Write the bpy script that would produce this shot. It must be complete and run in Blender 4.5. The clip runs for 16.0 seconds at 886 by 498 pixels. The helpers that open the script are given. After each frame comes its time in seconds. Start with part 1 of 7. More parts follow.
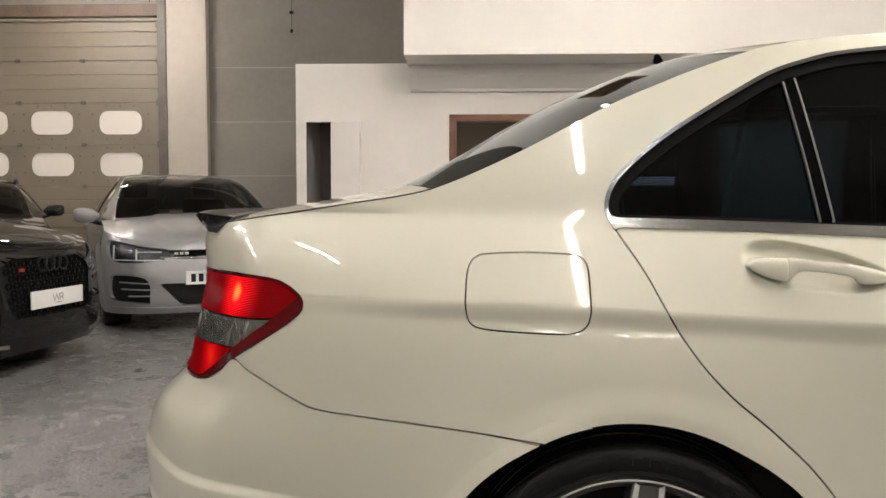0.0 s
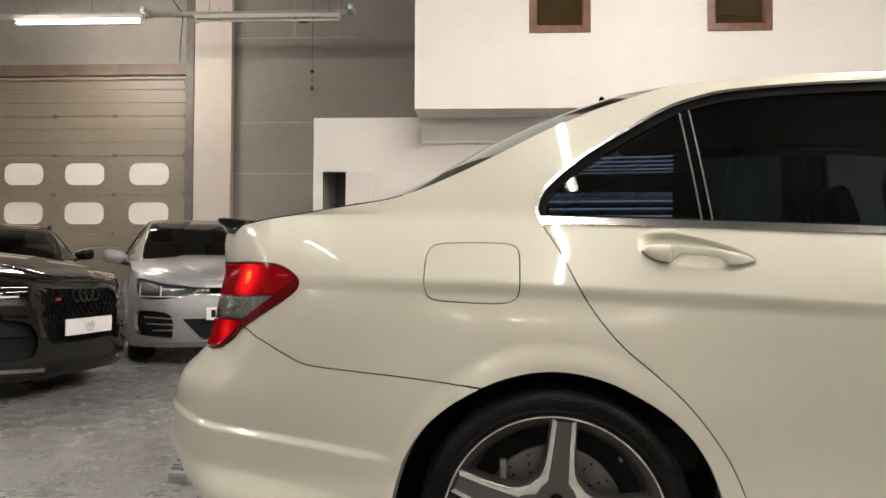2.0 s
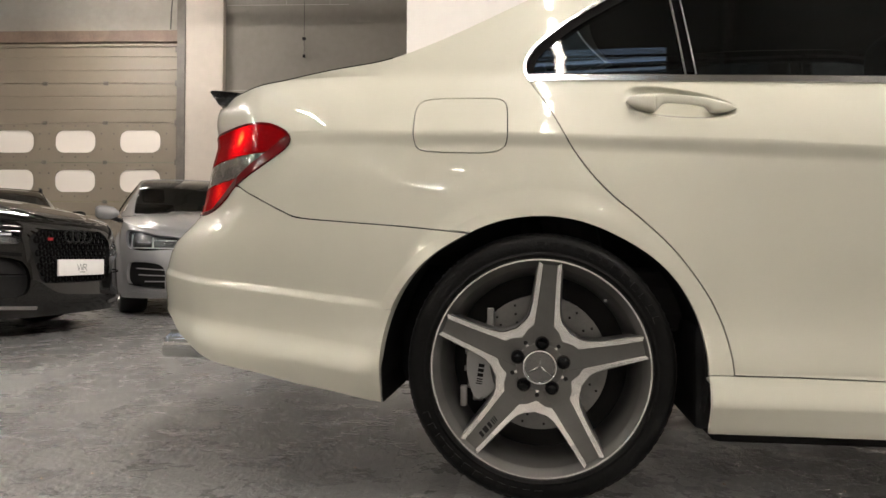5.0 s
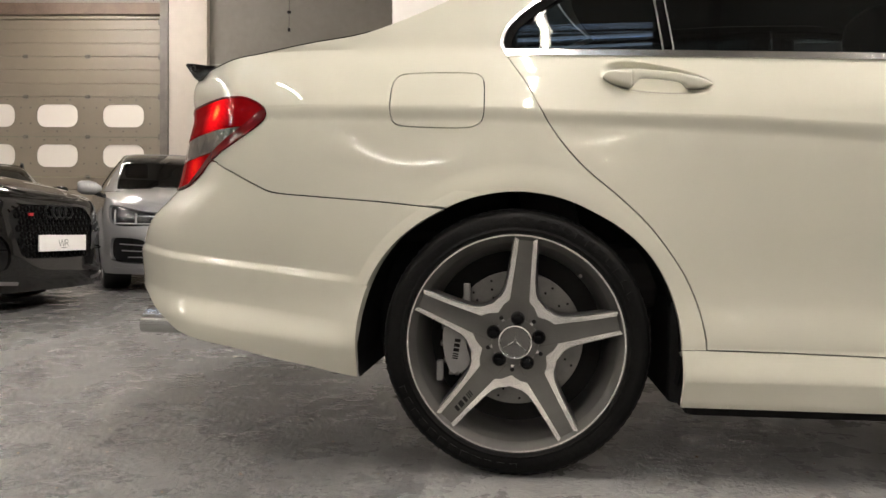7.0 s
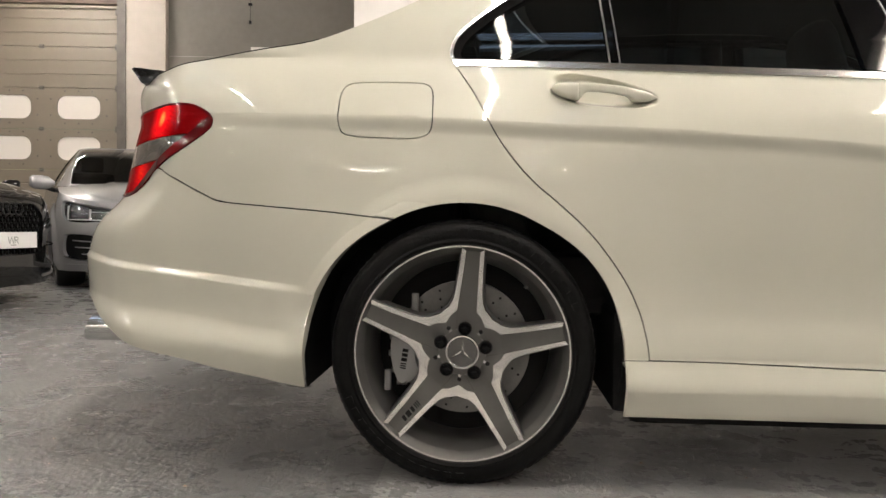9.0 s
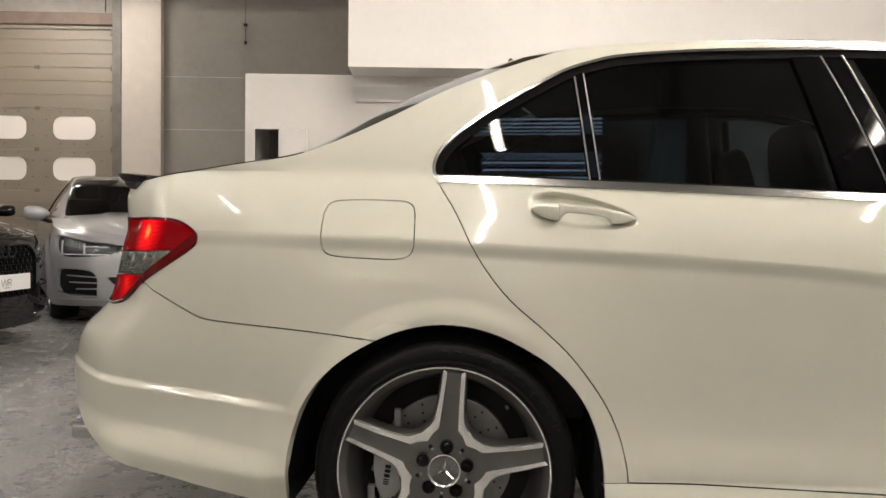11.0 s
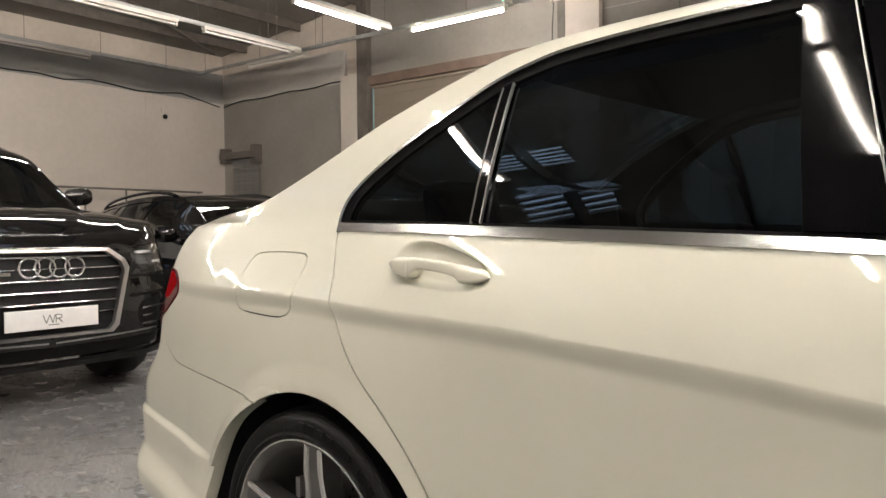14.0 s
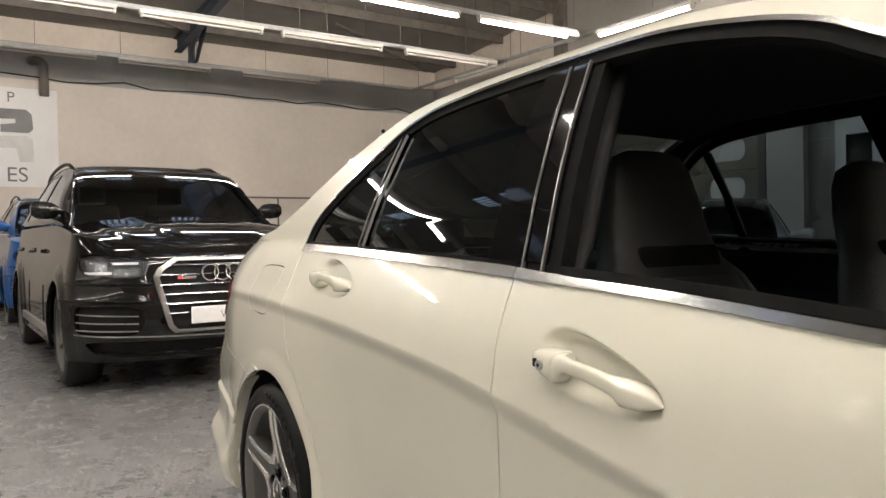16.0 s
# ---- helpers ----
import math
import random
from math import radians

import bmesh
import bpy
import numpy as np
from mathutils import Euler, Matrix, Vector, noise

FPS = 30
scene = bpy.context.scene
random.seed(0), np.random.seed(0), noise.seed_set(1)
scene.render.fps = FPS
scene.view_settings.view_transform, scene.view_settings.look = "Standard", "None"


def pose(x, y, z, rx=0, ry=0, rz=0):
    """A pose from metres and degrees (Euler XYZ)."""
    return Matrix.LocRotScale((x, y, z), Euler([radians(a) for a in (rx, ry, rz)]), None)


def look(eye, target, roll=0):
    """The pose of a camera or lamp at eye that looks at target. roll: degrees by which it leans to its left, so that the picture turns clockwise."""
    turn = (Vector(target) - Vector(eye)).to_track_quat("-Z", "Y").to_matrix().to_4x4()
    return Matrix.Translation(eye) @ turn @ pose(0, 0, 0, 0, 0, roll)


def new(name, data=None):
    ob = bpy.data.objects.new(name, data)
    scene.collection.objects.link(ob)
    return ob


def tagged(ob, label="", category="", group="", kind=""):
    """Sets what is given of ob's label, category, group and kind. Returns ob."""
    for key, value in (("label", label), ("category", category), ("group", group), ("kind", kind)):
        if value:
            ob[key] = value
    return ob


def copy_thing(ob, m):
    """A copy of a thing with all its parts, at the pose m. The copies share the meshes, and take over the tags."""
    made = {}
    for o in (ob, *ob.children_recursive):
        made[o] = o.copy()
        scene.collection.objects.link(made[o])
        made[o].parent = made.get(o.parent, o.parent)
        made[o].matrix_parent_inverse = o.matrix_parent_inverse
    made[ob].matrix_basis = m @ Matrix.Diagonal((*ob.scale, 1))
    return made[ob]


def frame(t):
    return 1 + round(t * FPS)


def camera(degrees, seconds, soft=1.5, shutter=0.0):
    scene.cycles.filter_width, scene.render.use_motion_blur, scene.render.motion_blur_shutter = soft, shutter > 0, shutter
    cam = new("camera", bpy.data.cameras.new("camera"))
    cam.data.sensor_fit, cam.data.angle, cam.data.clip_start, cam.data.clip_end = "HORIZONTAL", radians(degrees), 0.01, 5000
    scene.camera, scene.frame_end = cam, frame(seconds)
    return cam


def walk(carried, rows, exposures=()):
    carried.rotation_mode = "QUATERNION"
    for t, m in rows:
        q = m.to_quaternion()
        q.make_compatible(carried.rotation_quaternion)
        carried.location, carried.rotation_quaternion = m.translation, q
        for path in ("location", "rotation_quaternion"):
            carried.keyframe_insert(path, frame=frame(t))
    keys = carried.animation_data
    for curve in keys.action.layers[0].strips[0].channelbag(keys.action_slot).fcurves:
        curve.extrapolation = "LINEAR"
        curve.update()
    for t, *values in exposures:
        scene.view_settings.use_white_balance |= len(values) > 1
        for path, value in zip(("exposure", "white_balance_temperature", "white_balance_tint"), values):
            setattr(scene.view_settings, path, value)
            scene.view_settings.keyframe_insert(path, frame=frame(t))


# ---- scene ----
cam = camera(60.6, 16.0)
PATH = [
    (0, (-0.307, -1.368, 1.051), (-0.367, 0.629, 0.95), -0.0),
    (0.5, (-0.241, -1.517, 1.032), (-0.323, 0.48, 0.967), 0.1),
    (1, (-0.201, -1.646, 1.011), (-0.293, 0.352, 0.997), 0.3),
    (1.5, (-0.165, -1.726, 0.969), (-0.269, 0.271, 0.994), 0.2),
    (2, (-0.161, -1.775, 0.911), (-0.272, 0.222, 0.959), 0.3),
    (2.5, (-0.151, -1.787, 0.848), (-0.267, 0.209, 0.901), 0.3),
    (3, (-0.139, -1.799, 0.79), (-0.254, 0.197, 0.842), 0.3),
    (3.5, (-0.141, -1.804, 0.735), (-0.25, 0.192, 0.782), 0.3),
    (4, (-0.145, -1.813, 0.679), (-0.249, 0.184, 0.719), 0.3),
    (4.5, (-0.151, -1.808, 0.628), (-0.248, 0.189, 0.66), 0.4),
    (5, (-0.149, -1.806, 0.58), (-0.24, 0.192, 0.597), 0.4),
    (7.5, (-0.099, -1.805, 0.576), (-0.138, 0.194, 0.523), 0.6),
    (8, (-0.08, -1.807, 0.573), (-0.092, 0.192, 0.516), 0.7),
    (10.5, (-0.08, -1.81, 0.823), (-0.019, 0.189, 0.761), 0.8),
    (11, (-0.045, -1.822, 0.903), (-0.006, 0.177, 0.848), 0.7),
    (11.5, (0.109, -1.815, 0.943), (-0.02, 0.18, 0.89), 0.5),
    (12, (0.35, -1.694, 0.98), (-0.002, 0.274, 0.93), 0.5),
    (12.5, (0.585, -1.589, 0.994), (0.041, 0.335, 0.943), 0.2),
    (13, (0.845, -1.471, 1.002), (0.052, 0.365, 0.956), 0.0),
    (13.5, (1.02, -1.28, 0.984), (0.004, 0.442, 0.941), -0.1),
    (14, (1.21, -1.125, 1.012), (-0.004, 0.465, 0.97), -0.6),
    (14.5, (1.441, -0.992, 1.028), (0.058, 0.452, 0.99), -0.9),
    (15, (1.615, -0.861, 1.031), (0.088, 0.43, 0.997), -0.9),
    (15.5, (1.837, -0.839, 1.05), (0.244, 0.371, 1.015), -1.2),
    (16, (2.079, -0.859, 1.048), (0.439, 0.286, 1.018), -1.1),
]
walk(cam, [(t, look(eye, target, roll)) for t, eye, target, roll in PATH],
     [(0.0, 0.13), (2.0, 0.13), (4.0, 0.2), (5.0, 0.25), (8.0, 0.31), (10.0, 0.22), (11.5, 0.16), (13.0, 0.24), (14.0, 0.34), (14.8, 0.31), (16.0, 0.40)])

# ---- light of the hall: fluorescent battens, and dusk through the rooflights ----
world = bpy.data.worlds.new("world")
scene.world = world
world.use_nodes = True
wn = world.node_tree
bg = wn.nodes["Background"]
sky = wn.nodes.new("ShaderNodeTexSky")
sky.sky_type, sky.sun_disc, sky.sun_elevation, sky.sun_rotation = "NISHITA", False, radians(6), radians(120)
wn.links.new(sky.outputs[0], bg.inputs[0])
bg.inputs[1].default_value = 0.05
TUBE_GLOW = 200.0


# ---- materials ----
def mat(name, color, rough=0.5, metal=0.0, vary=0.0, scale=4.0, bump=0.0, bump_scale=60.0, coat=0.0, rough_vary=0.0, second=None, ior=1.5, spec=0.5, island=0.0):
    """A principled material with variation of its colour at two scales, fine relief, and an optional second colour in blotches."""
    m = bpy.data.materials.new(name)
    m.use_nodes = True
    nt = m.node_tree
    b = nt.nodes["Principled BSDF"]
    b.inputs["Base Color"].default_value = (*color, 1)
    b.inputs["Roughness"].default_value = rough
    b.inputs["Metallic"].default_value = metal
    b.inputs["IOR"].default_value = ior
    b.inputs["Specular IOR Level"].default_value = spec
    if coat:
        b.inputs["Coat Weight"].default_value = coat
        b.inputs["Coat Roughness"].default_value = 0.03
    tc = nt.nodes.new("ShaderNodeTexCoord")
    if vary or rough_vary:
        big, fine = nt.nodes.new("ShaderNodeTexNoise"), nt.nodes.new("ShaderNodeTexNoise")
        big.inputs["Scale"].default_value, big.inputs["Detail"].default_value = scale, 6
        fine.inputs["Scale"].default_value, fine.inputs["Detail"].default_value = scale * 11, 4
        add = nt.nodes.new("ShaderNodeMath")
        add.operation = "MULTIPLY_ADD"
        nt.links.new(fine.outputs["Fac"], add.inputs[0])
        add.inputs[1].default_value = 0.45
        nt.links.new(big.outputs["Fac"], add.inputs[2])
        for n in (big, fine):
            nt.links.new(tc.outputs["Object"], n.inputs["Vector"])
        if vary:
            ramp = nt.nodes.new("ShaderNodeValToRGB")
            lo = second or tuple(c * (1 - vary) for c in color)
            hi = tuple(min(1, c * (1 + vary * 0.6)) for c in color)
            ramp.color_ramp.elements[0].position, ramp.color_ramp.elements[1].position = 0.45, 0.95
            ramp.color_ramp.elements[0].color, ramp.color_ramp.elements[1].color = (*lo, 1), (*hi, 1)
            nt.links.new(add.outputs[0], ramp.inputs[0])
            out = ramp.outputs[0]
            if island:
                oi = nt.nodes.new("ShaderNodeObjectInfo")
                hsv = nt.nodes.new("ShaderNodeHueSaturation")
                mr = nt.nodes.new("ShaderNodeMapRange")
                mr.inputs["To Min"].default_value, mr.inputs["To Max"].default_value = 1 - island, 1 + island
                nt.links.new(oi.outputs["Random"], mr.inputs["Value"])
                nt.links.new(mr.outputs[0], hsv.inputs["Value"])
                nt.links.new(out, hsv.inputs["Color"])
                out = hsv.outputs[0]
            nt.links.new(out, b.inputs["Base Color"])
        if rough_vary:
            mr = nt.nodes.new("ShaderNodeMapRange")
            mr.inputs["From Min"].default_value, mr.inputs["From Max"].default_value = 0.4, 1.0
            mr.inputs["To Min"].default_value, mr.inputs["To Max"].default_value = max(0.02, rough - rough_vary), rough + rough_vary
            nt.links.new(add.outputs[0], mr.inputs["Value"])
            nt.links.new(mr.outputs[0], b.inputs["Roughness"])
    if bump:
        bn, tx = nt.nodes.new("ShaderNodeBump"), nt.nodes.new("ShaderNodeTexNoise")
        tx.inputs["Scale"].default_value, tx.inputs["Detail"].default_value = bump_scale, 5
        bn.inputs["Strength"].default_value, bn.inputs["Distance"].default_value = bump, 0.004
        nt.links.new(tc.outputs["Object"], tx.inputs["Vector"])
        nt.links.new(tx.outputs["Fac"], bn.inputs["Height"])
        nt.links.new(bn.outputs[0], b.inputs["Normal"])
    return m


def glow(name, color, strength):
    m = mat(name, color, 0.4)
    b = m.node_tree.nodes["Principled BSDF"]
    b.inputs["Emission Color"].default_value = (*color, 1)
    b.inputs["Emission Strength"].default_value = strength
    return m


def glass(name, tint, see, base=0.043, sheen=(1.0, 1.0, 1.0)):
    """Car or window glass: a clear sheet that lets through the share see in the colour tint, and mirrors by Fresnel."""
    m = bpy.data.materials.new(name)
    m.use_nodes = True
    nt = m.node_tree
    nt.nodes.remove(nt.nodes["Principled BSDF"])
    tr, gl, lw, mix = (nt.nodes.new("ShaderNode" + k) for k in ("BsdfTransparent", "BsdfGlossy", "LayerWeight", "MixShader"))
    tr.inputs[0].default_value = (tint[0] * see, tint[1] * see, tint[2] * see, 1)
    gl.inputs["Color"].default_value = (*sheen, 1)
    gl.inputs["Roughness"].default_value = 0.0
    lw.inputs[0].default_value = 0.5
    up, fr = nt.nodes.new("ShaderNodeMath"), nt.nodes.new("ShaderNodeMath")
    up.operation, fr.operation = "POWER", "MULTIPLY_ADD"
    up.inputs[1].default_value, fr.inputs[1].default_value, fr.inputs[2].default_value = 5.0, 0.95, base
    nt.links.new(lw.outputs["Facing"], up.inputs[0])
    nt.links.new(up.outputs[0], fr.inputs[0])
    nt.links.new(fr.outputs[0], mix.inputs[0])
    nt.links.new(tr.outputs[0], mix.inputs[1])
    nt.links.new(gl.outputs[0], mix.inputs[2])
    nt.links.new(mix.outputs[0], nt.nodes["Material Output"].inputs[0])
    return m


def floor_mat(name="worn_concrete", gain=1.0):
    """Worn grey-painted concrete: mottled, scuffed, with paler trodden patches and dark marks, half glossy, roughly trowelled."""
    m = bpy.data.materials.new(name)
    m.use_nodes = True
    nt = m.node_tree
    b = nt.nodes["Principled BSDF"]
    tc = nt.nodes.new("ShaderNodeTexCoord")

    def noise_tex(scale, detail=6, rough=0.6, distort=0.0):
        n = nt.nodes.new("ShaderNodeTexNoise")
        n.inputs["Scale"].default_value, n.inputs["Detail"].default_value = scale, detail
        n.inputs["Roughness"].default_value, n.inputs["Distortion"].default_value = rough, distort
        nt.links.new(tc.outputs["Object"], n.inputs["Vector"])
        return n.outputs["Fac"]

    def ramp(src, stops):
        r = nt.nodes.new("ShaderNodeValToRGB")
        r.color_ramp.elements[0].position, r.color_ramp.elements[1].position = stops[0][0], stops[-1][0]
        for s in stops[1:-1]:
            r.color_ramp.elements.new(s[0])
        for e, s in zip(r.color_ramp.elements, stops):
            e.color = (*s[1], 1) if isinstance(s[1], tuple) else (s[1], s[1], s[1], 1)
        nt.links.new(src, r.inputs[0])
        return r.outputs[0]

    def mixed(fac, a, c, kind="MIX"):
        x = nt.nodes.new("ShaderNodeMix")
        x.data_type, x.blend_type = "RGBA", kind
        if isinstance(fac, float):
            x.inputs[0].default_value = fac
        else:
            nt.links.new(fac, x.inputs[0])
        nt.links.new(a, x.inputs[6])
        nt.links.new(c, x.inputs[7])
        return x.outputs[2]

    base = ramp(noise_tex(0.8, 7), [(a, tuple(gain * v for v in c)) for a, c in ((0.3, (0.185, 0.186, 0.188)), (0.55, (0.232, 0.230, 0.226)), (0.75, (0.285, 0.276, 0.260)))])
    mott = ramp(noise_tex(14, 8, 0.75, 0.4), [(0.25, 0.82), (0.5, 1.0), (0.72, 1.10)])
    c1 = mixed(1.0, base, mott, "MULTIPLY")
    specks = ramp(noise_tex(70, 4), [(0.32, 0.35), (0.39, 1.0)])
    c2 = mixed(0.6, c1, specks, "MULTIPLY")
    blot = ramp(noise_tex(3.1, 9, 0.75, 0.8), [(0.34, 0.55), (0.42, 1.0)])
    c3 = mixed(0.3, c2, blot, "MULTIPLY")
    rust = ramp(noise_tex(4.3, 7, 0.7, 0.3), [(0.62, (1.0, 1.0, 1.0)), (0.74, (1.12, 0.92, 0.70))])
    c3 = mixed(0.7, c3, rust, "MULTIPLY")
    chips = ramp(noise_tex(70, 2, 0.5, 0.3), [(0.69, 0.0), (0.73, 0.45)])
    ochre = ramp(noise_tex(2.2, 2), [(0.35, (0.30, 0.24, 0.15)), (0.65, (0.25, 0.23, 0.20))])
    c3 = mixed(chips, c3, ochre)
    nt.links.new(c3, b.inputs["Base Color"])
    rr = ramp(noise_tex(5.3, 8, 0.7), [(0.3, 0.22), (0.55, 0.30), (0.7, 0.42)])
    nt.links.new(rr, b.inputs["Roughness"])
    bn = nt.nodes.new("ShaderNodeBump")
    bn.inputs["Strength"].default_value, bn.inputs["Distance"].default_value = 0.85, 0.007
    nt.links.new(noise_tex(46, 6, 0.6, 0.5), bn.inputs["Height"])
    bn2 = nt.nodes.new("ShaderNodeBump")
    bn2.inputs["Strength"].default_value, bn2.inputs["Distance"].default_value = 0.25, 0.015
    nt.links.new(noise_tex(6.5, 3, 0.5), bn2.inputs["Height"])
    nt.links.new(bn.outputs[0], bn2.inputs["Normal"])
    nt.links.new(bn2.outputs[0], b.inputs["Normal"])
    return m


M_FLOOR = floor_mat("worn_concrete", 0.76)
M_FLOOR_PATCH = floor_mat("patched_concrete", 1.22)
M_WALL = mat("wall_white_paint", (0.57, 0.515, 0.46), 0.65, vary=0.10, scale=0.7, bump=0.15, bump_scale=30)
M_BOUNCE_WALL = mat("bounce_wall_white", (0.84, 0.82, 0.78), 0.6, vary=0.05, scale=0.7, bump=0.15, bump_scale=30)
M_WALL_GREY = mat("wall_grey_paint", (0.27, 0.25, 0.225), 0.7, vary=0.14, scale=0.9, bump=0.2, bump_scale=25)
M_CLAD = mat("upper_cladding", (0.50, 0.475, 0.44), 0.55, vary=0.12, scale=1.2)
M_UPPER = mat("upper_wall_paint", (0.64, 0.565, 0.49), 0.7, vary=0.14, scale=0.8, bump=0.2, bump_scale=12)
M_BOARD = mat("plasterboard_white", (0.80, 0.77, 0.735), 0.55, vary=0.04, scale=1.1)
M_STEEL = mat("painted_steel_dark", (0.13, 0.115, 0.10), 0.5, vary=0.3, scale=5)
M_STEEL_BLUE = mat("painted_steel_blue", (0.045, 0.055, 0.075), 0.5, vary=0.3, scale=5)
M_BEAM = mat("steel_primer_brown", (0.15, 0.105, 0.08), 0.6, vary=0.35, scale=4, bump=0.2)
M_PANEL = mat("door_panel_cream", (0.222, 0.188, 0.146), 0.45, vary=0.06, scale=2.5, island=0.03)
# acrylic panes get a faint glow of their own, though no lamp is there
M_LITE = glow("door_window_acrylic", (0.80, 0.745, 0.69), 0.05)
M_GALV = mat("galvanised", (0.42, 0.42, 0.41), 0.4, 0.7, vary=0.2, scale=12)
M_ROOF = mat("roof_deck_grey", (0.21, 0.195, 0.175), 0.6, vary=0.2, scale=1.5)
M_SKYLIGHT = glow("rooflight_sheet", (0.64, 0.79, 1.0), 1.4)
M_TUBE = glow("fluorescent_tube", (1.0, 0.915, 0.825), TUBE_GLOW)
M_TUBE_OFF = mat("tube_unlit", (0.72, 0.69, 0.64), 0.35)
M_BATTEN = mat("batten_white_enamel", (0.62, 0.585, 0.53), 0.4, vary=0.08, scale=6)
M_WOOD = mat("window_frame_brown_wood", (0.17, 0.075, 0.04), 0.4, vary=0.35, scale=9, bump=0.2, bump_scale=90)
M_BLACK = mat("black_plastic", (0.010, 0.010, 0.0105), 0.5, spec=0.2, vary=0.25, scale=30)
M_CABLE = mat("cable_black", (0.02, 0.02, 0.02), 0.6)
M_DARK = mat("dark_void", (0.012, 0.012, 0.012), 0.9)
M_PLATE = mat("plate_white", (0.74, 0.73, 0.72), 0.35, vary=0.04, scale=20)
M_PLATE_INK = mat("plate_ink_grey", (0.20, 0.22, 0.21), 0.5)
M_GLASS_OFFICE = glass("office_glass", (0.9, 0.86, 0.78), 0.8)
M_OFFICE_IN = mat("office_inside", (0.36, 0.275, 0.19), 0.8, vary=0.3, scale=2)


# ---- building helpers ----
def mesh_ob(name, verts, faces, material, smooth=False, parent=None):
    me = bpy.data.meshes.new(name)
    me.from_pydata([tuple(v) for v in verts], [], faces)
    me.materials.append(material)
    if smooth:
        me.polygons.foreach_set("use_smooth", [True] * len(me.polygons))
    me.update()
    ob = new(name, me)
    ob.parent = parent
    return ob


def part(name, bm, material, parent=None, label="", smooth=False):
    """Links a bmesh as one mesh object under a thing or under a part."""
    me = bpy.data.meshes.new(name)
    bmesh.ops.recalc_face_normals(bm, faces=bm.faces)
    bm.to_mesh(me)
    bm.free()
    me.materials.append(material)
    if smooth:
        me.polygons.foreach_set("use_smooth", [True] * len(me.polygons))
        me.set_sharp_from_angle(angle=radians(40))
    ob = new(name, me)
    ob.parent = parent
    if label:
        ob["label"] = label
    return ob


def add_box(bm, lo, hi, bevel=0.0, m=None):
    """A box from corner to corner, its edges rounded off, turned by m."""
    lo, hi = Vector(lo), Vector(hi)
    r = bmesh.ops.create_cube(bm, size=1.0, matrix=Matrix.Translation((lo + hi) / 2) @ Matrix.Diagonal((*(hi - lo), 1)))
    vs = r["verts"]
    if bevel:
        es = list({e for v in vs for e in v.link_edges})
        out = bmesh.ops.bevel(bm, geom=es, offset=bevel, segments=2, profile=0.6, affect="EDGES")
        vs = list({v for f in out["faces"] for v in f.verts} | {v for v in vs if v.is_valid})
    if m is not None:
        bmesh.ops.transform(bm, matrix=m, verts=vs)
    return vs


def box(name, lo, hi, material, parent=None, bevel=0.0, m=None, label=""):
    bm = bmesh.new()
    add_box(bm, lo, hi, bevel, m)
    return part(name, bm, material, parent, label)


def add_tube(bm, a, b, r0, r1=None, n=12, caps=True):
    """A round bar from a to b."""
    a, b = Vector(a), Vector(b)
    d = b - a
    bmesh.ops.create_cone(bm, cap_ends=caps, segments=n, radius1=r0, radius2=r0 if r1 is None else r1, depth=d.length,
                          matrix=Matrix.Translation((a + b) / 2) @ d.to_track_quat("Z", "Y").to_matrix().to_4x4())


def tube(name, a, b, r, material, parent=None, n=12, label=""):
    bm = bmesh.new()
    add_tube(bm, a, b, r, n=n)
    return part(name, bm, material, parent, label, smooth=True)


def path_tube(name, pts, r, material, parent=None, n=8, label=""):
    """A bent round bar or cable through the points."""
    pts = [Vector(p) for p in pts]
    verts, faces = [], []
    for i, p in enumerate(pts):
        d = (pts[min(i + 1, len(pts) - 1)] - pts[max(i - 1, 0)]).normalized()
        x = d.cross(Vector((0.13, 0.27, 0.95))).normalized()
        y = d.cross(x)
        verts += [p + r * (math.cos(2 * math.pi * k / n) * x + math.sin(2 * math.pi * k / n) * y) for k in range(n)]
    for i in range(len(pts) - 1):
        faces += [(i * n + k, i * n + (k + 1) % n, (i + 1) * n + (k + 1) % n, (i + 1) * n + k) for k in range(n)]
    faces += [tuple(range(n))[::-1], tuple((len(pts) - 1) * n + k for k in range(n))]
    ob = mesh_ob(name, verts, faces, material, True, parent)
    if label:
        ob["label"] = label
    return ob


def empty(name, m=None, parent=None):
    ob = new(name)
    ob.empty_display_size = 0.2
    ob.matrix_basis = m or Matrix()
    ob.parent = parent
    return ob


def rounded(w, h, r, n=6, cx=0.0, cy=0.0):
    """Points of a rounded rectangle, counter-clockwise."""
    out = []
    for sx, sy, a0 in ((1, 1, 0), (-1, 1, 90), (-1, -1, 180), (1, -1, 270)):
        for k in range(n + 1):
            a = radians(a0 + 90 * k / n)
            out.append((cx + sx * (w / 2 - r) + r * math.cos(a), cy + sy * (h / 2 - r) + r * math.sin(a)))
    return out


def add_prism(bm, pts, to3, d0, d1):
    """A slab over the outline pts between the depths d0 and d1; to3 places (a, b, depth)."""
    lo = [bm.verts.new(to3(a, b, d0)) for a, b in pts]
    hi = [bm.verts.new(to3(a, b, d1)) for a, b in pts]
    bm.faces.new(lo)
    bm.faces.new(hi)
    n = len(pts)
    for k in range(n):
        bm.faces.new((lo[k], lo[(k + 1) % n], hi[(k + 1) % n], hi[k]))


def add_ring(bm, outer, inner, to3, d0, d1):
    """A frame between two outlines of equal count, between two depths."""
    n = len(outer)
    rows = [[bm.verts.new(to3(a, b, d)) for a, b in o] for o, d in ((outer, d0), (outer, d1), (inner, d1), (inner, d0))]
    for i in range(4):
        p, q = rows[i], rows[(i + 1) % 4]
        for k in range(n):
            bm.faces.new((p[k], p[(k + 1) % n], q[(k + 1) % n], q[k]))

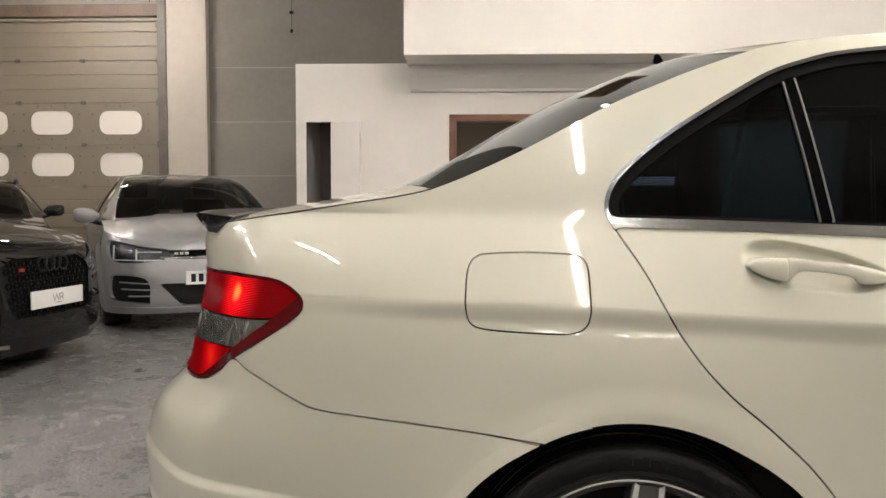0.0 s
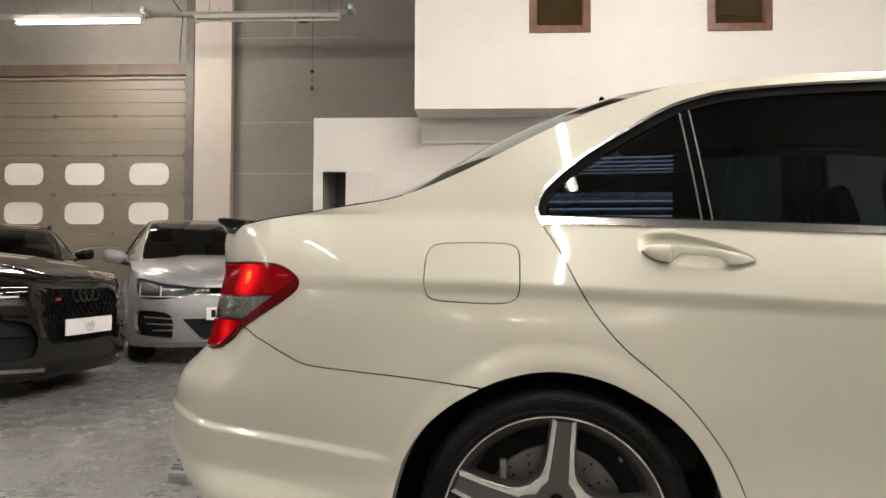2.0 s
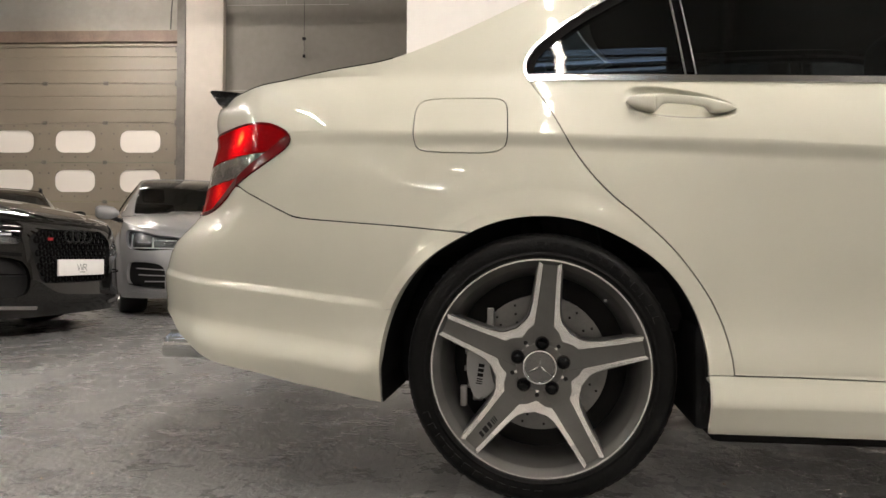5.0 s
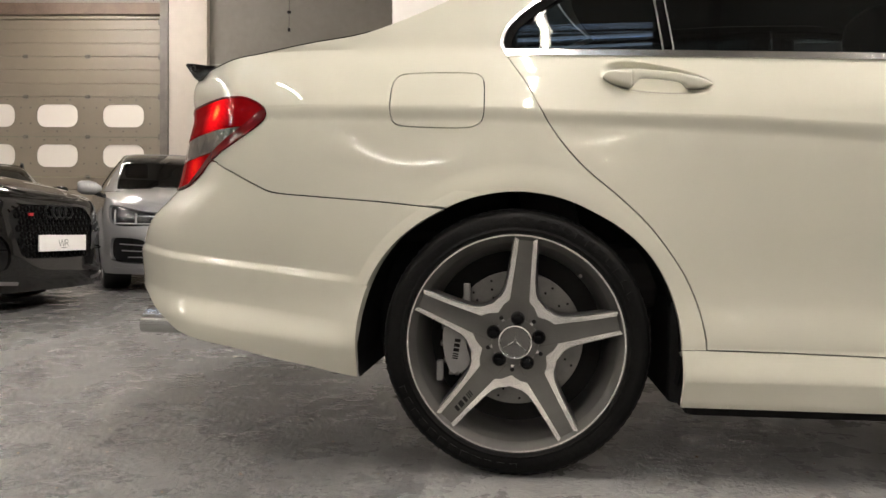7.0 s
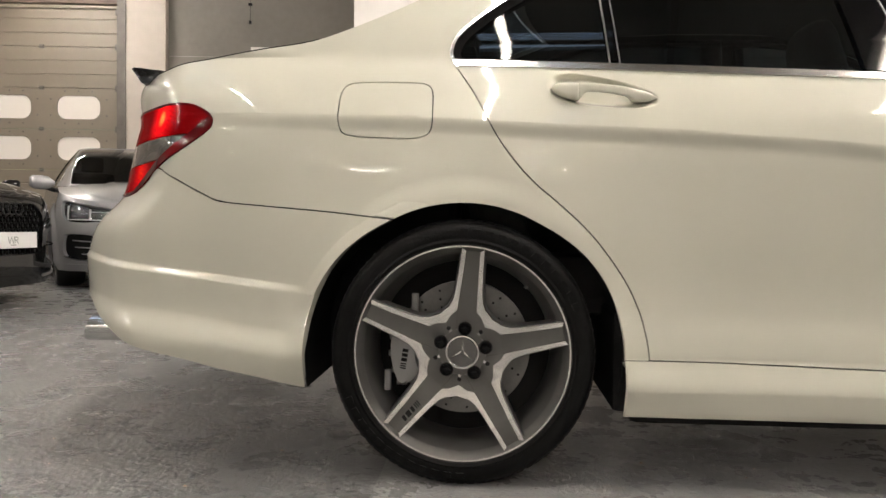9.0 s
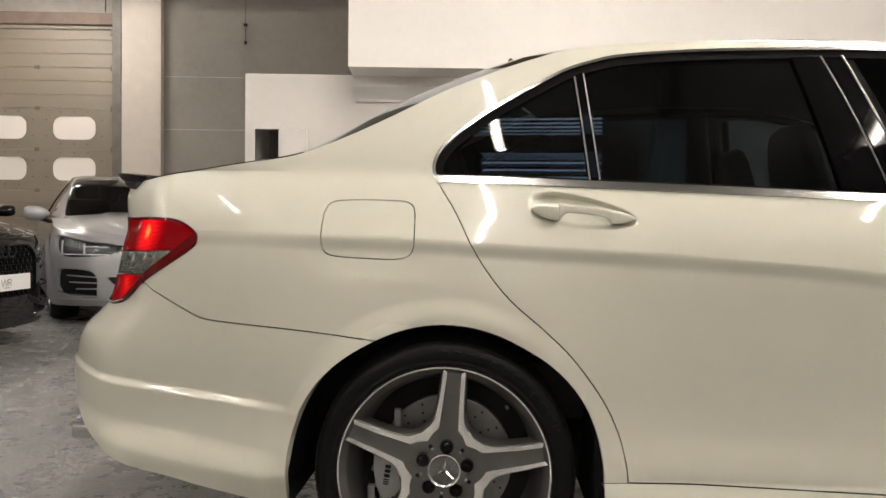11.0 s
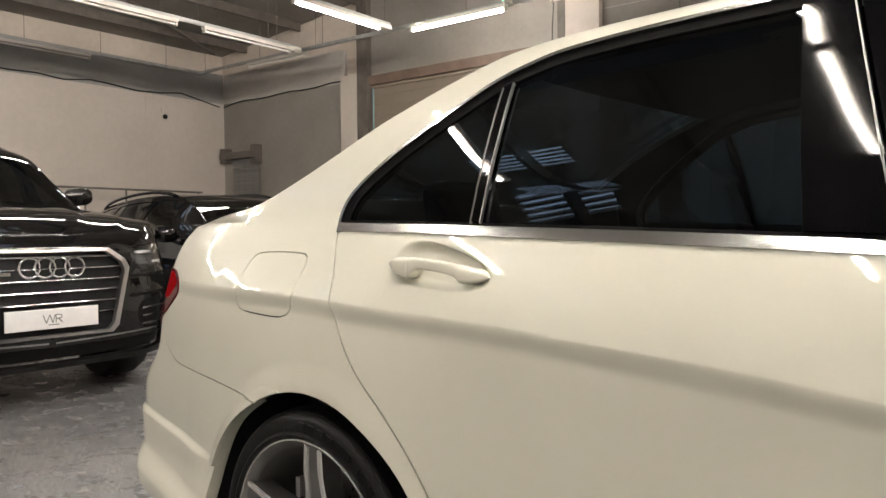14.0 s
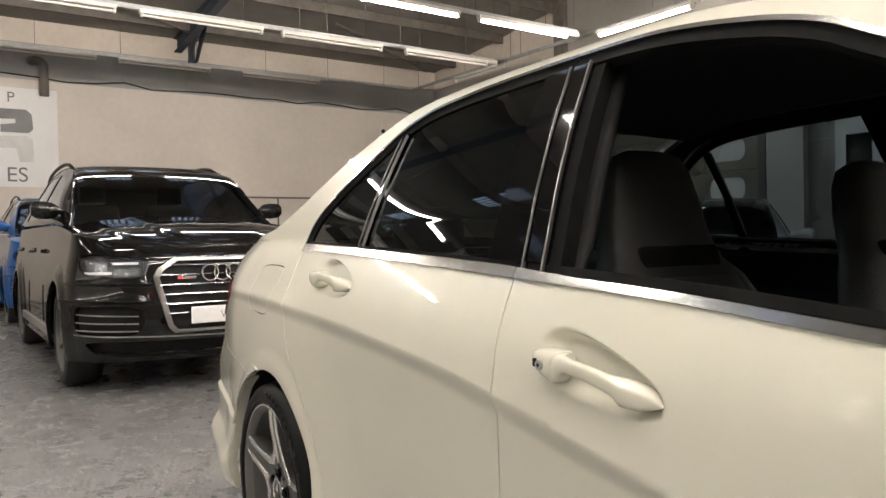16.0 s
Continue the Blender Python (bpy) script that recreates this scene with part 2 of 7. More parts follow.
# ---- the hall ----
X0, X1, Y0, Y1, ZW = -14.56, 9.0, -13.0, 10.62, 4.26   # lower walls; the upper cladding stands back from them
ZR = 5.5
DOOR_L, DOOR_R, DOOR_H = -9.55, -5.13, 4.09


def setting(ob, label, category):
    return tagged(ob, label, category, kind="structure")


setting(box("floor", (X0 - 1, Y0 - 1, -0.2), (X1 + 1, Y1 + 1, 0.0), M_FLOOR), "worn grey painted concrete floor with scuffs and stains", "floor")
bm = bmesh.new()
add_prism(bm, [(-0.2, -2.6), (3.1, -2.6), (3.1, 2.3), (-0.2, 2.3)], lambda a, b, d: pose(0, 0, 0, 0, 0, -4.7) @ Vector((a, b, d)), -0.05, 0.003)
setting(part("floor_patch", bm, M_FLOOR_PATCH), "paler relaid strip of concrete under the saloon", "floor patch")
# back wall, in stretches round the opening of the sectional door
bm = bmesh.new()
add_box(bm, (X0 - 0.2, Y1, 0), (DOOR_L - 0.3, Y1 + 0.25, ZW))
add_box(bm, (DOOR_L - 0.3, Y1, DOOR_H + 0.25), (DOOR_R + 0.13, Y1 + 0.25, ZW + 2.6))
add_box(bm, (DOOR_R + 0.13, Y1, 0), (X1, Y1 + 0.25, ZW + 2.6))
setting(part("wall_north", bm, M_WALL_GREY), "grey-white painted back wall of the hall", "wall")
bm = bmesh.new()
add_box(bm, (X0 - 0.25, Y0, 0), (X0, Y1 + 0.25, ZW))
setting(part("wall_west", bm, M_WALL), "white painted side wall with panel seams", "wall")
M_SEAM = mat("wall_seam", (0.56, 0.50, 0.445), 0.7)
bm = bmesh.new()
for y in (4.33, 0.2, -3.9, 8.5):
    add_box(bm, (X0, y - 0.006, 0.1), (X0 + 0.004, y + 0.006, ZW - 0.02))
setting(part("trim", bm, M_SEAM), "narrow seams between the wall boards", "trim")
# unseen south wall, made extra white to throw light back on the saloon's flank
setting(box("wall_south", (X0 - 0.25, Y0 - 0.25, 0), (X1, Y0, ZR + 3), M_BOUNCE_WALL), "unseen white wall that bounces light onto the saloon", "wall")
setting(box("wall_east", (X1, Y0 - 0.25, 0), (X1 + 0.25, Y1 + 0.25, ZR + 3), M_WALL_GREY), "plain grey painted wall", "wall")
# upper cladding, set back over the west wall and over the west part of the back wall
bm = bmesh.new()
add_box(bm, (X0 - 0.45, Y0, ZW), (X0 - 0.2, Y1 + 0.4, ZR + 1.6))
add_box(bm, (X0 - 0.2, Y1 + 0.12, ZW), (DOOR_L - 0.3, Y1 + 0.4, ZR + 1.8))
for k in range(8):
    y = Y0 + 0.6 + k * 2.4
    add_box(bm, (X0 - 0.2, y, ZW), (X0 - 0.197, y + 0.012, ZR + 1.6))
setting(part("wall_upper", bm, M_UPPER), "warm white upper wall boards above the side wall", "wall")
# pier right of the big door, pier left of it
bm = bmesh.new()
add_box(bm, (-5.0, Y1 - 0.14, 0), (-4.36, Y1, ZW + 2.6))
add_box(bm, (-10.36, Y1 - 0.14, 0), (-9.86, Y1, ZW + 0.1))
setting(part("wall_pier", bm, M_WALL), "white painted piers beside the big door", "wall")

# roof: sheets sloping up from the west eave, with rooflights let in
SL = 0.105


def roof_z(x):
    return ZR + SL * (min(x, -2.8) - X0) - SL * max(0.0, x + 2.8)


bm = bmesh.new()
RLX, RLY = 1.36, 0.52   # size of a rooflight
LIGHTS = [(x, y) for x in (-12.4, -8.75, -5.05, -0.35, 4.3) for y in (-5.65, -4.28, -2.86, 0.15, 1.3, 2.45)]
xs = sorted({X0 - 0.5, -2.8, X1} | {x for x, _ in LIGHTS} | {x + RLX for x, _ in LIGHTS})
ys = sorted({Y0 - 0.3, Y1 + 0.4} | {y for _, y in LIGHTS} | {y + RLY for _, y in LIGHTS})
for xa, xb in zip(xs, xs[1:]):
    for ya, yb in zip(ys, ys[1:]):
        if any(abs(xa - lx) < 0.01 and abs(ya - ly) < 0.01 for lx, ly in LIGHTS):
            continue
        vs = [bm.verts.new((x, y, roof_z(x) + d)) for d in (0, 0.12) for x, y in ((xa, ya), (xb, ya), (xb, yb), (xa, yb))]
        for f in ((0, 3, 2, 1), (4, 5, 6, 7), (0, 1, 5, 4), (1, 2, 6, 5), (2, 3, 7, 6), (3, 0, 4, 7)):
            bm.faces.new([vs[i] for i in f])
setting(part("ceiling", bm, M_ROOF), "dark grey metal roof deck", "ceiling")
for lx, ly in LIGHTS:
    bm = bmesh.new()
    for k in range(5):   # corrugated sheet, its waves running up the slope
        a = ly + 0.104 * k
        vs = [bm.verts.new((x, y, roof_z(x) + dz)) for y, dz in ((a, 0.09), (a + 0.034, 0.04), (a + 0.07, 0.04), (a + 0.104, 0.09)) for x in (lx, lx + RLX)]
        for i in (0, 2, 4):
            bm.faces.new((vs[i], vs[i + 1], vs[i + 3], vs[i + 2]))
    setting(part("window_rooflight", bm, M_SKYLIGHT), "corrugated translucent rooflight with bluish dusk light", "rooflight")
    bm = bmesh.new()
    for k in range(6):
        y = ly + 0.104 * k
        vs = [bm.verts.new((x, y + dy, roof_z(x) + dz)) for x in (lx - 0.01, lx + RLX + 0.01) for dy, dz in ((-0.016, -0.01), (0.016, -0.01), (0.016, 0.05), (-0.016, 0.05))]
        for f in ((0, 1, 2, 3), (4, 7, 6, 5), (0, 4, 5, 1), (1, 5, 6, 2), (2, 6, 7, 3), (3, 7, 4, 0)):
            bm.faces.new([vs[i] for i in f])
    setting(part("rooflight_ribs", bm, M_ROOF), "ribs under the rooflight sheet", "rib")
# rafters and purlins
for k, y in enumerate((-5.4, -0.8, 3.9)):
    bm = bmesh.new()
    for xa, xb in ((X0, -2.8), (-2.8, X1)):
        d = Vector((xb - xa, 0, roof_z(xb) - roof_z(xa)))
        for dz, h, w in ((-0.30, 0.018, 0.16), (-0.02, 0.018, 0.16), (-0.16, 0.28, 0.014)):
            vs = [bm.verts.new((x, y + s * w / 2, roof_z(x) + dz - 0.06 + t * h / 2)) for x in (xa, xb) for s in (-1, 1) for t in (-1, 1)]
            for f in ((0, 1, 3, 2), (4, 6, 7, 5), (0, 4, 5, 1), (2, 3, 7, 6), (0, 2, 6, 4), (1, 5, 7, 3)):
                bm.faces.new([vs[i] for i in f])
    setting(part("rafter", bm, M_STEEL_BLUE), "dark blue-grey painted steel rafter", "steel rafter")
for k in range(11):
    x = X0 + 0.9 + 1.9 * k
    if x < X1:
        setting(box("purlin", (x - 0.035, Y0, roof_z(x) - 0.2), (x + 0.035, Y1, roof_z(x) - 0.01), M_STEEL), "dark steel purlin under the roof deck", "purlin")

# ---- big sectional door, with its frame ----
door = setting(empty("door_1", pose(0, Y1, 0)), "cream insulated sectional overhead door with oval windows", "sectional door")
PH = 0.6617
rows_z = [0.115 + PH * k for k in range(6)] + [DOOR_H]
COLS = [-9.52, -8.483, -7.439, -6.392, -5.16]


def p_xz(y0):
    return lambda a, b, d: (a, y0 + d, b)


WIN_W, WIN_H = 0.70, 0.385
win_x = [-9.04, -7.97, -6.91, -5.80]
for k in range(-1, 6):
    z0 = 0.012 if k < 0 else rows_z[k]
    z1 = rows_z[0] if k < 0 else rows_z[k + 1]
    z0, z1 = z0 + 0.003, z1 - 0.003
    if k in (2, 3):
        bm = bmesh.new()
        # panel with four oval openings: stiles and rails round each
        edges = [COLS[0]] + [(win_x[i] + win_x[i + 1]) / 2 for i in range(3)] + [COLS[-1]]
        for i in range(4):
            a0, a1, zc = edges[i], edges[i + 1], (rows_z[k] + rows_z[k + 1]) / 2 + 0.02
            inner = rounded(WIN_W, WIN_H, 0.15, 6, win_x[i], zc)
            outer = []
            for px, pz in inner:
                dx, dz = px - win_x[i], pz - zc
                sc = min((a1 - win_x[i]) / dx if dx > 1e-6 else 9e9, (a0 - win_x[i]) / dx if dx < -1e-6 else 9e9, (z1 - zc) / dz if dz > 1e-6 else 9e9, (z0 - zc) / dz if dz < -1e-6 else 9e9)
                outer.append((win_x[i] + dx * sc, zc + dz * sc))
            corner = [(a1, z1), (a0, z1), (a0, z0), (a1, z0)]
            full_o, full_i = [], []
            for n_, (o, q) in enumerate(zip(outer, inner)):
                full_o.append(o)
                full_i.append(q)
                nx = outer[(n_ + 1) % len(outer)]
                for c in corner:
                    if (abs(o[1] - c[1]) < 1e-6 and abs(nx[0] - c[0]) < 1e-6 and abs(o[0] - c[0]) > 1e-6) or (abs(o[0] - c[0]) < 1e-6 and abs(nx[1] - c[1]) < 1e-6 and abs(o[1] - c[1]) > 1e-6):
                        full_o.append(c)
                        full_i.append(q)
            rows = [[bm.verts.new(p_xz(0)(a, b, d)) for a, b in o] for o, d in ((full_o, 0.0), (full_i, 0.0), (full_i, 0.045))]
            n2 = len(full_o)
            for p, q in zip(rows, rows[1:]):
                for j in range(n2):
                    if len({p[j], p[(j + 1) % n2], q[(j + 1) % n2], q[j]}) == 4:
                        bm.faces.new((p[j], p[(j + 1) % n2], q[(j + 1) % n2], q[j]))
        bmesh.ops.remove_doubles(bm, verts=bm.verts, dist=1e-5)
        part("panel", bm, M_PANEL, door)
        for i in range(4):
            zc = (rows_z[k] + rows_z[k + 1]) / 2 + 0.02
            bm = bmesh.new()
            add_prism(bm, rounded(WIN_W, WIN_H, 0.15, 6, win_x[i], zc), p_xz(0), 0.02, 0.03)
            part("pane", bm, M_LITE, door, "milky acrylic oval window pane")
            bm = bmesh.new()
            add_ring(bm, rounded(WIN_W + 0.03, WIN_H + 0.03, 0.16, 6, win_x[i], zc), rounded(WIN_W - 0.01, WIN_H - 0.01, 0.145, 6, win_x[i], zc), p_xz(0), -0.004, 0.01)
            part("pane_frame", bm, M_PANEL, door)
            bm = bmesh.new()
            for dx in (-0.45, -0.22, 0, 0.22, 0.45):
                for dz in (-0.26, 0.26) if abs(dx) < 0.4 else (-0.13, 0.13):
                    add_box(bm, (win_x[i] + dx - 0.012, -0.008, zc + dz - 0.012), (win_x[i] + dx + 0.012, 0.002, zc + dz + 0.012))
            part("fixing", bm, M_STEEL, door, "small dark fixing screws round the pane")
    else:
        bm = bmesh.new()
        h = z1 - z0
        # face with two shallow beads
        prof = [(z0, 0.045), (z0, 0.004), (z0 + 0.004, 0.0), (z0 + h * 0.33 - 0.012, 0.0), (z0 + h * 0.33, 0.008), (z0 + h * 0.33 + 0.012, 0.0), (z0 + h * 0.67 - 0.012, 0.0),
                (z0 + h * 0.67, 0.008), (z0 + h * 0.67 + 0.012, 0.0), (z1 - 0.004, 0.0), (z1, 0.004), (z1, 0.045)]
        a = [bm.verts.new((COLS[0], y, z)) for z, y in prof]
        b = [bm.verts.new((COLS[-1], y, z)) for z, y in prof]
        for j in range(len(prof)):
            bm.faces.new((a[j], b[j], b[(j + 1) % len(prof)], a[(j + 1) % len(prof)]))
        part("panel", bm, M_PANEL, door)
    if 0 <= k <= 4:
        for x in COLS[1:4]:
            bm = bmesh.new()
            zz = rows_z[k + 1]
            add_box(bm, (x - 0.035, -0.02, zz - 0.03), (x + 0.035, 0.002, zz + 0.03), 0.004)
            add_tube(bm, (x - 0.045, -0.022, zz), (x + 0.045, -0.022, zz), 0.008, n=8)
            part("hinge", bm, M_STEEL, door, "dark steel hinge plate")
for k in range(6):   # roller brackets along the right edge
    zz = rows_z[k + 1] if k < 5 else DOOR_H - 0.1
    bm = bmesh.new()
    add_box(bm, (-5.2, -0.045, zz - 0.05), (-5.13, 0.0, zz + 0.05), 0.006)
    add_tube(bm, (-5.14, -0.05, zz), (-5.05, -0.05, zz), 0.025, n=10)
    part("roller_bracket", bm, M_STEEL, door)
bm = bmesh.new()
add_box(bm, (-5.125, -0.16, 0), (-4.985, 0.0, 7.0), 0.006)
part("door_track", bm, M_STEEL, door, "dark steel guide track")
bm = bmesh.new()
add_box(bm, (-9.86, -0.16, 0), (-9.56, 0.0, 6.6), 0.006)
part("door_track", bm, M_STEEL, door, "dark steel guide column")
bm = bmesh.new()
add_box(bm, (-9.86, -0.12, DOOR_H), (-4.98, 0.06, DOOR_H + 0.19), 0.008)
part("lintel", bm, M_BEAM, door, "brown primed steel lintel beam")
bm = bmesh.new()
add_box(bm, (-9.56, -0.06, DOOR_H - 0.06), (-5.12, -0.005, DOOR_H - 0.01), 0.005)
part("top_seal", bm, M_PANEL, door)
# upper wall over the door: boards
setting(box("wall_over_door", (DOOR_L - 0.3, Y1 - 0.03, DOOR_H + 0.19), (-5.0, Y1 + 0.004, 7.2), M_WALL_GREY), "grey board wall above the big door", "wall")

# ---- white partition lobby with an open door ----
YL = 7.467
bm = bmesh.new()
D0, D1, DH = -2.163, -1.87, 2.08
add_box(bm, (-2.285, YL, 0), (D0, YL + 0.1, 2.727))
add_box(bm, (D0, YL, DH), (D1, YL + 0.1, 2.727))
add_box(bm, (D1, YL, 0), (-0.95, YL + 0.1, 2.727))
add_box(bm, (-2.285, YL + 0.1, 0), (-2.185, Y1, 2.727))
add_box(bm, (-2.285, YL, 2.727), (-0.95, Y1, 2.75))
setting(part("wall_lobby", bm, M_BOARD), "white plasterboard lobby partition", "partition wall")
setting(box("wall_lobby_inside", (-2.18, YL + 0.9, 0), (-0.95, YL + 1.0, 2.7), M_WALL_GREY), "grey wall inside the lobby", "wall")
leaf = setting(empty("door_2", pose(D1 + 0.003, YL - 0.02, 0, 0, 0, -20)), "white flush door standing open", "door")
box("door_leaf", (0, -0.022, 0.01), (0.375, 0.022, DH - 0.01), M_BOARD, leaf, 0.003)
tube("door_handle", (0.32, -0.06, 1.02), (0.22, -0.06, 1.02), 0.009, M_GALV, leaf)
bm = bmesh.new()
for a, b in (((D0 - 0.05, YL - 0.012, 0), (D0, YL + 0.11, DH + 0.05)), ((D0, YL - 0.012, DH), (D1, YL + 0.11, DH + 0.05))):
    add_box(bm, a, b, 0.003)
setting(part("door_frame", bm, M_BOARD), "white painted door lining", "door frame")

# ---- office block that overhangs the shop front ----
YB, BX, BZ = 6.741, -0.966, 2.70
WINS = [(0.323, 1.008), (2.298, 3.0), (4.3, 5.0)]
WZ0, WZ1 = 3.55, 4.55
bm = bmesh.new()
edges = [BX] + [e for w in WINS for e in w] + [X1]
for i in range(0, len(edges), 2):
    add_box(bm, (edges[i], YB, BZ), (edges[i + 1], YB + 0.12, 7.4))
for a, b in WINS:
    add_box(bm, (a, YB, BZ), (b, YB + 0.12, WZ0))
    add_box(bm, (a, YB, WZ1), (b, YB + 0.12, 7.4))
add_box(bm, (BX, YB + 0.12, BZ), (BX + 0.12, Y1, 7.4))
add_box(bm, (BX + 0.12, YB + 0.12, BZ), (X1, YL + 0.1, BZ + 0.12))
setting(part("wall_office_block", bm, M_BOARD), "smooth white overhanging office block", "wall")
setting(box("office_back", (BX + 0.2, YB + 0.34, BZ + 0.2), (X1, YB + 0.40, 7.0), M_OFFICE_IN), "brown dim office wall behind the windows", "wall")


def framed_window(name, a, b, z0, z1, y, label):
    w = setting(empty(name, pose((a + b) / 2, y, (z0 + z1) / 2)), label, "window")
    ww, hh = b - a, z1 - z0
    bm = bmesh.new()
    t = 0.075
    sq = lambda w_, h_: [(w_ / 2, h_ / 2), (-w_ / 2, h_ / 2), (-w_ / 2, -h_ / 2), (w_ / 2, -h_ / 2)]
    add_ring(bm, sq(ww, hh), sq(ww - 2 * t, hh - 2 * t), p_xz(0), -0.02, 0.09)
    part("window_frame", bm, M_WOOD, w, "brown stained timber frame")
    bm = bmesh.new()
    add_ring(bm, sq(ww - 2 * t + 0.004, hh - 2 * t + 0.004), sq(ww - 2 * t - 0.03, hh - 2 * t - 0.03), p_xz(0), 0.01, 0.06)
    part("glazing_bead", bm, M_WOOD, w)
    box("pane", (-ww / 2 + t + 0.01, 0.03, -hh / 2 + t + 0.01), (ww / 2 - t - 0.01, 0.036, hh / 2 - t - 0.01), M_GLASS_OFFICE, w)
    return w


for k, (a, b) in enumerate(WINS):
    framed_window("window_%d" % (k + 1), a, b, WZ0, WZ1, YB, "small office window with a brown timber frame")

# ---- shop front under the office block: cornice, wall and a wide window ----
SW0, SW1, SZ0, SZ1 = -0.50, 2.6, 0.95, 2.16
bm = bmesh.new()
add_box(bm, (-0.95, YL, 0), (SW0, YL + 0.1, 2.45))
add_box(bm, (SW0, YL, 0), (SW1, YL + 0.1, SZ0))
add_box(bm, (SW0, YL, SZ1), (SW1, YL + 0.1, 2.45))
add_box(bm, (SW1, YL, 0), (X1, YL + 0.1, 2.45))
setting(part("wall_shopfront", bm, M_BOARD), "white painted wall under the office block", "wall")
bm = bmesh.new()
prof = [(0.0, 2.42), (-0.05, 2.42), (-0.06, 2.45), (-0.16, 2.55), (-0.19, 2.58), (-0.19, 2.70), (0.0, 2.70)]
a = [bm.verts.new((-0.945, YL + d, z)) for d, z in prof]
b = [bm.verts.new((X1, YL + d, z)) for d, z in prof]
for j in range(len(prof)):
    bm.faces.new((a[j], b[j], b[(j + 1) % len(prof)], a[(j + 1) % len(prof)]))
setting(part("trim_cornice", bm, M_BOARD), "white stepped cornice under the block", "cornice")
framed_window("window_4", SW0, SW1, SZ0, SZ1, YL, "wide shop window with a dark red-brown timber frame")
setting(box("office_floor_wall", (-0.9, YL + 0.55, 0), (X1, YL + 0.62, 2.6), M_OFFICE_IN), "dim brown room behind the shop window", "wall")

# ---- battens ----
def batten(m, length, lit, hang=0.5, group="ceiling battens", slim=1.0):
    e = empty("batten_light", m)
    tagged(e, "white fluorescent batten with a lit tube" if lit else "white fluorescent batten with its tubes off", "strip light", group)
    bm = bmesh.new()
    add_box(bm, (-length / 2, -0.045, 0.0), (length / 2, 0.045, 0.06), 0.006)
    part("housing", bm, M_BATTEN, e)
    for k in (-1, 1):
        box("lampholder", (k * (length / 2 - 0.03) - 0.02, -0.035, -0.055), (k * (length / 2 - 0.03) + 0.02, 0.035, 0.0), M_BATTEN, e, 0.006)
    tube("tube", (-length / 2 + 0.05, 0, -0.03), (length / 2 - 0.05, 0, -0.03), 0.019 * slim if lit else 0.017, M_TUBE if lit else M_TUBE_OFF, e)
    for k in (-1, 1):
        tube("hanger", (k * length * 0.33, 0, 0.06), (k * length * 0.33, 0, 0.06 + hang), 0.004, M_STEEL, e, 6)
    return e


ZT = 4.44
L = 1.9
for y in (7.36, 5.1, 2.84, 0.58, -1.45):
    batten(pose(-7.26, y, ZT, 0, 0, 90), L, True, 0.9)
for y in (7.5, 5.12, 2.9, 0.68, -1.6):
    batten(pose(-9.62, y, ZT, 0, 0, 90), L, False, 0.7)
batten(pose(-6.0, 8.74, ZT), L, True, 0.11)
batten(pose(-3.27, 8.78, ZT), L + 0.2, False, 0.11)
for x, y0 in ((-2.85, -1.2), (0.0, -1.455), (2.75, -1.455), (5.5, -1.455)):   # runs of short battens over the saloon, end to end
    for k in range({-2.85: 1, 0.0: 5, 2.75: 5, 5.5: 2}[x]):
        batten(pose(x, y0 + 1.515 * k, ZT, 0, 0, 90), 1.47, True, roof_z(x) - ZT - 0.05)
for y, slim in ((-6.1, 0.22), (-9.6, 0.34)):   # slim rows across the aisle; the far one is added to light the flank
    for k in range(7):
        x = -8.6 + 2.4 * k
        batten(pose(x, y, ZT), L, True, roof_z(x) - ZT - 0.08, slim=slim)

# ---- the cream saloon: its skin as one smooth surface, cut into panels ----
CARM = pose(0, 0, 0, 0, 0, -4.7)      # origin: on the floor under the rear hub, x ahead, y across the car
VC = 0.845                            # middle of the car
WB = 2.765                            # wheelbase
HUB_Z = 0.318


def curve(xs, ys, sigma=0.0, n=1200):
    """A smooth function through the points (monotone cubic, then softened by sigma)."""
    xs, ys = np.array(xs, float), np.array(ys, float)
    h, d = np.diff(xs), np.diff(ys) / np.diff(xs)
    m = np.zeros(len(xs))
    for i in range(1, len(xs) - 1):
        if d[i - 1] * d[i] > 0:
            a, b = 2 * h[i] + h[i - 1], h[i] + 2 * h[i - 1]
            m[i] = (a + b) / (a / d[i - 1] + b / d[i])
    m[0], m[-1] = d[0], d[-1]
    pad = 4 * sigma
    tx = np.linspace(xs[0] - pad, xs[-1] + pad, n)
    k = np.clip(np.searchsorted(xs, tx) - 1, 0, len(xs) - 2)
    t = (tx - xs[k]) / h[k]
    tt = np.clip(t, 0, 1)
    ty = (1 + 2 * tt) * (1 - tt) ** 2 * ys[k] + tt * (1 - tt) ** 2 * h[k] * m[k] + tt * tt * (3 - 2 * tt) * ys[k + 1] + tt * tt * (tt - 1) * h[k] * m[k + 1]
    ty += (t - tt) * h[k] * np.where(t > 1, m[k + 1], m[k])
    if sigma:
        step = tx[1] - tx[0]
        r = int(3 * sigma / step) + 1
        g = np.exp(-0.5 * (np.arange(-r, r + 1) * step / sigma) ** 2)
        ty = np.convolve(np.pad(ty, r, mode="edge"), g / g.sum(), "valid")
        ty[:r], ty[-r:] = ty[r], ty[-r - 1]
    return lambda x: np.interp(x, tx, ty)


def ease(x):
    x = np.clip(x, 0, 1)
    return x * x * (3 - 2 * x)


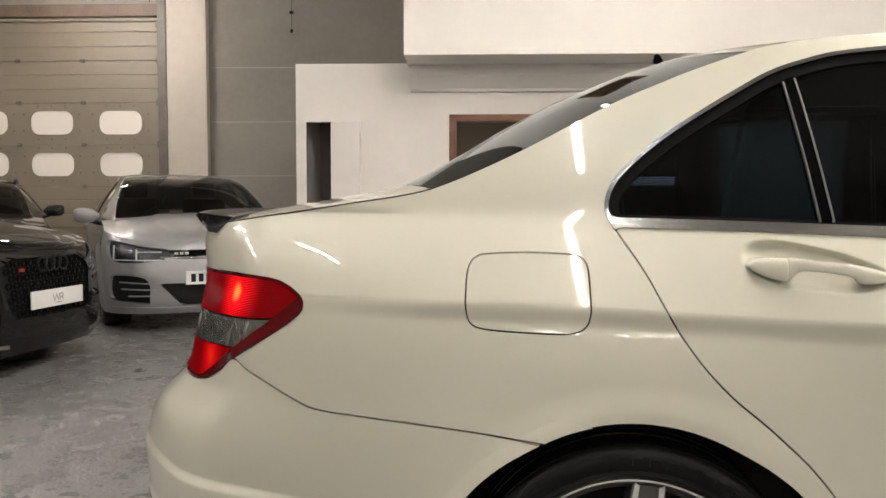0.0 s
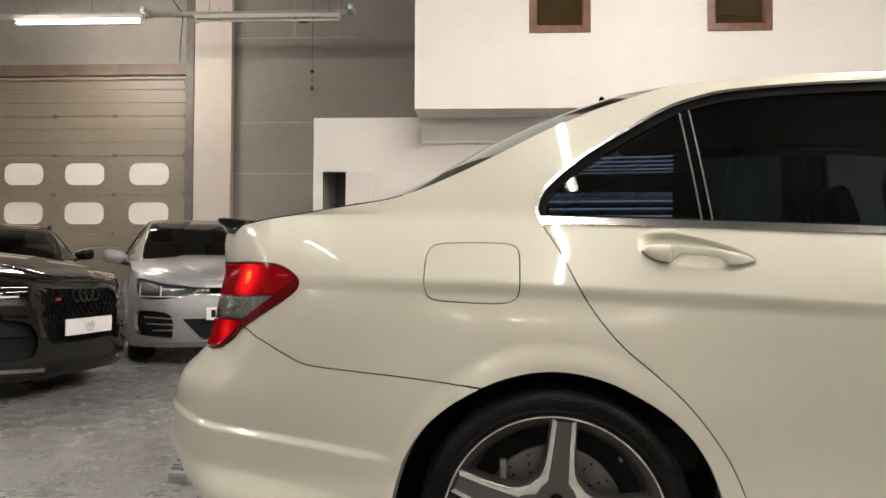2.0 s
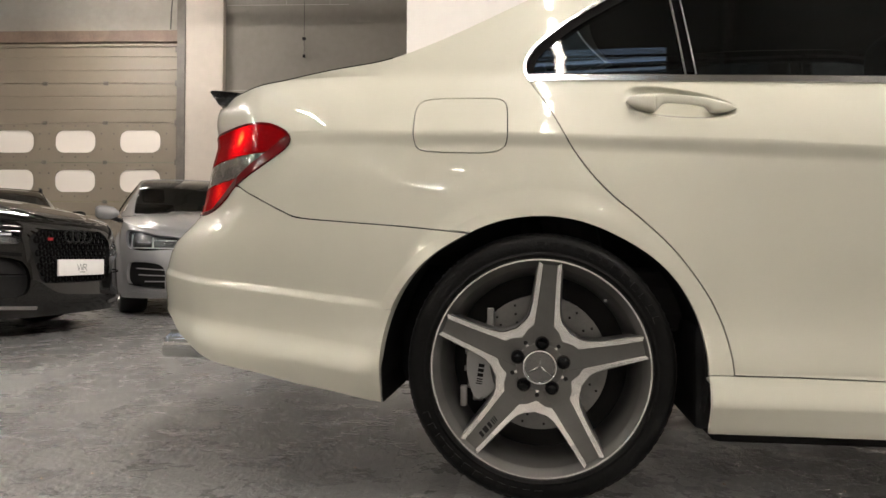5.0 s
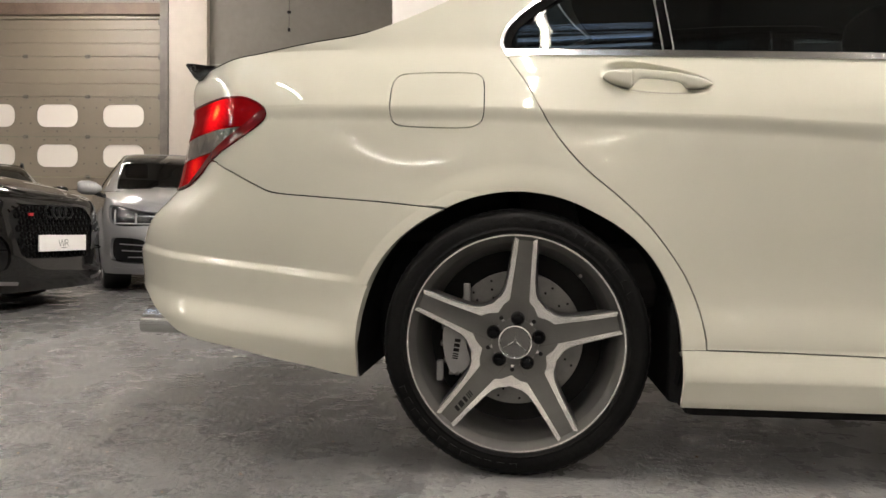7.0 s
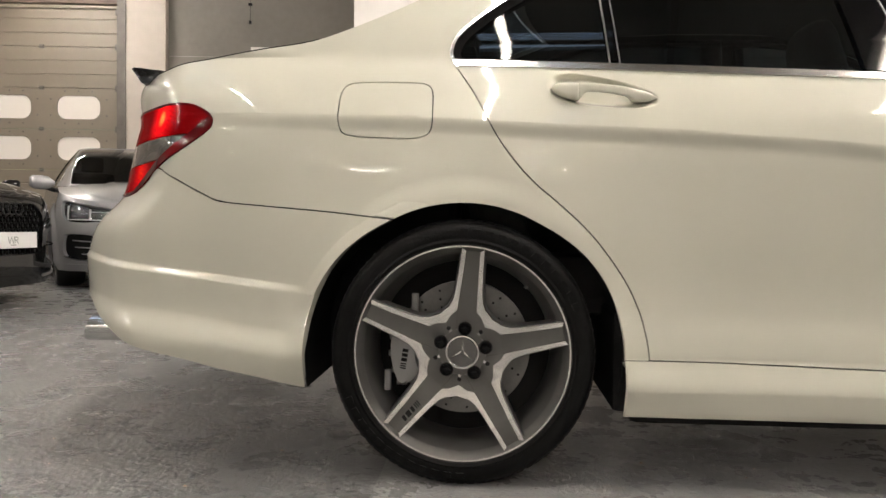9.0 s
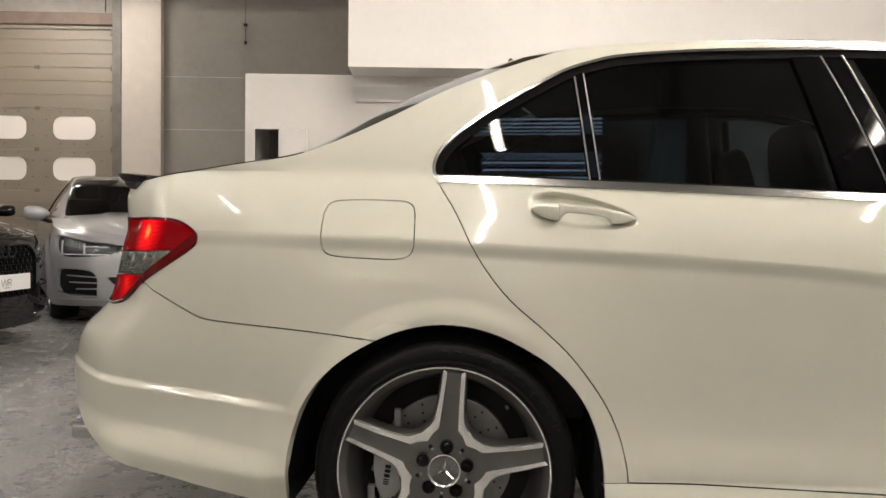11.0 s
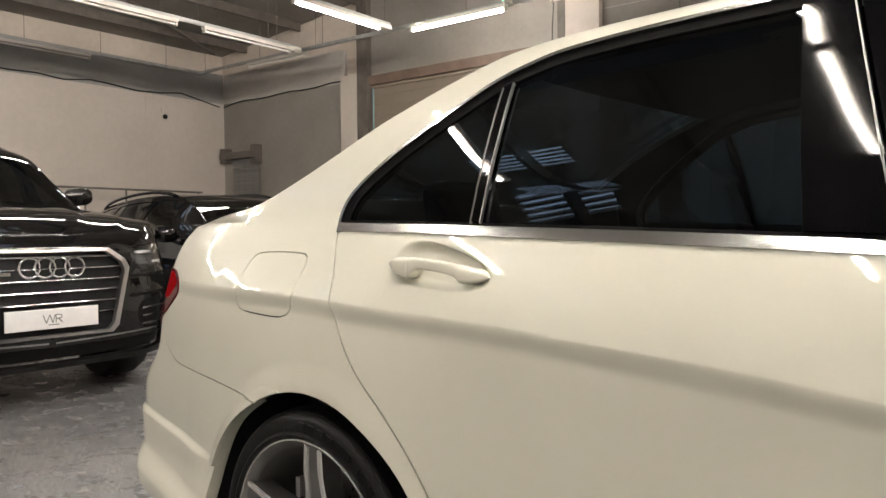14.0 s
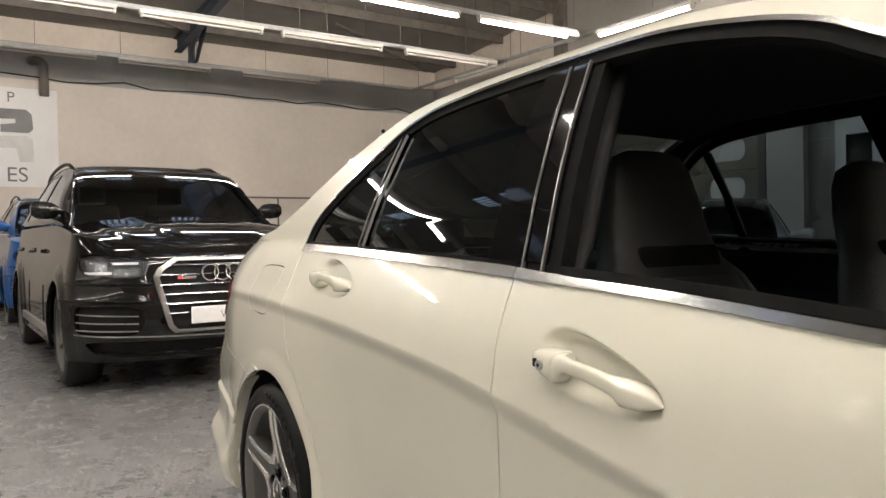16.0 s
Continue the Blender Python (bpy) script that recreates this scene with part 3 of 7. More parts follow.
# upright profile of the flank, plan curve of the tail corner, and how far back the tail reaches at each height
flank = curve([0.10, 0.20, 0.30, 0.315, 0.36, 0.42, 0.5, 0.6, 0.7, 0.76, 0.80, 0.85, 0.88, 0.90, 0.92, 0.95, 0.985, 1.01, 1.04, 1.10, 1.20, 1.33, 1.40, 1.44, 1.47, 1.50],
              [0.01, -0.010, -0.026, -0.028, -0.022, -0.009, -0.004, -0.006, -0.004, -0.0028, 0.0005, 0.0075, 0.0155, 0.0240, 0.034, 0.0505, 0.072, 0.090, 0.1135, 0.139, 0.189, 0.263, 0.310, 0.365, 0.46, 0.70], 0.012)
tail_in = curve([0.0, 0.02, 0.05, 0.09, 0.15, 0.22, 0.27, 0.32, 0.36, 0.40, 0.50, 0.60, 0.66, 0.7], [0.60, 0.45, 0.34, 0.255, 0.172, 0.100, 0.060, 0.0395, 0.0335, 0.0282, 0.0166, 0.0062, 0.0014, 0.0002], 0.008)
tail_end = curve([0.1, 0.2, 0.3, 0.4, 0.52, 0.58, 0.62, 0.66, 0.70, 0.8, 0.9, 1.05, 1.2], [-0.99, -1.035, -1.095, -1.145, -1.155, -1.142, -1.12, -1.078, -1.045, -1.024, -1.007, -0.99, -0.98], 0.01)
crest = curve([-1.0, -0.57, -0.355, -0.076, 0.194, 0.456, 0.711, 0.92, 1.146, 1.364, 1.8, 2.4], [0.893, 0.889, 0.884, 0.877, 0.864, 0.852, 0.837, 0.821, 0.794, 0.763, 0.70, 0.62], 0.03)
belt = curve([-0.05, 0.2, 0.47, 0.74, 0.95, 1.126, 1.447, 1.72, 2.3], [1.018, 1.011, 1.001, 0.991, 0.982, 0.974, 0.958, 0.937, 0.90], 0.03)
upper = curve([-1.0, -0.90, -0.823, -0.711, -0.54, -0.415, -0.374, -0.299, -0.227, -0.154, -0.081, -0.006, 0.07, 0.131, 0.225, 0.304, 0.465, 0.621, 0.80, 1.1, 1.3, 1.5, 1.62, 1.8, 2.1, 2.32, 2.45, 3.0, 3.4, 3.6],
              [1.014, 1.022, 1.029, 1.043, 1.067, 1.087, 1.099, 1.130, 1.164, 1.202, 1.242, 1.281, 1.314, 1.340, 1.374, 1.400, 1.424, 1.434, 1.438, 1.436, 1.414, 1.372, 1.33, 1.255, 1.11, 1.02, 0.985, 0.92, 0.83, 0.74], 0.012)
# plan of the flank ahead of the doors
nose_in = curve([1.6, 2.3, 2.9, 3.2, 3.4, 3.52, 3.58], [0.0, 0.0, 0.03, 0.09, 0.19, 0.34, 0.5], 0.02)
# tail corner walked by length: q runs along it
_s = np.linspace(0.0, 0.7, 500)
_len = np.concatenate([[0], np.cumsum(np.hypot(np.diff(_s), np.diff(tail_in(_s))))])
Q_CUT = -0.45                          # from here rearwards q is a length along the corner
_q0 = Q_CUT - np.interp(0.7, _s, _len)


def plan(q):
    """Distance from the tail's end for a place q along the plan."""
    return np.where(q > Q_CUT, q - Q_CUT + 0.7, np.interp(q - _q0, _len, _s))


Q_END = _q0


def skin(q, w):
    """The near flank: rows of x, y, z for places q along it and heights w."""
    q, w = np.asarray(q, float), np.asarray(w, float)
    s = plan(q)
    sweep = (tail_end(w) + 1.15) * ease((0.75 - s) / 0.6)
    u = s - 1.15 + sweep
    v = flank(w) + tail_in(np.clip(s + 0.045 * ease((w - 0.875) / 0.14), 0, 0.7)) + nose_in(np.clip(u, 1.6, 3.58))
    # crease along the flank: a crest with an undercut beneath it
    d = w - crest(u)
    live = ease((u + 0.80) / 0.25) * ease((2.9 - u) / 0.5)
    under = 0.5 * (np.sqrt(d * d + 0.003 ** 2) - d)
    v = v - live * (0.0075 + 0.0050 * ease((u + 0.55) / 0.4)) * np.where(d > 0, np.exp(-np.maximum(d, 0) / 0.055), 1 - ease(under / 0.040))
    # towards the tail the shoulder rolls over evenly from the crest to the boot lid
    x = np.clip(w - 0.885, 0, 0.16)
    roll = ease((-0.40 - u) / 0.14) * ease((1.075 - w) / 0.03)
    v = v + roll * (0.24 * x + 2.6 * x * x - np.where(w > 0.885, flank(w) - flank(np.full_like(w, 0.885)), 0.0))
    # wheel arches: a rolled lip and a soft bulge
    for cu in (0.0, WB):
        r = np.hypot(u - cu, np.maximum(w - HUB_Z, 0) + 0.0)
        low = ease((w - 0.16) / 0.15)
        v = v - low * (0.008 * ease((0.424 - r) / 0.058) + 0.021 * ease((0.625 - r) / 0.25))
    # rear bumper: an upper crest, a ledge and a lower skirt
    c1, c2 = 0.460 + (-0.40 - u) * 0.105, 0.325 + (-0.40 - u) * 0.12
    bl = ease((-0.36 - u) / 0.10)
    e1 = w - c1
    ledge = ease((c1 + 0.013 - w) / 0.020) * (1 - 0.6 * ease((c1 - w) / 0.11))
    v = v + bl * (0.004 * np.exp(-(np.clip(e1, 0, None) / 0.05) ** 1.6) - 0.012 * ledge - 0.021 * ease((c2 + 0.038 - w) / 0.068))
    # side skirt: a ledge that stands out below the doors
    sk = ease((u - 0.36) / 0.02) * ease((2.42 - u) / 0.02)
    v = v - sk * 0.038 * (0.5 * ease((0.318 - w) / 0.07) + 0.5 * np.clip((0.318 - w) / 0.07, 0, 1)) * ease((w - 0.12) / 0.08)
    # dishes behind the door handles
    for hu, hw, slope in ((0.3265, 0.946, 0.15), (1.3555, 0.858, 0.19)):
        a, b = u - hu, (w - hw) + slope * (u - hu)
        tall = np.clip(0.040 - 0.010 * a / 0.13, 0.02, 0.06)
        rr = np.abs(a / 0.131) ** 2.4 + np.abs(b / tall) ** 2.4
        k = np.clip((1.12 - rr) / 0.84, 0, 1)
        v = v + 0.024 * k ** 3 * (10 - 15 * k + 6 * k * k)
    return np.stack([u, v, w], -1)


def glazing(q, w):
    """The window plane: straight from just above the belt up to the tumblehome, with no hollow at its foot."""
    P = skin(q, w)
    w = np.asarray(w, float)
    u = P[..., 0]
    foot = 1.085
    rise = (flank(foot + 0.04) - flank(foot)) / 0.04
    P[..., 1] = np.where((w < foot) & (u < 2.0), flank(foot) - (foot - w) * rise, P[..., 1])
    return P


# ---- cutting the skin into panels ----
def cut(V, F, g):
    """Keeps the part of a triangle net where g > 0; V: places on the skin, F: corners."""
    val = g(V)
    inside = val > 0
    n_in = inside[F].sum(1)
    keep = [F[n_in == 3]]
    mixed = F[(n_in == 1) | (n_in == 2)]
    newv, cache, out = [], {}, []

    def mid(a, b):
        key = (a, b) if a < b else (b, a)
        if key not in cache:
            t = val[a] / (val[a] - val[b])
            cache[key] = len(V) + len(newv)
            newv.append(V[a] + t * (V[b] - V[a]))
        return cache[key]

    for tri in mixed:
        tri = [int(i) for i in tri]
        poly = []
        for i in range(3):
            a, b = tri[i], tri[(i + 1) % 3]
            if inside[a]:
                poly.append(a)
            if inside[a] != inside[b]:
                poly.append(mid(a, b))
        for i in range(1, len(poly) - 1):
            out.append((poly[0], poly[i], poly[i + 1]))
    if newv:
        V = np.concatenate([V, np.array(newv)])
    if out:
        keep.append(np.array(out, int))
    return V, np.concatenate(keep)


def net(q0, q1, w0, w1, dq, dw):
    qs, ws = np.linspace(q0, q1, max(2, int((q1 - q0) / dq) + 1)), np.linspace(w0, w1, max(2, int((w1 - w0) / dw) + 1))
    if w0 < 0.8 and w1 > 0.9 and dw < 0.01:   # finer rows that follow the crease
        ws = np.unique(np.concatenate([ws[(ws < 0.826) | (ws > 0.884)], np.linspace(0.828, 0.882, 19)]))
    if w0 < 0.3 and 0.95 < w1 < 1.04 and dw < 0.01:   # finer still round the handle dishes
        ws = np.unique(np.concatenate([ws[(ws < 0.884)], np.linspace(0.884, w1, int((w1 - 0.884) / 0.0017))]))
        for h0, h1 in ((0.18, 0.475), (1.21, 1.505)):
            if q0 < h0 < q1:
                qs = np.unique(np.concatenate([qs[(qs < h0) | (qs > h1)], np.linspace(h0, h1, 170)]))
    Q, W = np.meshgrid(qs, ws, indexing="ij")
    if w0 < 0.8 and w1 > 0.9:
        W = W + (crest(np.clip(Q, -0.7, 2.4)) - 0.862) * ease((W - max(w0 + 0.01, 0.36)) / 0.36) * ease((min(1.15, w1) - W) / 0.2)
    n = len(ws)
    i, j = np.meshgrid(np.arange(len(qs) - 1), np.arange(n - 1), indexing="ij")
    a = (i * n + j).ravel()
    F = np.concatenate([np.stack([a, a + n, a + n + 1], 1), np.stack([a, a + n + 1, a + 1], 1)])
    return np.stack([Q.ravel(), W.ravel()], 1), F


def smooth_outline(pts, n=6):
    """A closed rounded outline through the points."""
    p = np.array(pts, float)
    out = []
    for i in range(len(p)):
        a, b, c, d = p[i - 1], p[i], p[(i + 1) % len(p)], p[(i + 2) % len(p)]
        for k in range(n):
            t = k / n
            out.append(0.5 * (2 * b + (c - a) * t + (2 * a - 5 * b + 4 * c - d) * t * t + (3 * b - a - 3 * c + d) * t ** 3))
    return np.array(out)


def within(outline):
    """How deep a place lies inside a closed outline (minus: outside)."""
    A = np.array(outline, float)
    B = np.roll(A, -1, 0)
    D = B - A
    L2 = (D ** 2).sum(1) + 1e-12

    def g(V):
        out = np.full(len(V), -1.0)
        near = np.nonzero((V[:, 0] > A[:, 0].min() - 0.12) & (V[:, 0] < A[:, 0].max() + 0.12) & (V[:, 1] > A[:, 1].min() - 0.12) & (V[:, 1] < A[:, 1].max() + 0.12))[0]
        for s in range(0, len(near), 20000):
            ids = near[s:s + 20000]
            P = V[ids][:, None]
            t = np.clip(((P - A) * D).sum(2) / L2, 0, 1)
            dist = np.sqrt(((P - A - t[..., None] * D) ** 2).sum(2)).min(1)
            cond = (A[:, 1] > P[..., 1]) != (B[:, 1] > P[..., 1])
            xi = A[:, 0] + (P[..., 1] - A[:, 1]) / np.where(np.abs(D[:, 1]) < 1e-12, 1e-12, D[:, 1]) * D[:, 0]
            odd = (cond & (P[..., 0] < xi)).sum(1) % 2 == 1
            out[ids] = np.where(odd, dist, -dist)
        return out

    return g


def u_of(V):
    return skin(V[:, 0], V[:, 1])[:, 0]


GAP = 0.0016
lamp_line = smooth_outline([(-1.62, 0.93), (-1.30, 0.925), (-1.10, 0.921), (-0.95, 0.922), (-0.82, 0.918), (-0.755, 0.905), (-0.708, 0.886), (-0.695, 0.868), (-0.712, 0.846),
                            (-0.80, 0.802), (-0.893, 0.757), (-0.96, 0.720), (-1.01, 0.700), (-1.08, 0.690), (-1.30, 0.690), (-1.62, 0.69)])
flap_line = smooth_outline([(-0.308, 0.90), (-0.306, 0.94), (-0.294, 0.961), (-0.268, 0.968), (-0.20, 0.970), (-0.125, 0.968), (-0.098, 0.963), (-0.085, 0.945), (-0.082, 0.90),
                            (-0.082, 0.862), (-0.092, 0.838), (-0.125, 0.828), (-0.20, 0.829), (-0.268, 0.833), (-0.296, 0.841), (-0.306, 0.862)])
DLO_TOP = [(-0.030, 1.012), (-0.047, 1.053), (-0.036, 1.098), (0.0, 1.141), (0.072, 1.201), (0.147, 1.250), (0.223, 1.296), (0.30, 1.339), (0.378, 1.366), (0.456, 1.383), (0.61, 1.396),
           (0.78, 1.402), (1.0, 1.404), (1.2, 1.398), (1.4, 1.366), (1.53, 1.330), (1.62, 1.288), (1.8, 1.205), (2.0, 1.09), (2.13, 0.99), (2.19, 0.915), (2.195, 0.90)]
_t = smooth_outline([(-0.005, 0.97)] + DLO_TOP + [(2.19, 0.84)])[6:-12]
_b = np.linspace(2.18, -0.015, 60)
dlo_line = np.concatenate([_t, np.stack([_b, belt(_b)], 1)])
bump_top = curve([-1.7, -1.3, -1.08, -1.005, -0.955, -0.896, -0.833, -0.699, -0.628, -0.489, -0.341, -0.183, -0.1], [0.686, 0.686, 0.687, 0.698, 0.719, 0.755, 0.735, 0.691, 0.672, 0.661, 0.65, 0.634, 0.625])
bump_low = curve([-1.7, -1.25, -1.06, -1.0, -0.95, -0.889, -0.80, -0.72, -0.629, -0.474, -0.374, -0.2], [0.46, 0.44, 0.404, 0.378, 0.352, 0.322, 0.301, 0.289, 0.272, 0.251, 0.228, 0.21], 0.008)
door_rear = curve([0.05, 0.315, 0.394, 0.471, 0.536, 0.603, 0.665, 0.727, 0.778, 0.847, 0.942, 1.021, 1.08], [0.432, 0.432, 0.42, 0.391, 0.351, 0.298, 0.233, 0.16, 0.114, 0.067, 0.018, -0.031, -0.06], 0.006)
door_mid = curve([0.05, 0.315, 0.4, 0.6, 0.78, 0.88, 0.97, 1.2, 1.42], [1.12, 1.12, 1.13, 1.14, 1.131, 1.113, 1.092, 1.035, 0.977], 0.015)


def g_arch(V):
    u, w = u_of(V), V[:, 1]
    out = np.full(len(V), 9.0)
    for cu in (0.0, WB):
        dx, dz = u - cu, w - HUB_Z
        r = np.hypot(dx, dz)
        lip = 0.356 + 0.020 * ease((np.abs(dx) / np.maximum(r, 1e-6) - 0.45) / 0.55)
        out = np.minimum(out, np.where(dz > 0, r - lip, np.abs(dx) - 0.376))
    return out


def g_top(V):
    return upper(u_of(V)) - V[:, 1]


def g_rear(V):   # ahead of the rear door's gap
    d = (door_rear(V[:, 1] + 0.002) - door_rear(V[:, 1] - 0.002)) / 0.004
    return (V[:, 0] - door_rear(V[:, 1])) / np.sqrt(1 + d * d)


def g_mid(V):
    return V[:, 0] - door_mid(V[:, 1])


def g_bump(V):   # above the bumper's upper edge
    return np.where(V[:, 0] < -0.09, (V[:, 1] - bump_top(V[:, 0])) * np.where((V[:, 0] > -0.90) & (V[:, 0] < -0.62), 0.86, 1.0), 0.3)


def g_sill(V):
    return V[:, 1] - (0.3165 - 0.0225 * (V[:, 0] - 0.38))


in_lamp, in_flap, in_dlo = within(lamp_line), within(flap_line), within(dlo_line)


def g_belt(V):
    return V[:, 1] - belt(V[:, 0])


def panel(name, V, F, material, parent, mirror=False, off=0.0, depth=0.010, label="", surf=skin):
    """A cut piece of the skin as a mesh: off metres proud (minus: sunk), with its edges turned in by depth."""
    used, F = np.unique(F, return_inverse=True)
    V, F = V[used], F.reshape(-1, 3)
    e = 2e-4
    P = surf(V[:, 0], V[:, 1])
    Nq = surf(V[:, 0] + e, V[:, 1]) - surf(V[:, 0] - e, V[:, 1])
    Nw = surf(V[:, 0], V[:, 1] + e) - surf(V[:, 0], V[:, 1] - e)
    N = np.cross(Nq, Nw)
    N /= np.linalg.norm(N, axis=1)[:, None] + 1e-12
    N *= np.where(N[:, 1] > 0, -1, 1)[:, None] * np.where(np.abs(N[:, 1]) < 1e-9, 0, 1)[:, None]
    P = P + off * N
    P3 = P[F]
    fn = np.cross(P3[:, 1] - P3[:, 0], P3[:, 2] - P3[:, 0])
    flip = (fn * N[F[:, 0]]).sum(1) < 0
    F[flip] = F[flip][:, ::-1]
    verts, norms, faces = P, N, [tuple(int(i) for i in f) for f in F]
    if depth:
        E = np.concatenate([F[:, [0, 1]], F[:, [1, 2]], F[:, [2, 0]]])
        key = {}
        for a, b in E:
            k = (min(a, b), max(a, b))
            key[k] = None if k in key else (a, b)
        rim = [k for k in key.values() if k]
        base = len(verts)
        ids = sorted({int(i) for ab in rim for i in ab})
        at = {i: n for n, i in enumerate(ids)}
        verts = np.concatenate([verts, P[ids], P[ids] - depth * N[ids]])
        side = np.zeros((len(ids), 3))
        m = len(ids)
        for a, b in rim:
            a, b = int(a), int(b)
            d = np.cross(P[b] - P[a], N[a])
            side[at[a]] += d
            side[at[b]] += d
            faces.append((base + at[b], base + at[a], base + m + at[a], base + m + at[b]))
        side /= np.linalg.norm(side, axis=1)[:, None] + 1e-12
        norms = np.concatenate([norms, side, side])
    if mirror:
        verts, norms = verts * (1, -1, 1) + (0, 2 * VC, 0), norms * (1, -1, 1)
        faces = [f[::-1] for f in faces]
    ob = mesh_ob(name, verts.tolist(), faces, material, True, parent)
    ob.data.normals_split_custom_set_from_vertices(norms.tolist())
    if label:
        ob["label"] = label
    return ob


def ribbon(name, path, half, material, w0, w1, mirror, off, label=""):
    """A narrow strip on the skin that runs upwards along path."""
    ws = np.linspace(w0, w1, 24)
    qs = path(ws)
    V = np.concatenate([np.stack([qs - half, ws], 1), np.stack([qs + half, ws], 1)])
    F = np.array([t for k in range(23) for t in ((k, k + 24, k + 25), (k, k + 25, k + 1))])
    return panel(name, V, F, material, car, mirror=mirror, off=off, depth=0.006, label=label, surf=glazing)


def paint_mat():
    """Cream-white car lacquer: a soft base under a clear coat with a faint orange-peel."""
    m = mat("cream_lacquer", (0.618, 0.604, 0.512), 0.32, coat=1.0, vary=0.02, scale=0.8, spec=0.15)
    nt = m.node_tree
    b = nt.nodes["Principled BSDF"]
    b.inputs["Coat IOR"].default_value = 1.55
    tc, tx, bn = nt.nodes.new("ShaderNodeTexCoord"), nt.nodes.new("ShaderNodeTexNoise"), nt.nodes.new("ShaderNodeBump")
    tx.inputs["Scale"].default_value = 120
    bn.inputs["Strength"].default_value, bn.inputs["Distance"].default_value = 0.02, 0.001
    nt.links.new(tc.outputs["Object"], tx.inputs["Vector"])
    nt.links.new(tx.outputs["Fac"], bn.inputs["Height"])
    nt.links.new(bn.outputs[0], b.inputs["Coat Normal"])
    return m


M_PAINT = paint_mat()
M_CHROME = mat("chrome_trim", (0.52, 0.52, 0.515), 0.17, 1.0, vary=0.05, scale=30)
M_SATIN = mat("satin_metal", (0.20, 0.197, 0.19), 0.38, 1.0)
M_RUBBER = mat("black_rubber", (0.008, 0.008, 0.008), 0.8, spec=0.05, vary=0.3, scale=40)
M_GLOSS_BLACK = mat("gloss_black", (0.003, 0.003, 0.0034), 0.05, spec=0.17)
M_TINT = glass("privacy_glass", (0.62, 0.84, 1.0), 0.13, 0.053, (0.91, 0.97, 1.0))
M_SIDE = glass("side_glass", (0.80, 0.85, 0.86), 0.36)
M_CLEAR = glass("clear_glass", (0.9, 0.96, 0.94), 0.75)
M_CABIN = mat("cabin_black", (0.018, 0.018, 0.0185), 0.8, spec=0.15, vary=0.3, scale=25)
M_LEATHER = mat("dark_leather", (0.024, 0.0235, 0.0235), 0.5, spec=0.3, vary=0.2, scale=18, bump=0.25, bump_scale=240)
M_TYRE = mat("tyre_rubber", (0.0065, 0.0065, 0.0065), 0.42, spec=0.12, vary=0.35, scale=14, bump=0.3, bump_scale=150)
M_RIM_GREY = mat("wheel_gunmetal", (0.115, 0.112, 0.106), 0.36, 0.4, vary=0.1, scale=20)
M_RIM_CUT = mat("wheel_machined_face", (0.80, 0.785, 0.76), 0.27, 0.95, vary=0.06, scale=40)
M_RIM_MID = mat("wheel_flange_grey", (0.17, 0.166, 0.158), 0.32, 0.6, vary=0.1, scale=20)
M_DISC = mat("brake_disc_steel", (0.20, 0.196, 0.188), 0.40, 0.6, vary=0.2, scale=30)
M_CAP = mat("cap_dark_gloss", (0.17, 0.168, 0.162), 0.26, 0.75)
M_CALIPER = mat("caliper_silver_paint", (0.32, 0.316, 0.31), 0.4, 0.2, vary=0.1, scale=20)


def lamp_mat(name, color, bulb, strength, radius, floor_glow, core):
    """A ribbed lamp lens: glossy coloured plastic lit from a bulb behind it."""
    m = mat(name, color, 0.15, coat=0.22, spec=0.0)
    nt = m.node_tree
    b = nt.nodes["Principled BSDF"]
    tc = nt.nodes.new("ShaderNodeTexCoord")
    wave, bn = nt.nodes.new("ShaderNodeTexWave"), nt.nodes.new("ShaderNodeBump")
    wave.bands_direction = "Z"
    wave.inputs["Scale"].default_value = 95
    bn.inputs["Strength"].default_value, bn.inputs["Distance"].default_value = 0.10, 0.002
    nt.links.new(tc.outputs["Object"], wave.inputs["Vector"])
    nt.links.new(wave.outputs["Fac"], bn.inputs["Height"])
    nt.links.new(bn.outputs[0], b.inputs["Normal"])
    dist = nt.nodes.new("ShaderNodeVectorMath")
    dist.operation = "DISTANCE"
    dist.inputs[1].default_value = bulb
    nt.links.new(tc.outputs["Object"], dist.inputs[0])
    fall = nt.nodes.new("ShaderNodeMapRange")
    fall.interpolation_type = "SMOOTHSTEP"
    fall.inputs["From Min"].default_value, fall.inputs["From Max"].default_value = 0.0, radius
    fall.inputs["To Min"].default_value, fall.inputs["To Max"].default_value = strength, floor_glow
    nt.links.new(dist.outputs["Value"], fall.inputs["Value"])
    mul = nt.nodes.new("ShaderNodeMath")
    mul.operation = "MULTIPLY_ADD"
    nt.links.new(wave.outputs["Fac"], mul.inputs[0])
    nt.links.new(fall.outputs[0], mul.inputs[1])
    mul.inputs[2].default_value = floor_glow * 0.6
    nt.links.new(mul.outputs[0], b.inputs["Emission Strength"])
    near = nt.nodes.new("ShaderNodeValToRGB")   # the bulb shows yellow through the red
    near.color_ramp.elements[0].position, near.color_ramp.elements[1].position = 0.006, 0.024
    near.color_ramp.elements[0].color, near.color_ramp.elements[1].color = (1.0, core, 0.2 * core, 1), (1.0, 0.004, 0.008, 1)
    nt.links.new(dist.outputs["Value"], near.inputs[0])
    nt.links.new(near.outputs[0], b.inputs["Emission Color"])
    return m


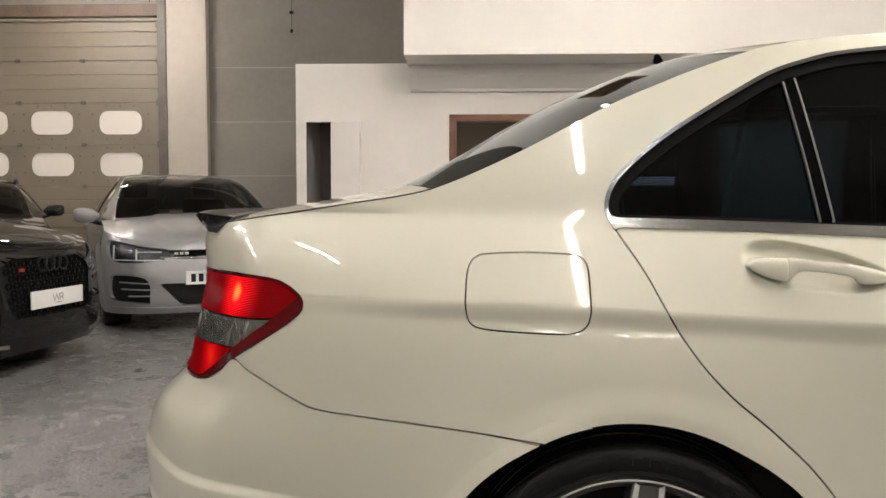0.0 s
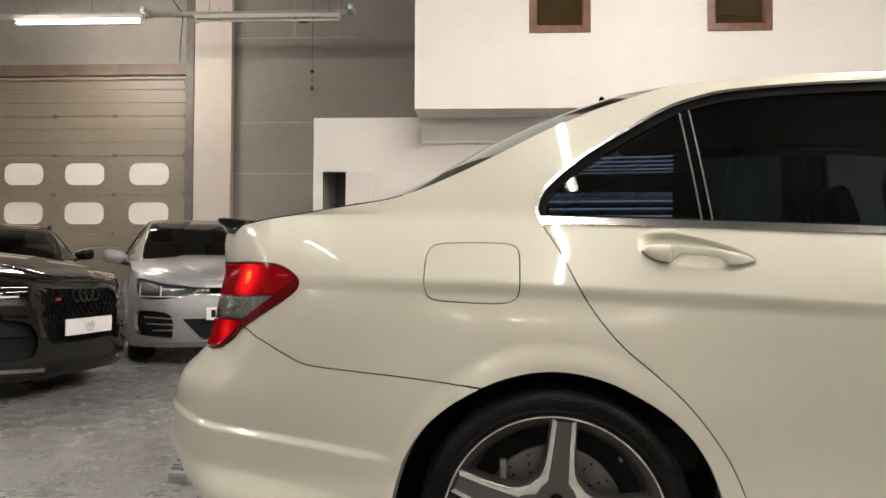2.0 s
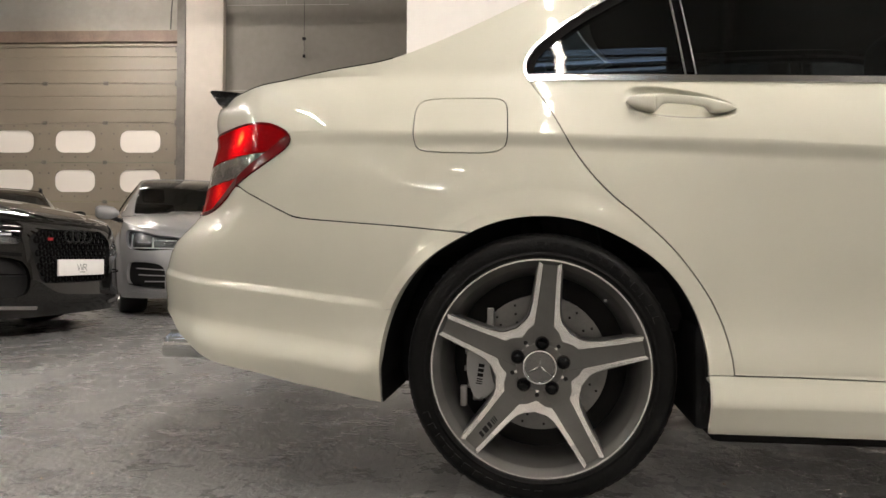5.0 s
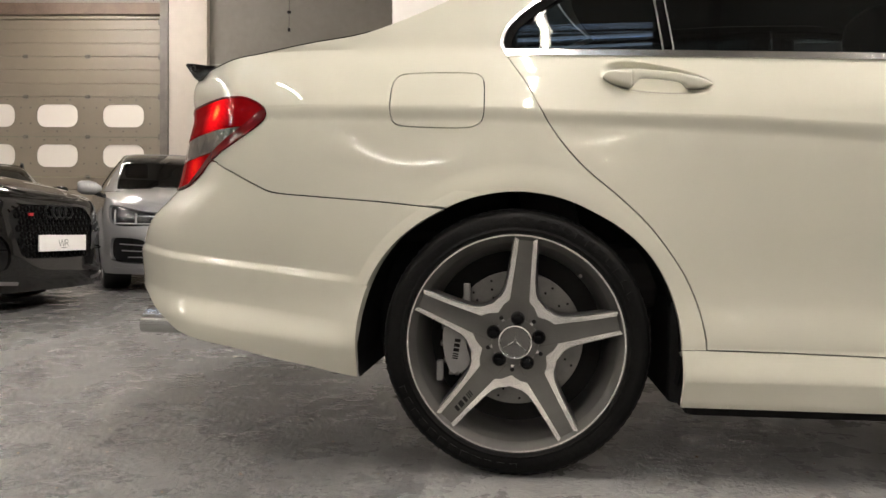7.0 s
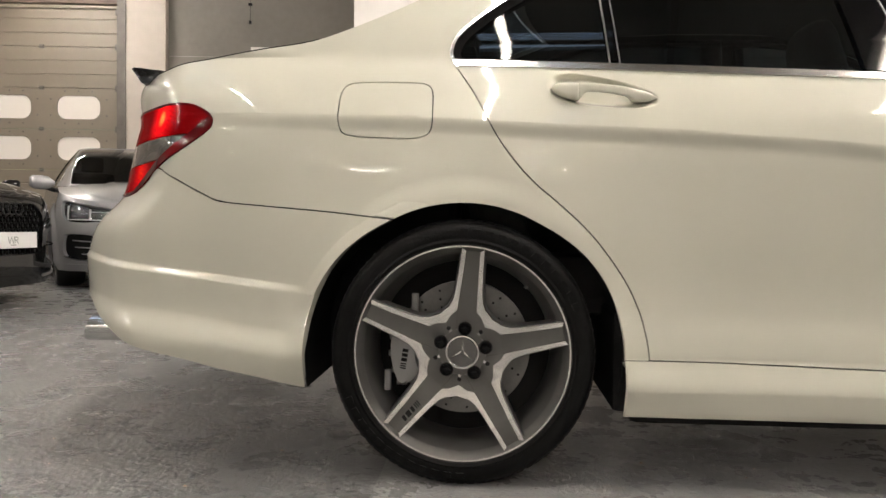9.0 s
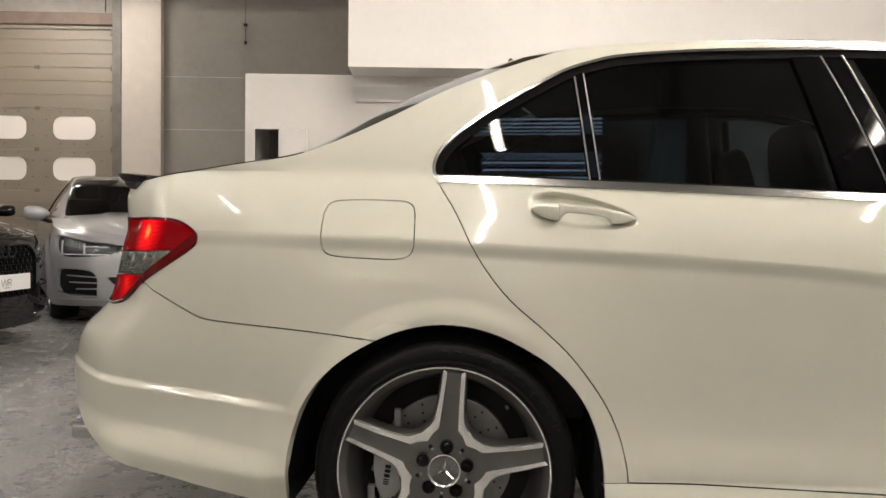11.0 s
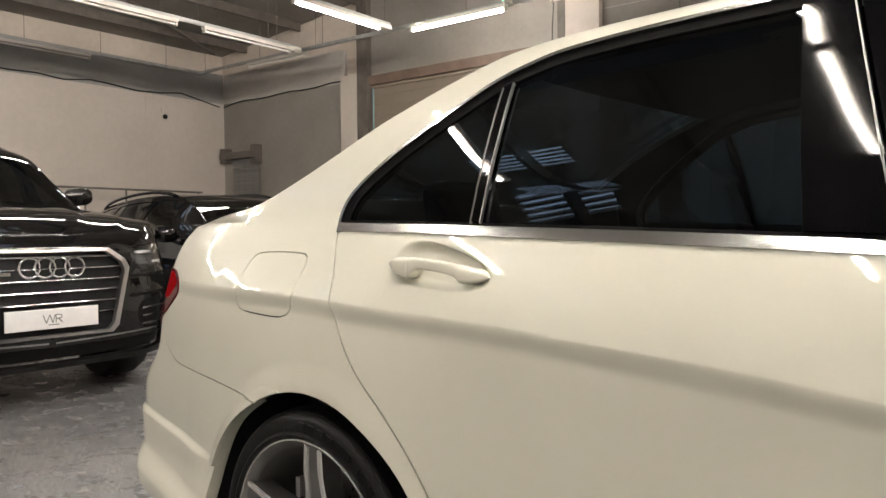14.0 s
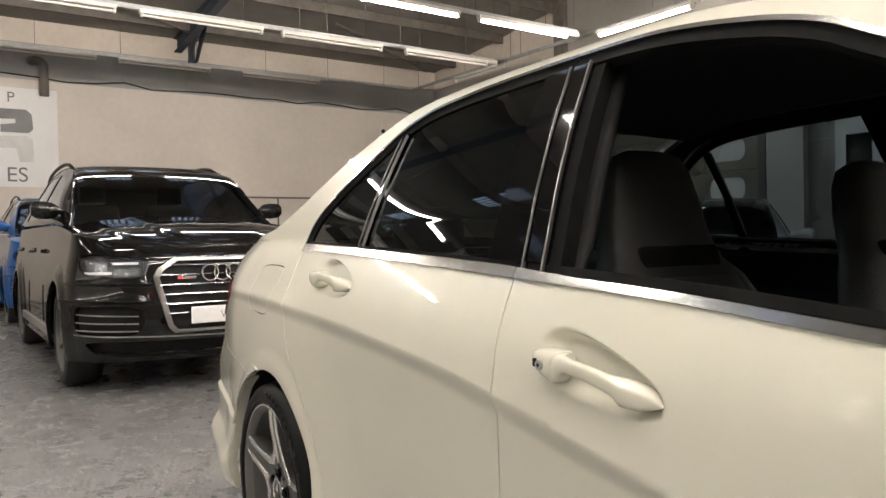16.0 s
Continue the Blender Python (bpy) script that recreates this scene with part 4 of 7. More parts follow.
M_LAMP_RED = lamp_mat("lamp_red_lit", (0.10, 0.002, 0.003), (-0.785, 0.105, 0.884), 2.3, 0.095, 0.075, 0.26)
M_LAMP_LOW = lamp_mat("lamp_red_low", (0.10, 0.002, 0.003), (-0.86, 0.14, 0.745), 1.15, 0.075, 0.09, 0.03)
M_LAMP_RIM = mat("lamp_red_rim", (0.10, 0.002, 0.004), 0.08, spec=0.4)
M_LAMP_CLEAR = mat("lamp_smoked_clear", (0.20, 0.192, 0.178), 0.14, 0.6, coat=1.0, vary=0.55, scale=26, bump=0.8, bump_scale=70)

car = tagged(empty("saloon_car", CARM), "cream-white four-door saloon with dark tinted rear windows, parked on concrete", "car")
VN, FN = net(Q_END + 0.01, 2.31, 0.16, 1.452, 0.010, 0.0060)


def chain(V, F, *gs):
    for g in gs:
        V, F = cut(V, F, g)
    return V, F


def box_net(q0, q1, w0, w1, dq=0.012, dw=0.0075):
    return net(q0, q1, w0, w1, dq, dw)


# painted panels of the near side


def g_quarter_side(v):
    """Behind the rear door's gap below the belt; above the belt all that is not window."""
    low = -g_rear(v) - GAP
    return np.where(v[:, 1] > 1.021, 0.9, low)


V, F = chain(VN, FN, lambda v: 2.3 - v[:, 0], g_top, lambda v: -in_dlo(v), g_quarter_side, lambda v: g_bump(v) - GAP, g_arch, lambda v: -in_lamp(v) - GAP, lambda v: -in_flap(v) - 0.0030, g_sill,
             lambda v: np.maximum(v[:, 1] - belt(v[:, 0]), 0.6 - v[:, 0]))
quarter = panel("rear_quarter_panel", V, F, M_PAINT, car, label="cream rear wing that runs up into the roof pillar")
V, F = chain(*box_net(-0.33, -0.06, 0.81, 0.99, 0.006, 0.006), in_flap)
panel("fuel_flap", V, F, M_PAINT, car, label="cream fuel filler flap")
V, F = chain(*box_net(Q_END + 0.01, -0.08, 0.17, 0.80, 0.010, 0.0026), lambda v: -g_bump(v) - GAP, lambda v: v[:, 1] - bump_low(v[:, 0]), g_arch)
bumper = panel("rear_bumper", V, F, M_PAINT, car, depth=0.03, label="cream rear bumper with a creased flank")


def flange(q, w):   # leans out towards the opening
    P = skin(q, w)
    g = g_arch(np.stack([np.ravel(q), np.ravel(w)], 1)).reshape(np.shape(P[..., 1]))
    P[..., 1] -= 0.005 * (1 - np.clip(g / 0.027, 0, 1))
    return P


def g_lip(v):   # the flange of the bumper along the arch, rounded at its foot
    a, b, r = 0.027 - g_arch(v), v[:, 1] - 0.450, 0.016
    return np.where((a < r) & (b < r), r - np.hypot(r - a, r - b), np.minimum(a, b))


V, F = chain(*box_net(-0.46, -0.15, 0.42, 0.70, 0.004, 0.003), lambda v: -g_bump(v) - GAP - 0.001, g_arch, g_lip)
panel("arch_flange", V, F, M_PAINT, bumper, off=0.0045, depth=0.008, surf=flange)
in_wedge = within(smooth_outline([(-0.212, 0.637), (-0.192, 0.656), (-0.165, 0.6715), (-0.14, 0.6735), (-0.085, 0.668), (-0.05, 0.64), (-0.15, 0.60), (-0.21, 0.61)]))
V, F = chain(*box_net(-0.24, -0.03, 0.60, 0.70, 0.004, 0.003), lambda v: g_bump(v) - GAP - 0.001, g_arch, in_wedge)
panel("arch_flange", V, F, M_PAINT, quarter, off=0.0045, depth=0.008, surf=flange)
V, F = chain(*box_net(-0.06, 1.2, 0.29, 1.03), lambda v: g_rear(v) - GAP, lambda v: -g_mid(v) - GAP, lambda v: g_sill(v) - GAP, lambda v: -g_belt(v), g_arch)
rear_door = panel("rear_door", V, F, M_PAINT, car, depth=0.02, label="cream rear door")
V, F = chain(*box_net(1.04, 2.22, 0.26, 1.0), lambda v: g_mid(v) - GAP, lambda v: 2.17 - v[:, 0], lambda v: g_sill(v) - GAP, lambda v: -g_belt(v))
front_door = panel("front_door", V, F, M_PAINT, car, depth=0.02, label="cream front door with its window down")
V, F = chain(*box_net(2.15, 3.52, 0.22, 1.1, 0.02, 0.012), lambda v: v[:, 0] - 2.174, g_top, lambda v: -in_dlo(v), g_arch)
panel("front_wing", V, F, M_PAINT, car)
V, F = chain(*box_net(0.37, 2.42, 0.175, 0.325), lambda v: -g_sill(v) - GAP, g_arch, lambda v: v[:, 1] - 0.183)
panel("side_skirt", V, F, M_PAINT, car, depth=0.03, label="cream side skirt")
# far side, in fewer pieces
VF, FF = net(Q_END + 0.02, 3.5, 0.18, 1.452, 0.03, 0.018)
V, F = chain(VF, FF, g_top, lambda v: -in_dlo(v), g_arch, lambda v: np.where(v[:, 0] < -0.2, v[:, 1] - bump_low(v[:, 0]), 1.0))
panel("far_side_panel", V, F, M_PAINT, car, mirror=True)
# dark shell added inside: its black supplies the shade seen through the gaps
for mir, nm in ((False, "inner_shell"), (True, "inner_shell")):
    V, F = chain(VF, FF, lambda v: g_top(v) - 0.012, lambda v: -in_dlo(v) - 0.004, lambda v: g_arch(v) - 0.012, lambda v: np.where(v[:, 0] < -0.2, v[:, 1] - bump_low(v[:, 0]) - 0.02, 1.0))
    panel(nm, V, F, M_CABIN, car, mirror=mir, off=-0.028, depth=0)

# window line: bright trim, seals and panes
for mir in (False, True):
    dq, dw = (0.009, 0.006) if not mir else (0.02, 0.012)
    VD, FD = net(-0.07, 2.24, 0.86, 1.43, dq, dw)
    VD, FD = chain(VD, FD, in_dlo)

    def g_trim(v):
        return np.minimum(in_dlo(v) - 0.0085, g_belt(v) - 0.0185 + 0.006 * ease((v[:, 0] - 1.0) / 0.3))

    def g_seal(v):
        return np.minimum(in_dlo(v) - 0.028, g_belt(v) - 0.0265)

    for gg in (lambda v: -g_mid(v) - 0.0012, lambda v: g_mid(v) - 0.0012):
        V, F = chain(VD, FD, lambda v: -g_trim(v), gg)
        panel("window_trim", V, F, M_CHROME, car, mirror=mir, off=0.004, depth=0.012, label="bright chrome window trim")
        V, F = chain(VD, FD, g_trim, lambda v: -g_seal(v), gg)
        panel("window_seal", V, F, M_RUBBER, car, mirror=mir, surf=glazing, off=-0.004, depth=0.02, label="black rubber window seal")

    def div(v):   # along the bar between quarter light and door pane
        return v[:, 0] - (0.337 + (1.31 - v[:, 1]) * 0.095)

    def bpost(v):
        return v[:, 0] - (0.905 + (1.38 - v[:, 1]) * 0.155)

    V, F = chain(VD, FD, g_seal, lambda v: -div(v) - 0.009)
    panel("quarter_pane", V, F, M_TINT, car, mirror=mir, surf=glazing, off=-0.008, depth=0, label="dark tinted quarter light")
    V, F = chain(VD, FD, g_seal, lambda v: 0.0135 - np.abs(div(v)))
    panel("window_bar", V, F, M_GLOSS_BLACK, car, mirror=mir, surf=glazing, off=0.002, depth=0.012, label="gloss black bar in the window")
    for sgn, metal in ((-1, M_RIM_GREY), (1, M_SATIN)):
        ribbon("bar_edge", lambda w_: 0.337 + (1.31 - w_) * 0.095 + sgn * 0.0122, 0.0018, metal, 1.03, 1.318 + sgn * 0.004, mir, 0.0035)
    V, F = chain(VD, FD, g_seal, lambda v: div(v) - 0.009, lambda v: -bpost(v))
    panel("rear_pane", V, F, M_TINT, car, mirror=mir, surf=glazing, off=-0.008, depth=0, label="dark tinted rear door window")
    V, F = chain(VD, FD, g_seal, bpost, lambda v: -g_mid(v) - 0.0025)
    panel("door_post", V, F, M_GLOSS_BLACK, car, mirror=mir, surf=glazing, off=0.001, depth=0.02, label="gloss black door post cover")

    def g_fp(v):
        return v[:, 0] - (door_mid(v[:, 1]) + 0.052)

    V, F = chain(VD, FD, g_seal, lambda v: g_mid(v) - 0.0025, lambda v: -g_fp(v))
    panel("door_post", V, F, M_GLOSS_BLACK, car, mirror=mir, surf=glazing, off=0.001, depth=0.02, label="gloss black door post cover")
    ribbon("post_edge", lambda w_: door_mid(w_) + 0.050, 0.0022, M_SATIN, 0.985, 1.378, mir, 0.004, "bright edge of the door post")
    ribbon("post_edge", lambda w_: door_mid(w_) - 0.0065, 0.0015, M_SATIN, 0.99, 1.376, mir, 0.004, "bright edge of the rear door post")
    V, F = chain(VD, FD, g_seal, g_fp, lambda v: 0.030 - g_fp(v))
    panel("window_channel", V, F, M_RUBBER, car, mirror=mir, surf=glazing, off=-0.010, depth=0.03, label="black rubber window channel")
    if mir:
        V, F = chain(VD, FD, g_seal, lambda v: g_fp(v) - 0.02)
        panel("front_pane", V, F, M_SIDE, car, mirror=mir, surf=glazing, off=-0.008, depth=0)

# rear lamp, in its zones
VL, FL = chain(*net(Q_END + 0.01, -0.66, 0.66, 0.95, 0.007, 0.005), in_lamp)


def g_lens(v):   # inside the dark red rim; the rim is broad along the slanting edge
    slant = (v[:, 1] - (0.757 + (v[:, 0] + 0.893) * 0.56)) / 1.146
    return np.minimum(in_lamp(v) - 0.006, slant - 0.020)


sep1 = lambda v: v[:, 1] - (0.836 + 0.03 * (v[:, 0] + 0.9))
sep2 = lambda v: v[:, 1] - (0.776 + 0.05 * (v[:, 0] + 0.9))
lamp = panel("tail_lamp", *chain(VL, FL, lambda v: -g_lens(v)), M_LAMP_RIM, car, off=0.004, depth=0.012, label="wedge-shaped red tail lamp with a lit upper field")
panel("brake_lens", *chain(VL, FL, g_lens, lambda v: sep1(v) - 0.002), M_LAMP_RED, lamp, off=0.003, depth=0.008, label="lit red lens")
panel("indicator_lens", *chain(VL, FL, g_lens, lambda v: -sep1(v) - 0.002, lambda v: sep2(v) - 0.002), M_LAMP_CLEAR, lamp, off=0.002, depth=0.008, label="smoked clear lens")
panel("fog_lens", *chain(VL, FL, g_lens, lambda v: -sep2(v) - 0.002), M_LAMP_LOW, lamp, off=0.003, depth=0.008, label="lit red lower lens")
panel("far_tail_lamp", *chain(*net(Q_END + 0.01, -0.66, 0.66, 0.95, 0.02, 0.012), in_lamp), M_LAMP_RIM, car, mirror=True, off=0.004, depth=0.01)


# top of the car: lid, screens, roof and bonnet lofted between the two flanks
def edge_row(qs):
    w = np.full(len(qs), 1.1)
    for _ in range(40):
        w = upper(skin(qs, w)[:, 0])
    return skin(qs, w)


def loft(name, q0, q1, crown, material, n=40, across=28, label="", sink=0.0, bow=0.0):
    qs = np.linspace(q0, q1, n)
    E = edge_row(qs)
    verts = []
    for k in range(n):
        c = crown(qs[k]) if callable(crown) else crown
        for j in range(across + 1):
            t = 0.5 - 0.5 * math.cos(math.pi * j / across)
            y = E[k, 1] + t * (2 * VC - 2 * E[k, 1])
            h = 4 * t * (1 - t)
            verts.append((E[k, 0] - (bow(qs[k]) if callable(bow) else bow) * h, y, E[k, 2] + c * h - sink))
    m = across + 1
    faces = [(k * m + j, (k + 1) * m + j, (k + 1) * m + j + 1, k * m + j + 1) for k in range(n - 1) for j in range(across)]
    ob = mesh_ob(name, verts, faces, material, True, car)
    if label:
        ob["label"] = label
    return ob


loft("boot_lid", -1.23, -0.385, 0.030, M_PAINT, label="cream boot lid", bow=lambda q: 0.05 + 0.11 * (q + 1.23) / 0.845)
loft("rear_window", -0.378, 0.262, lambda q: 0.030 + 0.020 * ease(np.array((q + 0.378) / 0.25)).item(), M_TINT, label="dark tinted rear window", sink=0.002, bow=0.16)
loft("roof", 0.268, 1.62, 0.046, M_PAINT, label="cream roof panel", bow=lambda q: 0.16 * max(0, (1.2 - q) / 0.94))
loft("windscreen", 1.626, 2.33, 0.06, M_CLEAR)
loft("bonnet", 2.335, 3.42, 0.055, M_PAINT)
# rubber in the gap between boot lid and wings, headlining
for side in (0, 1):
    E = edge_row(np.linspace(-1.2, -0.385, 40))
    path_tube("boot_seal", [(x, 2 * VC - y if side else y, z + 0.001) for x, y, z in E], 0.0013, M_RUBBER, car, 6)
loft("roof_lining", 0.30, 1.61, 0.04, mat("headlining_dark_grey", (0.05, 0.05, 0.05), 0.9, vary=0.1, scale=40), sink=0.035, bow=lambda q: 0.14 * max(0, (1.2 - q) / 0.94))
# tail between the two corners, and nose
ws = np.linspace(0.40, 1.0, 30)
A = skin(np.full(30, Q_END + 0.012), ws)
verts, faces = [], []
for k in range(30):
    for j in range(9):
        t = j / 8
        verts.append((A[k, 0] - 0.03 * 4 * t * (1 - t), A[k, 1] + t * (2 * VC - 2 * A[k, 1]), ws[k]))
faces = [(k * 9 + j, k * 9 + j + 1, (k + 1) * 9 + j + 1, (k + 1) * 9 + j) for k in range(29) for j in range(8)]
mesh_ob("tail_panel", verts, faces, M_PAINT, True, car)
A = skin(np.full(24, 3.515), np.linspace(0.2, 0.78, 24))
verts = []
for k in range(24):
    for j in range(9):
        t = j / 8
        verts.append((A[k, 0] + 0.10 * 4 * t * (1 - t), A[k, 1] + t * (2 * VC - 2 * A[k, 1]), A[k, 2]))
faces = [(k * 9 + j, k * 9 + j + 1, (k + 1) * 9 + j + 1, (k + 1) * 9 + j) for k in range(23) for j in range(8)]
mesh_ob("front_bumper", verts, faces, M_PAINT, True, car)

# boot spoiler: a dark lip with turned-down ends
verts, faces = [], []
SEC = [(0.035, 0.012), (-0.012, 0.017), (-0.040, 0.021), (-0.060, 0.022), (-0.067, 0.017), (-0.058, 0.005), (-0.036, -0.026), (-0.012, -0.030)]
ys_ = [0.245, 0.27, 0.32, 0.42, 0.6, VC, 1.09, 1.27, 1.37, 1.42, 1.445]
for y in ys_:
    f = min(1.05, 0.84 + 0.21 * math.sin(min(1.0, (min(y, 2 * VC - y) - 0.235) / 0.14) * math.pi / 2))
    back = 0.022 * (1 - ((y - VC) / 0.6) ** 2)
    for a, b in SEC:
        verts.append((-0.880 - back + a * f, y, 1.027 + 0.010 * (1 - ((y - VC) / 0.6) ** 2) + b * f))
n = len(SEC)
for k in range(len(ys_) - 1):
    faces += [(k * n + j, k * n + (j + 1) % n, (k + 1) * n + (j + 1) % n, (k + 1) * n + j) for j in range(n)]
faces += [tuple(range(n)), tuple((len(ys_) - 1) * n + j for j in range(n))[::-1]]
sp = mesh_ob("boot_spoiler", verts, faces, mat("spoiler_dark", (0.010, 0.010, 0.010), 0.25, spec=0.35, vary=0.4, scale=120), True, car)
sp["label"] = "dark carbon-look boot lip spoiler"
# shark-fin aerial on the roof
bm = bmesh.new()
prof = [(-0.026, -0.01), (-0.030, 0.030), (-0.027, 0.046), (-0.018, 0.050), (-0.008, 0.040), (0.004, 0.016), (0.034, 0.002), (0.05, -0.01)]
add_prism(bm, prof, lambda a, b, d: (0.185 + a, VC + d * max(0.35, 1.1 - 16 * b), 1.446 + b), -0.014, 0.014)
part("roof_aerial", bm, M_GLOSS_BLACK, car, "small black roof aerial")
# exhaust tips
M_TIP = mat("exhaust_chrome", (0.80, 0.80, 0.79), 0.12, 1.0)
for y in (0.33, 0.435):
    bm = bmesh.new()
    outer = [(0.050 * math.cos(radians(a)), 0.040 * math.sin(radians(a))) for a in range(0, 360, 15)]
    inner = [(0.89 * a, 0.87 * b) for a, b in outer]
    add_ring(bm, outer, inner, lambda a, b, d: (d + (0.25 * b if d < -1 else 0), y + a, 0.312 + b), -1.092, -0.86)
    part("exhaust_tip", bm, M_TIP, car, "oval chrome exhaust tip", smooth=True)
# floor pan, with boxes set low to shut light out underneath; wheel housings
bm = bmesh.new()
add_box(bm, (-0.80, 0.30, 0.24), (3.2, 2 * VC - 0.30, 0.40), 0.02)
add_box(bm, (0.42, 0.12, 0.125), (2.36, 2 * VC - 0.12, 0.34), 0.02)
add_box(bm, (-0.70, 0.46, 0.205), (0.40, 2 * VC - 0.46, 0.36), 0.05)
add_box(bm, (0.362, 0.03, 0.175), (0.45, 2 * VC - 0.03, 0.42), 0.015)
part("floor_pan", bm, M_CABIN, car)
for cu in (0.0, WB):
    for y0, y1 in ((-0.014, 0.30), (2 * VC - 0.30, 2 * VC + 0.014)):
        bm = bmesh.new()
        for k in range(52):
            a0, a1 = radians(-14 + 4 * k), radians(-10 + 4 * k)
            vs = [bm.verts.new((cu + 0.385 * math.cos(a), y, HUB_Z + 0.385 * math.sin(a))) for a in (a0, a1) for y in (y0, y1)]
            bm.faces.new((vs[0], vs[1], vs[3], vs[2]))
        yi = y1 if y0 < VC / 2 else y0
        ring = [bm.verts.new((cu + 0.385 * math.cos(radians(a)), yi, HUB_Z + 0.385 * math.sin(radians(a)))) for a in range(-14, 195, 4)]
        bm.faces.new(ring)
        bmesh.ops.remove_doubles(bm, verts=bm.verts, dist=0.002)
        part("wheel_housing", bm, M_CABIN, car, "black wheel housing liner")


# ---- door handles ----
def handle(parent, u0, w_top, fall, lock):
    """A body-coloured pull handle over its dish: a fixed cover at the rear end, a seam, and a strap that ends in a foot."""
    top = curve([0.0, 0.03, 0.10, 0.25, 0.40, 0.58, 0.76, 0.90, 0.97, 1.0], [-0.012, -0.003, 0.0, 0.0005, -0.003, -0.007, -0.0135, -0.021, -0.028, -0.034], 0.010)
    low = curve([0.0, 0.03, 0.10, 0.20, 0.255, 0.30, 0.35, 0.50, 0.65, 0.73, 0.77, 0.86, 0.96, 1.0], [-0.017, -0.024, -0.034, -0.041, -0.0435, -0.030, -0.0235, -0.0255, -0.031, -0.037, -0.047, -0.0475, -0.042, -0.038], 0.008)
    out = curve([0.0, 0.05, 0.22, 0.50, 0.78, 0.92, 1.0], [0.020, 0.031, 0.036, 0.034, 0.027, 0.014, 0.004], 0.02)
    deep = curve([0.0, 0.22, 0.26, 0.32, 0.68, 0.75, 0.80, 0.92, 1.0], [0.050, 0.052, 0.040, 0.015, 0.015, 0.034, 0.040, 0.034, 0.020], 0.012)
    k, made = 24, []
    for name, t0, t1, n, label in (("pull_handle", 0.257, 1.0, 40, "cream pull strap"), ("handle_cover", 0.0, 0.250, 16, "cream cover with a key lock" if lock else "cream handle cover")):
        verts = []
        for i in range(-1, n + 1):
            t = t0 + (t1 - t0) * min(1, max(0, i / (n - 1)))
            end = i < 0 or i == n
            u = u0 + 0.250 * t + (-0.0015 if i < 0 else 0.0015 if i == n else 0)
            hi, lo = w_top - fall * t + float(top(t)), w_top - fall * t + float(low(t))
            if end:
                hi, lo = hi - 0.0025, lo + 0.0025
            w, hh = (hi + lo) / 2, (hi - lo) / 2
            y0 = 0.5 * float(skin(np.array([u]), np.array([w - 0.06]))[0, 1]) + 0.5 * float(skin(np.array([u]), np.array([w + 0.055]))[0, 1])
            th = float(deep(t)) / 2
            front = y0 - float(out(t)) + (0.0025 if end else 0.0)
            for j in range(k):
                a = 2 * math.pi * j / k
                ca, sa = math.cos(a), math.sin(a)
                lean = 0.30 * hh * (ca + 1) * 0.5            # the face leans back towards its upper edge
                verts.append((u, front + th + lean + th * math.copysign(abs(sa) ** 0.55, sa), w + hh * math.copysign(abs(ca) ** 0.62, ca)))
        rows_ = n + 2
        faces = [(i * k + j, i * k + (j + 1) % k, (i + 1) * k + (j + 1) % k, (i + 1) * k + j) for i in range(rows_ - 1) for j in range(k)]
        faces += [tuple(range(k))[::-1], tuple((rows_ - 1) * k + j for j in range(k))]
        h = mesh_ob(name, verts, faces, M_PAINT, True, parent)
        h["label"] = label
        made.append(h)
    return made[1]


handle(rear_door, 0.203, 0.9665, 0.0, False)
fh = handle(front_door, 1.232, 0.884, 0.012, True)
lock_y = float(skin(np.array([1.248, 1.248]), np.array([0.806, 0.920]))[:, 1].mean()) - 0.0335
box("sensor", (1.2530, lock_y - 0.0010, 0.858), (1.2585, lock_y + 0.012, 0.870), M_BLACK, fh, 0.001, label="small black sensor window")
tube("key_lock", (1.2700, lock_y - 0.0036, 0.862), (1.2700, lock_y + 0.01, 0.862), 0.0074, M_CALIPER, fh, 20, "round metal key lock")
tube("key_slot", (1.2700, lock_y - 0.0040, 0.862), (1.2700, lock_y + 0.004, 0.862), 0.0030, M_BLACK, fh, 16)


# ---- wheels ----
def revolve(prof, n, name, material, parent, label=""):
    """A body of revolution about the hub: rows of radius and depth."""
    verts = [(r * math.cos(2 * math.pi * k / n), d, r * math.sin(2 * math.pi * k / n)) for k in range(n) for r, d in prof]
    m = len(prof)
    faces = [(k * m + j, ((k + 1) % n) * m + j, ((k + 1) % n) * m + j + 1, k * m + j + 1) for k in range(n) for j in range(m - 1)]
    ob = mesh_ob(name, verts, faces, material, True, parent)
    ob.data.set_sharp_from_angle(angle=radians(35))
    if label:
        ob["label"] = label
    return ob


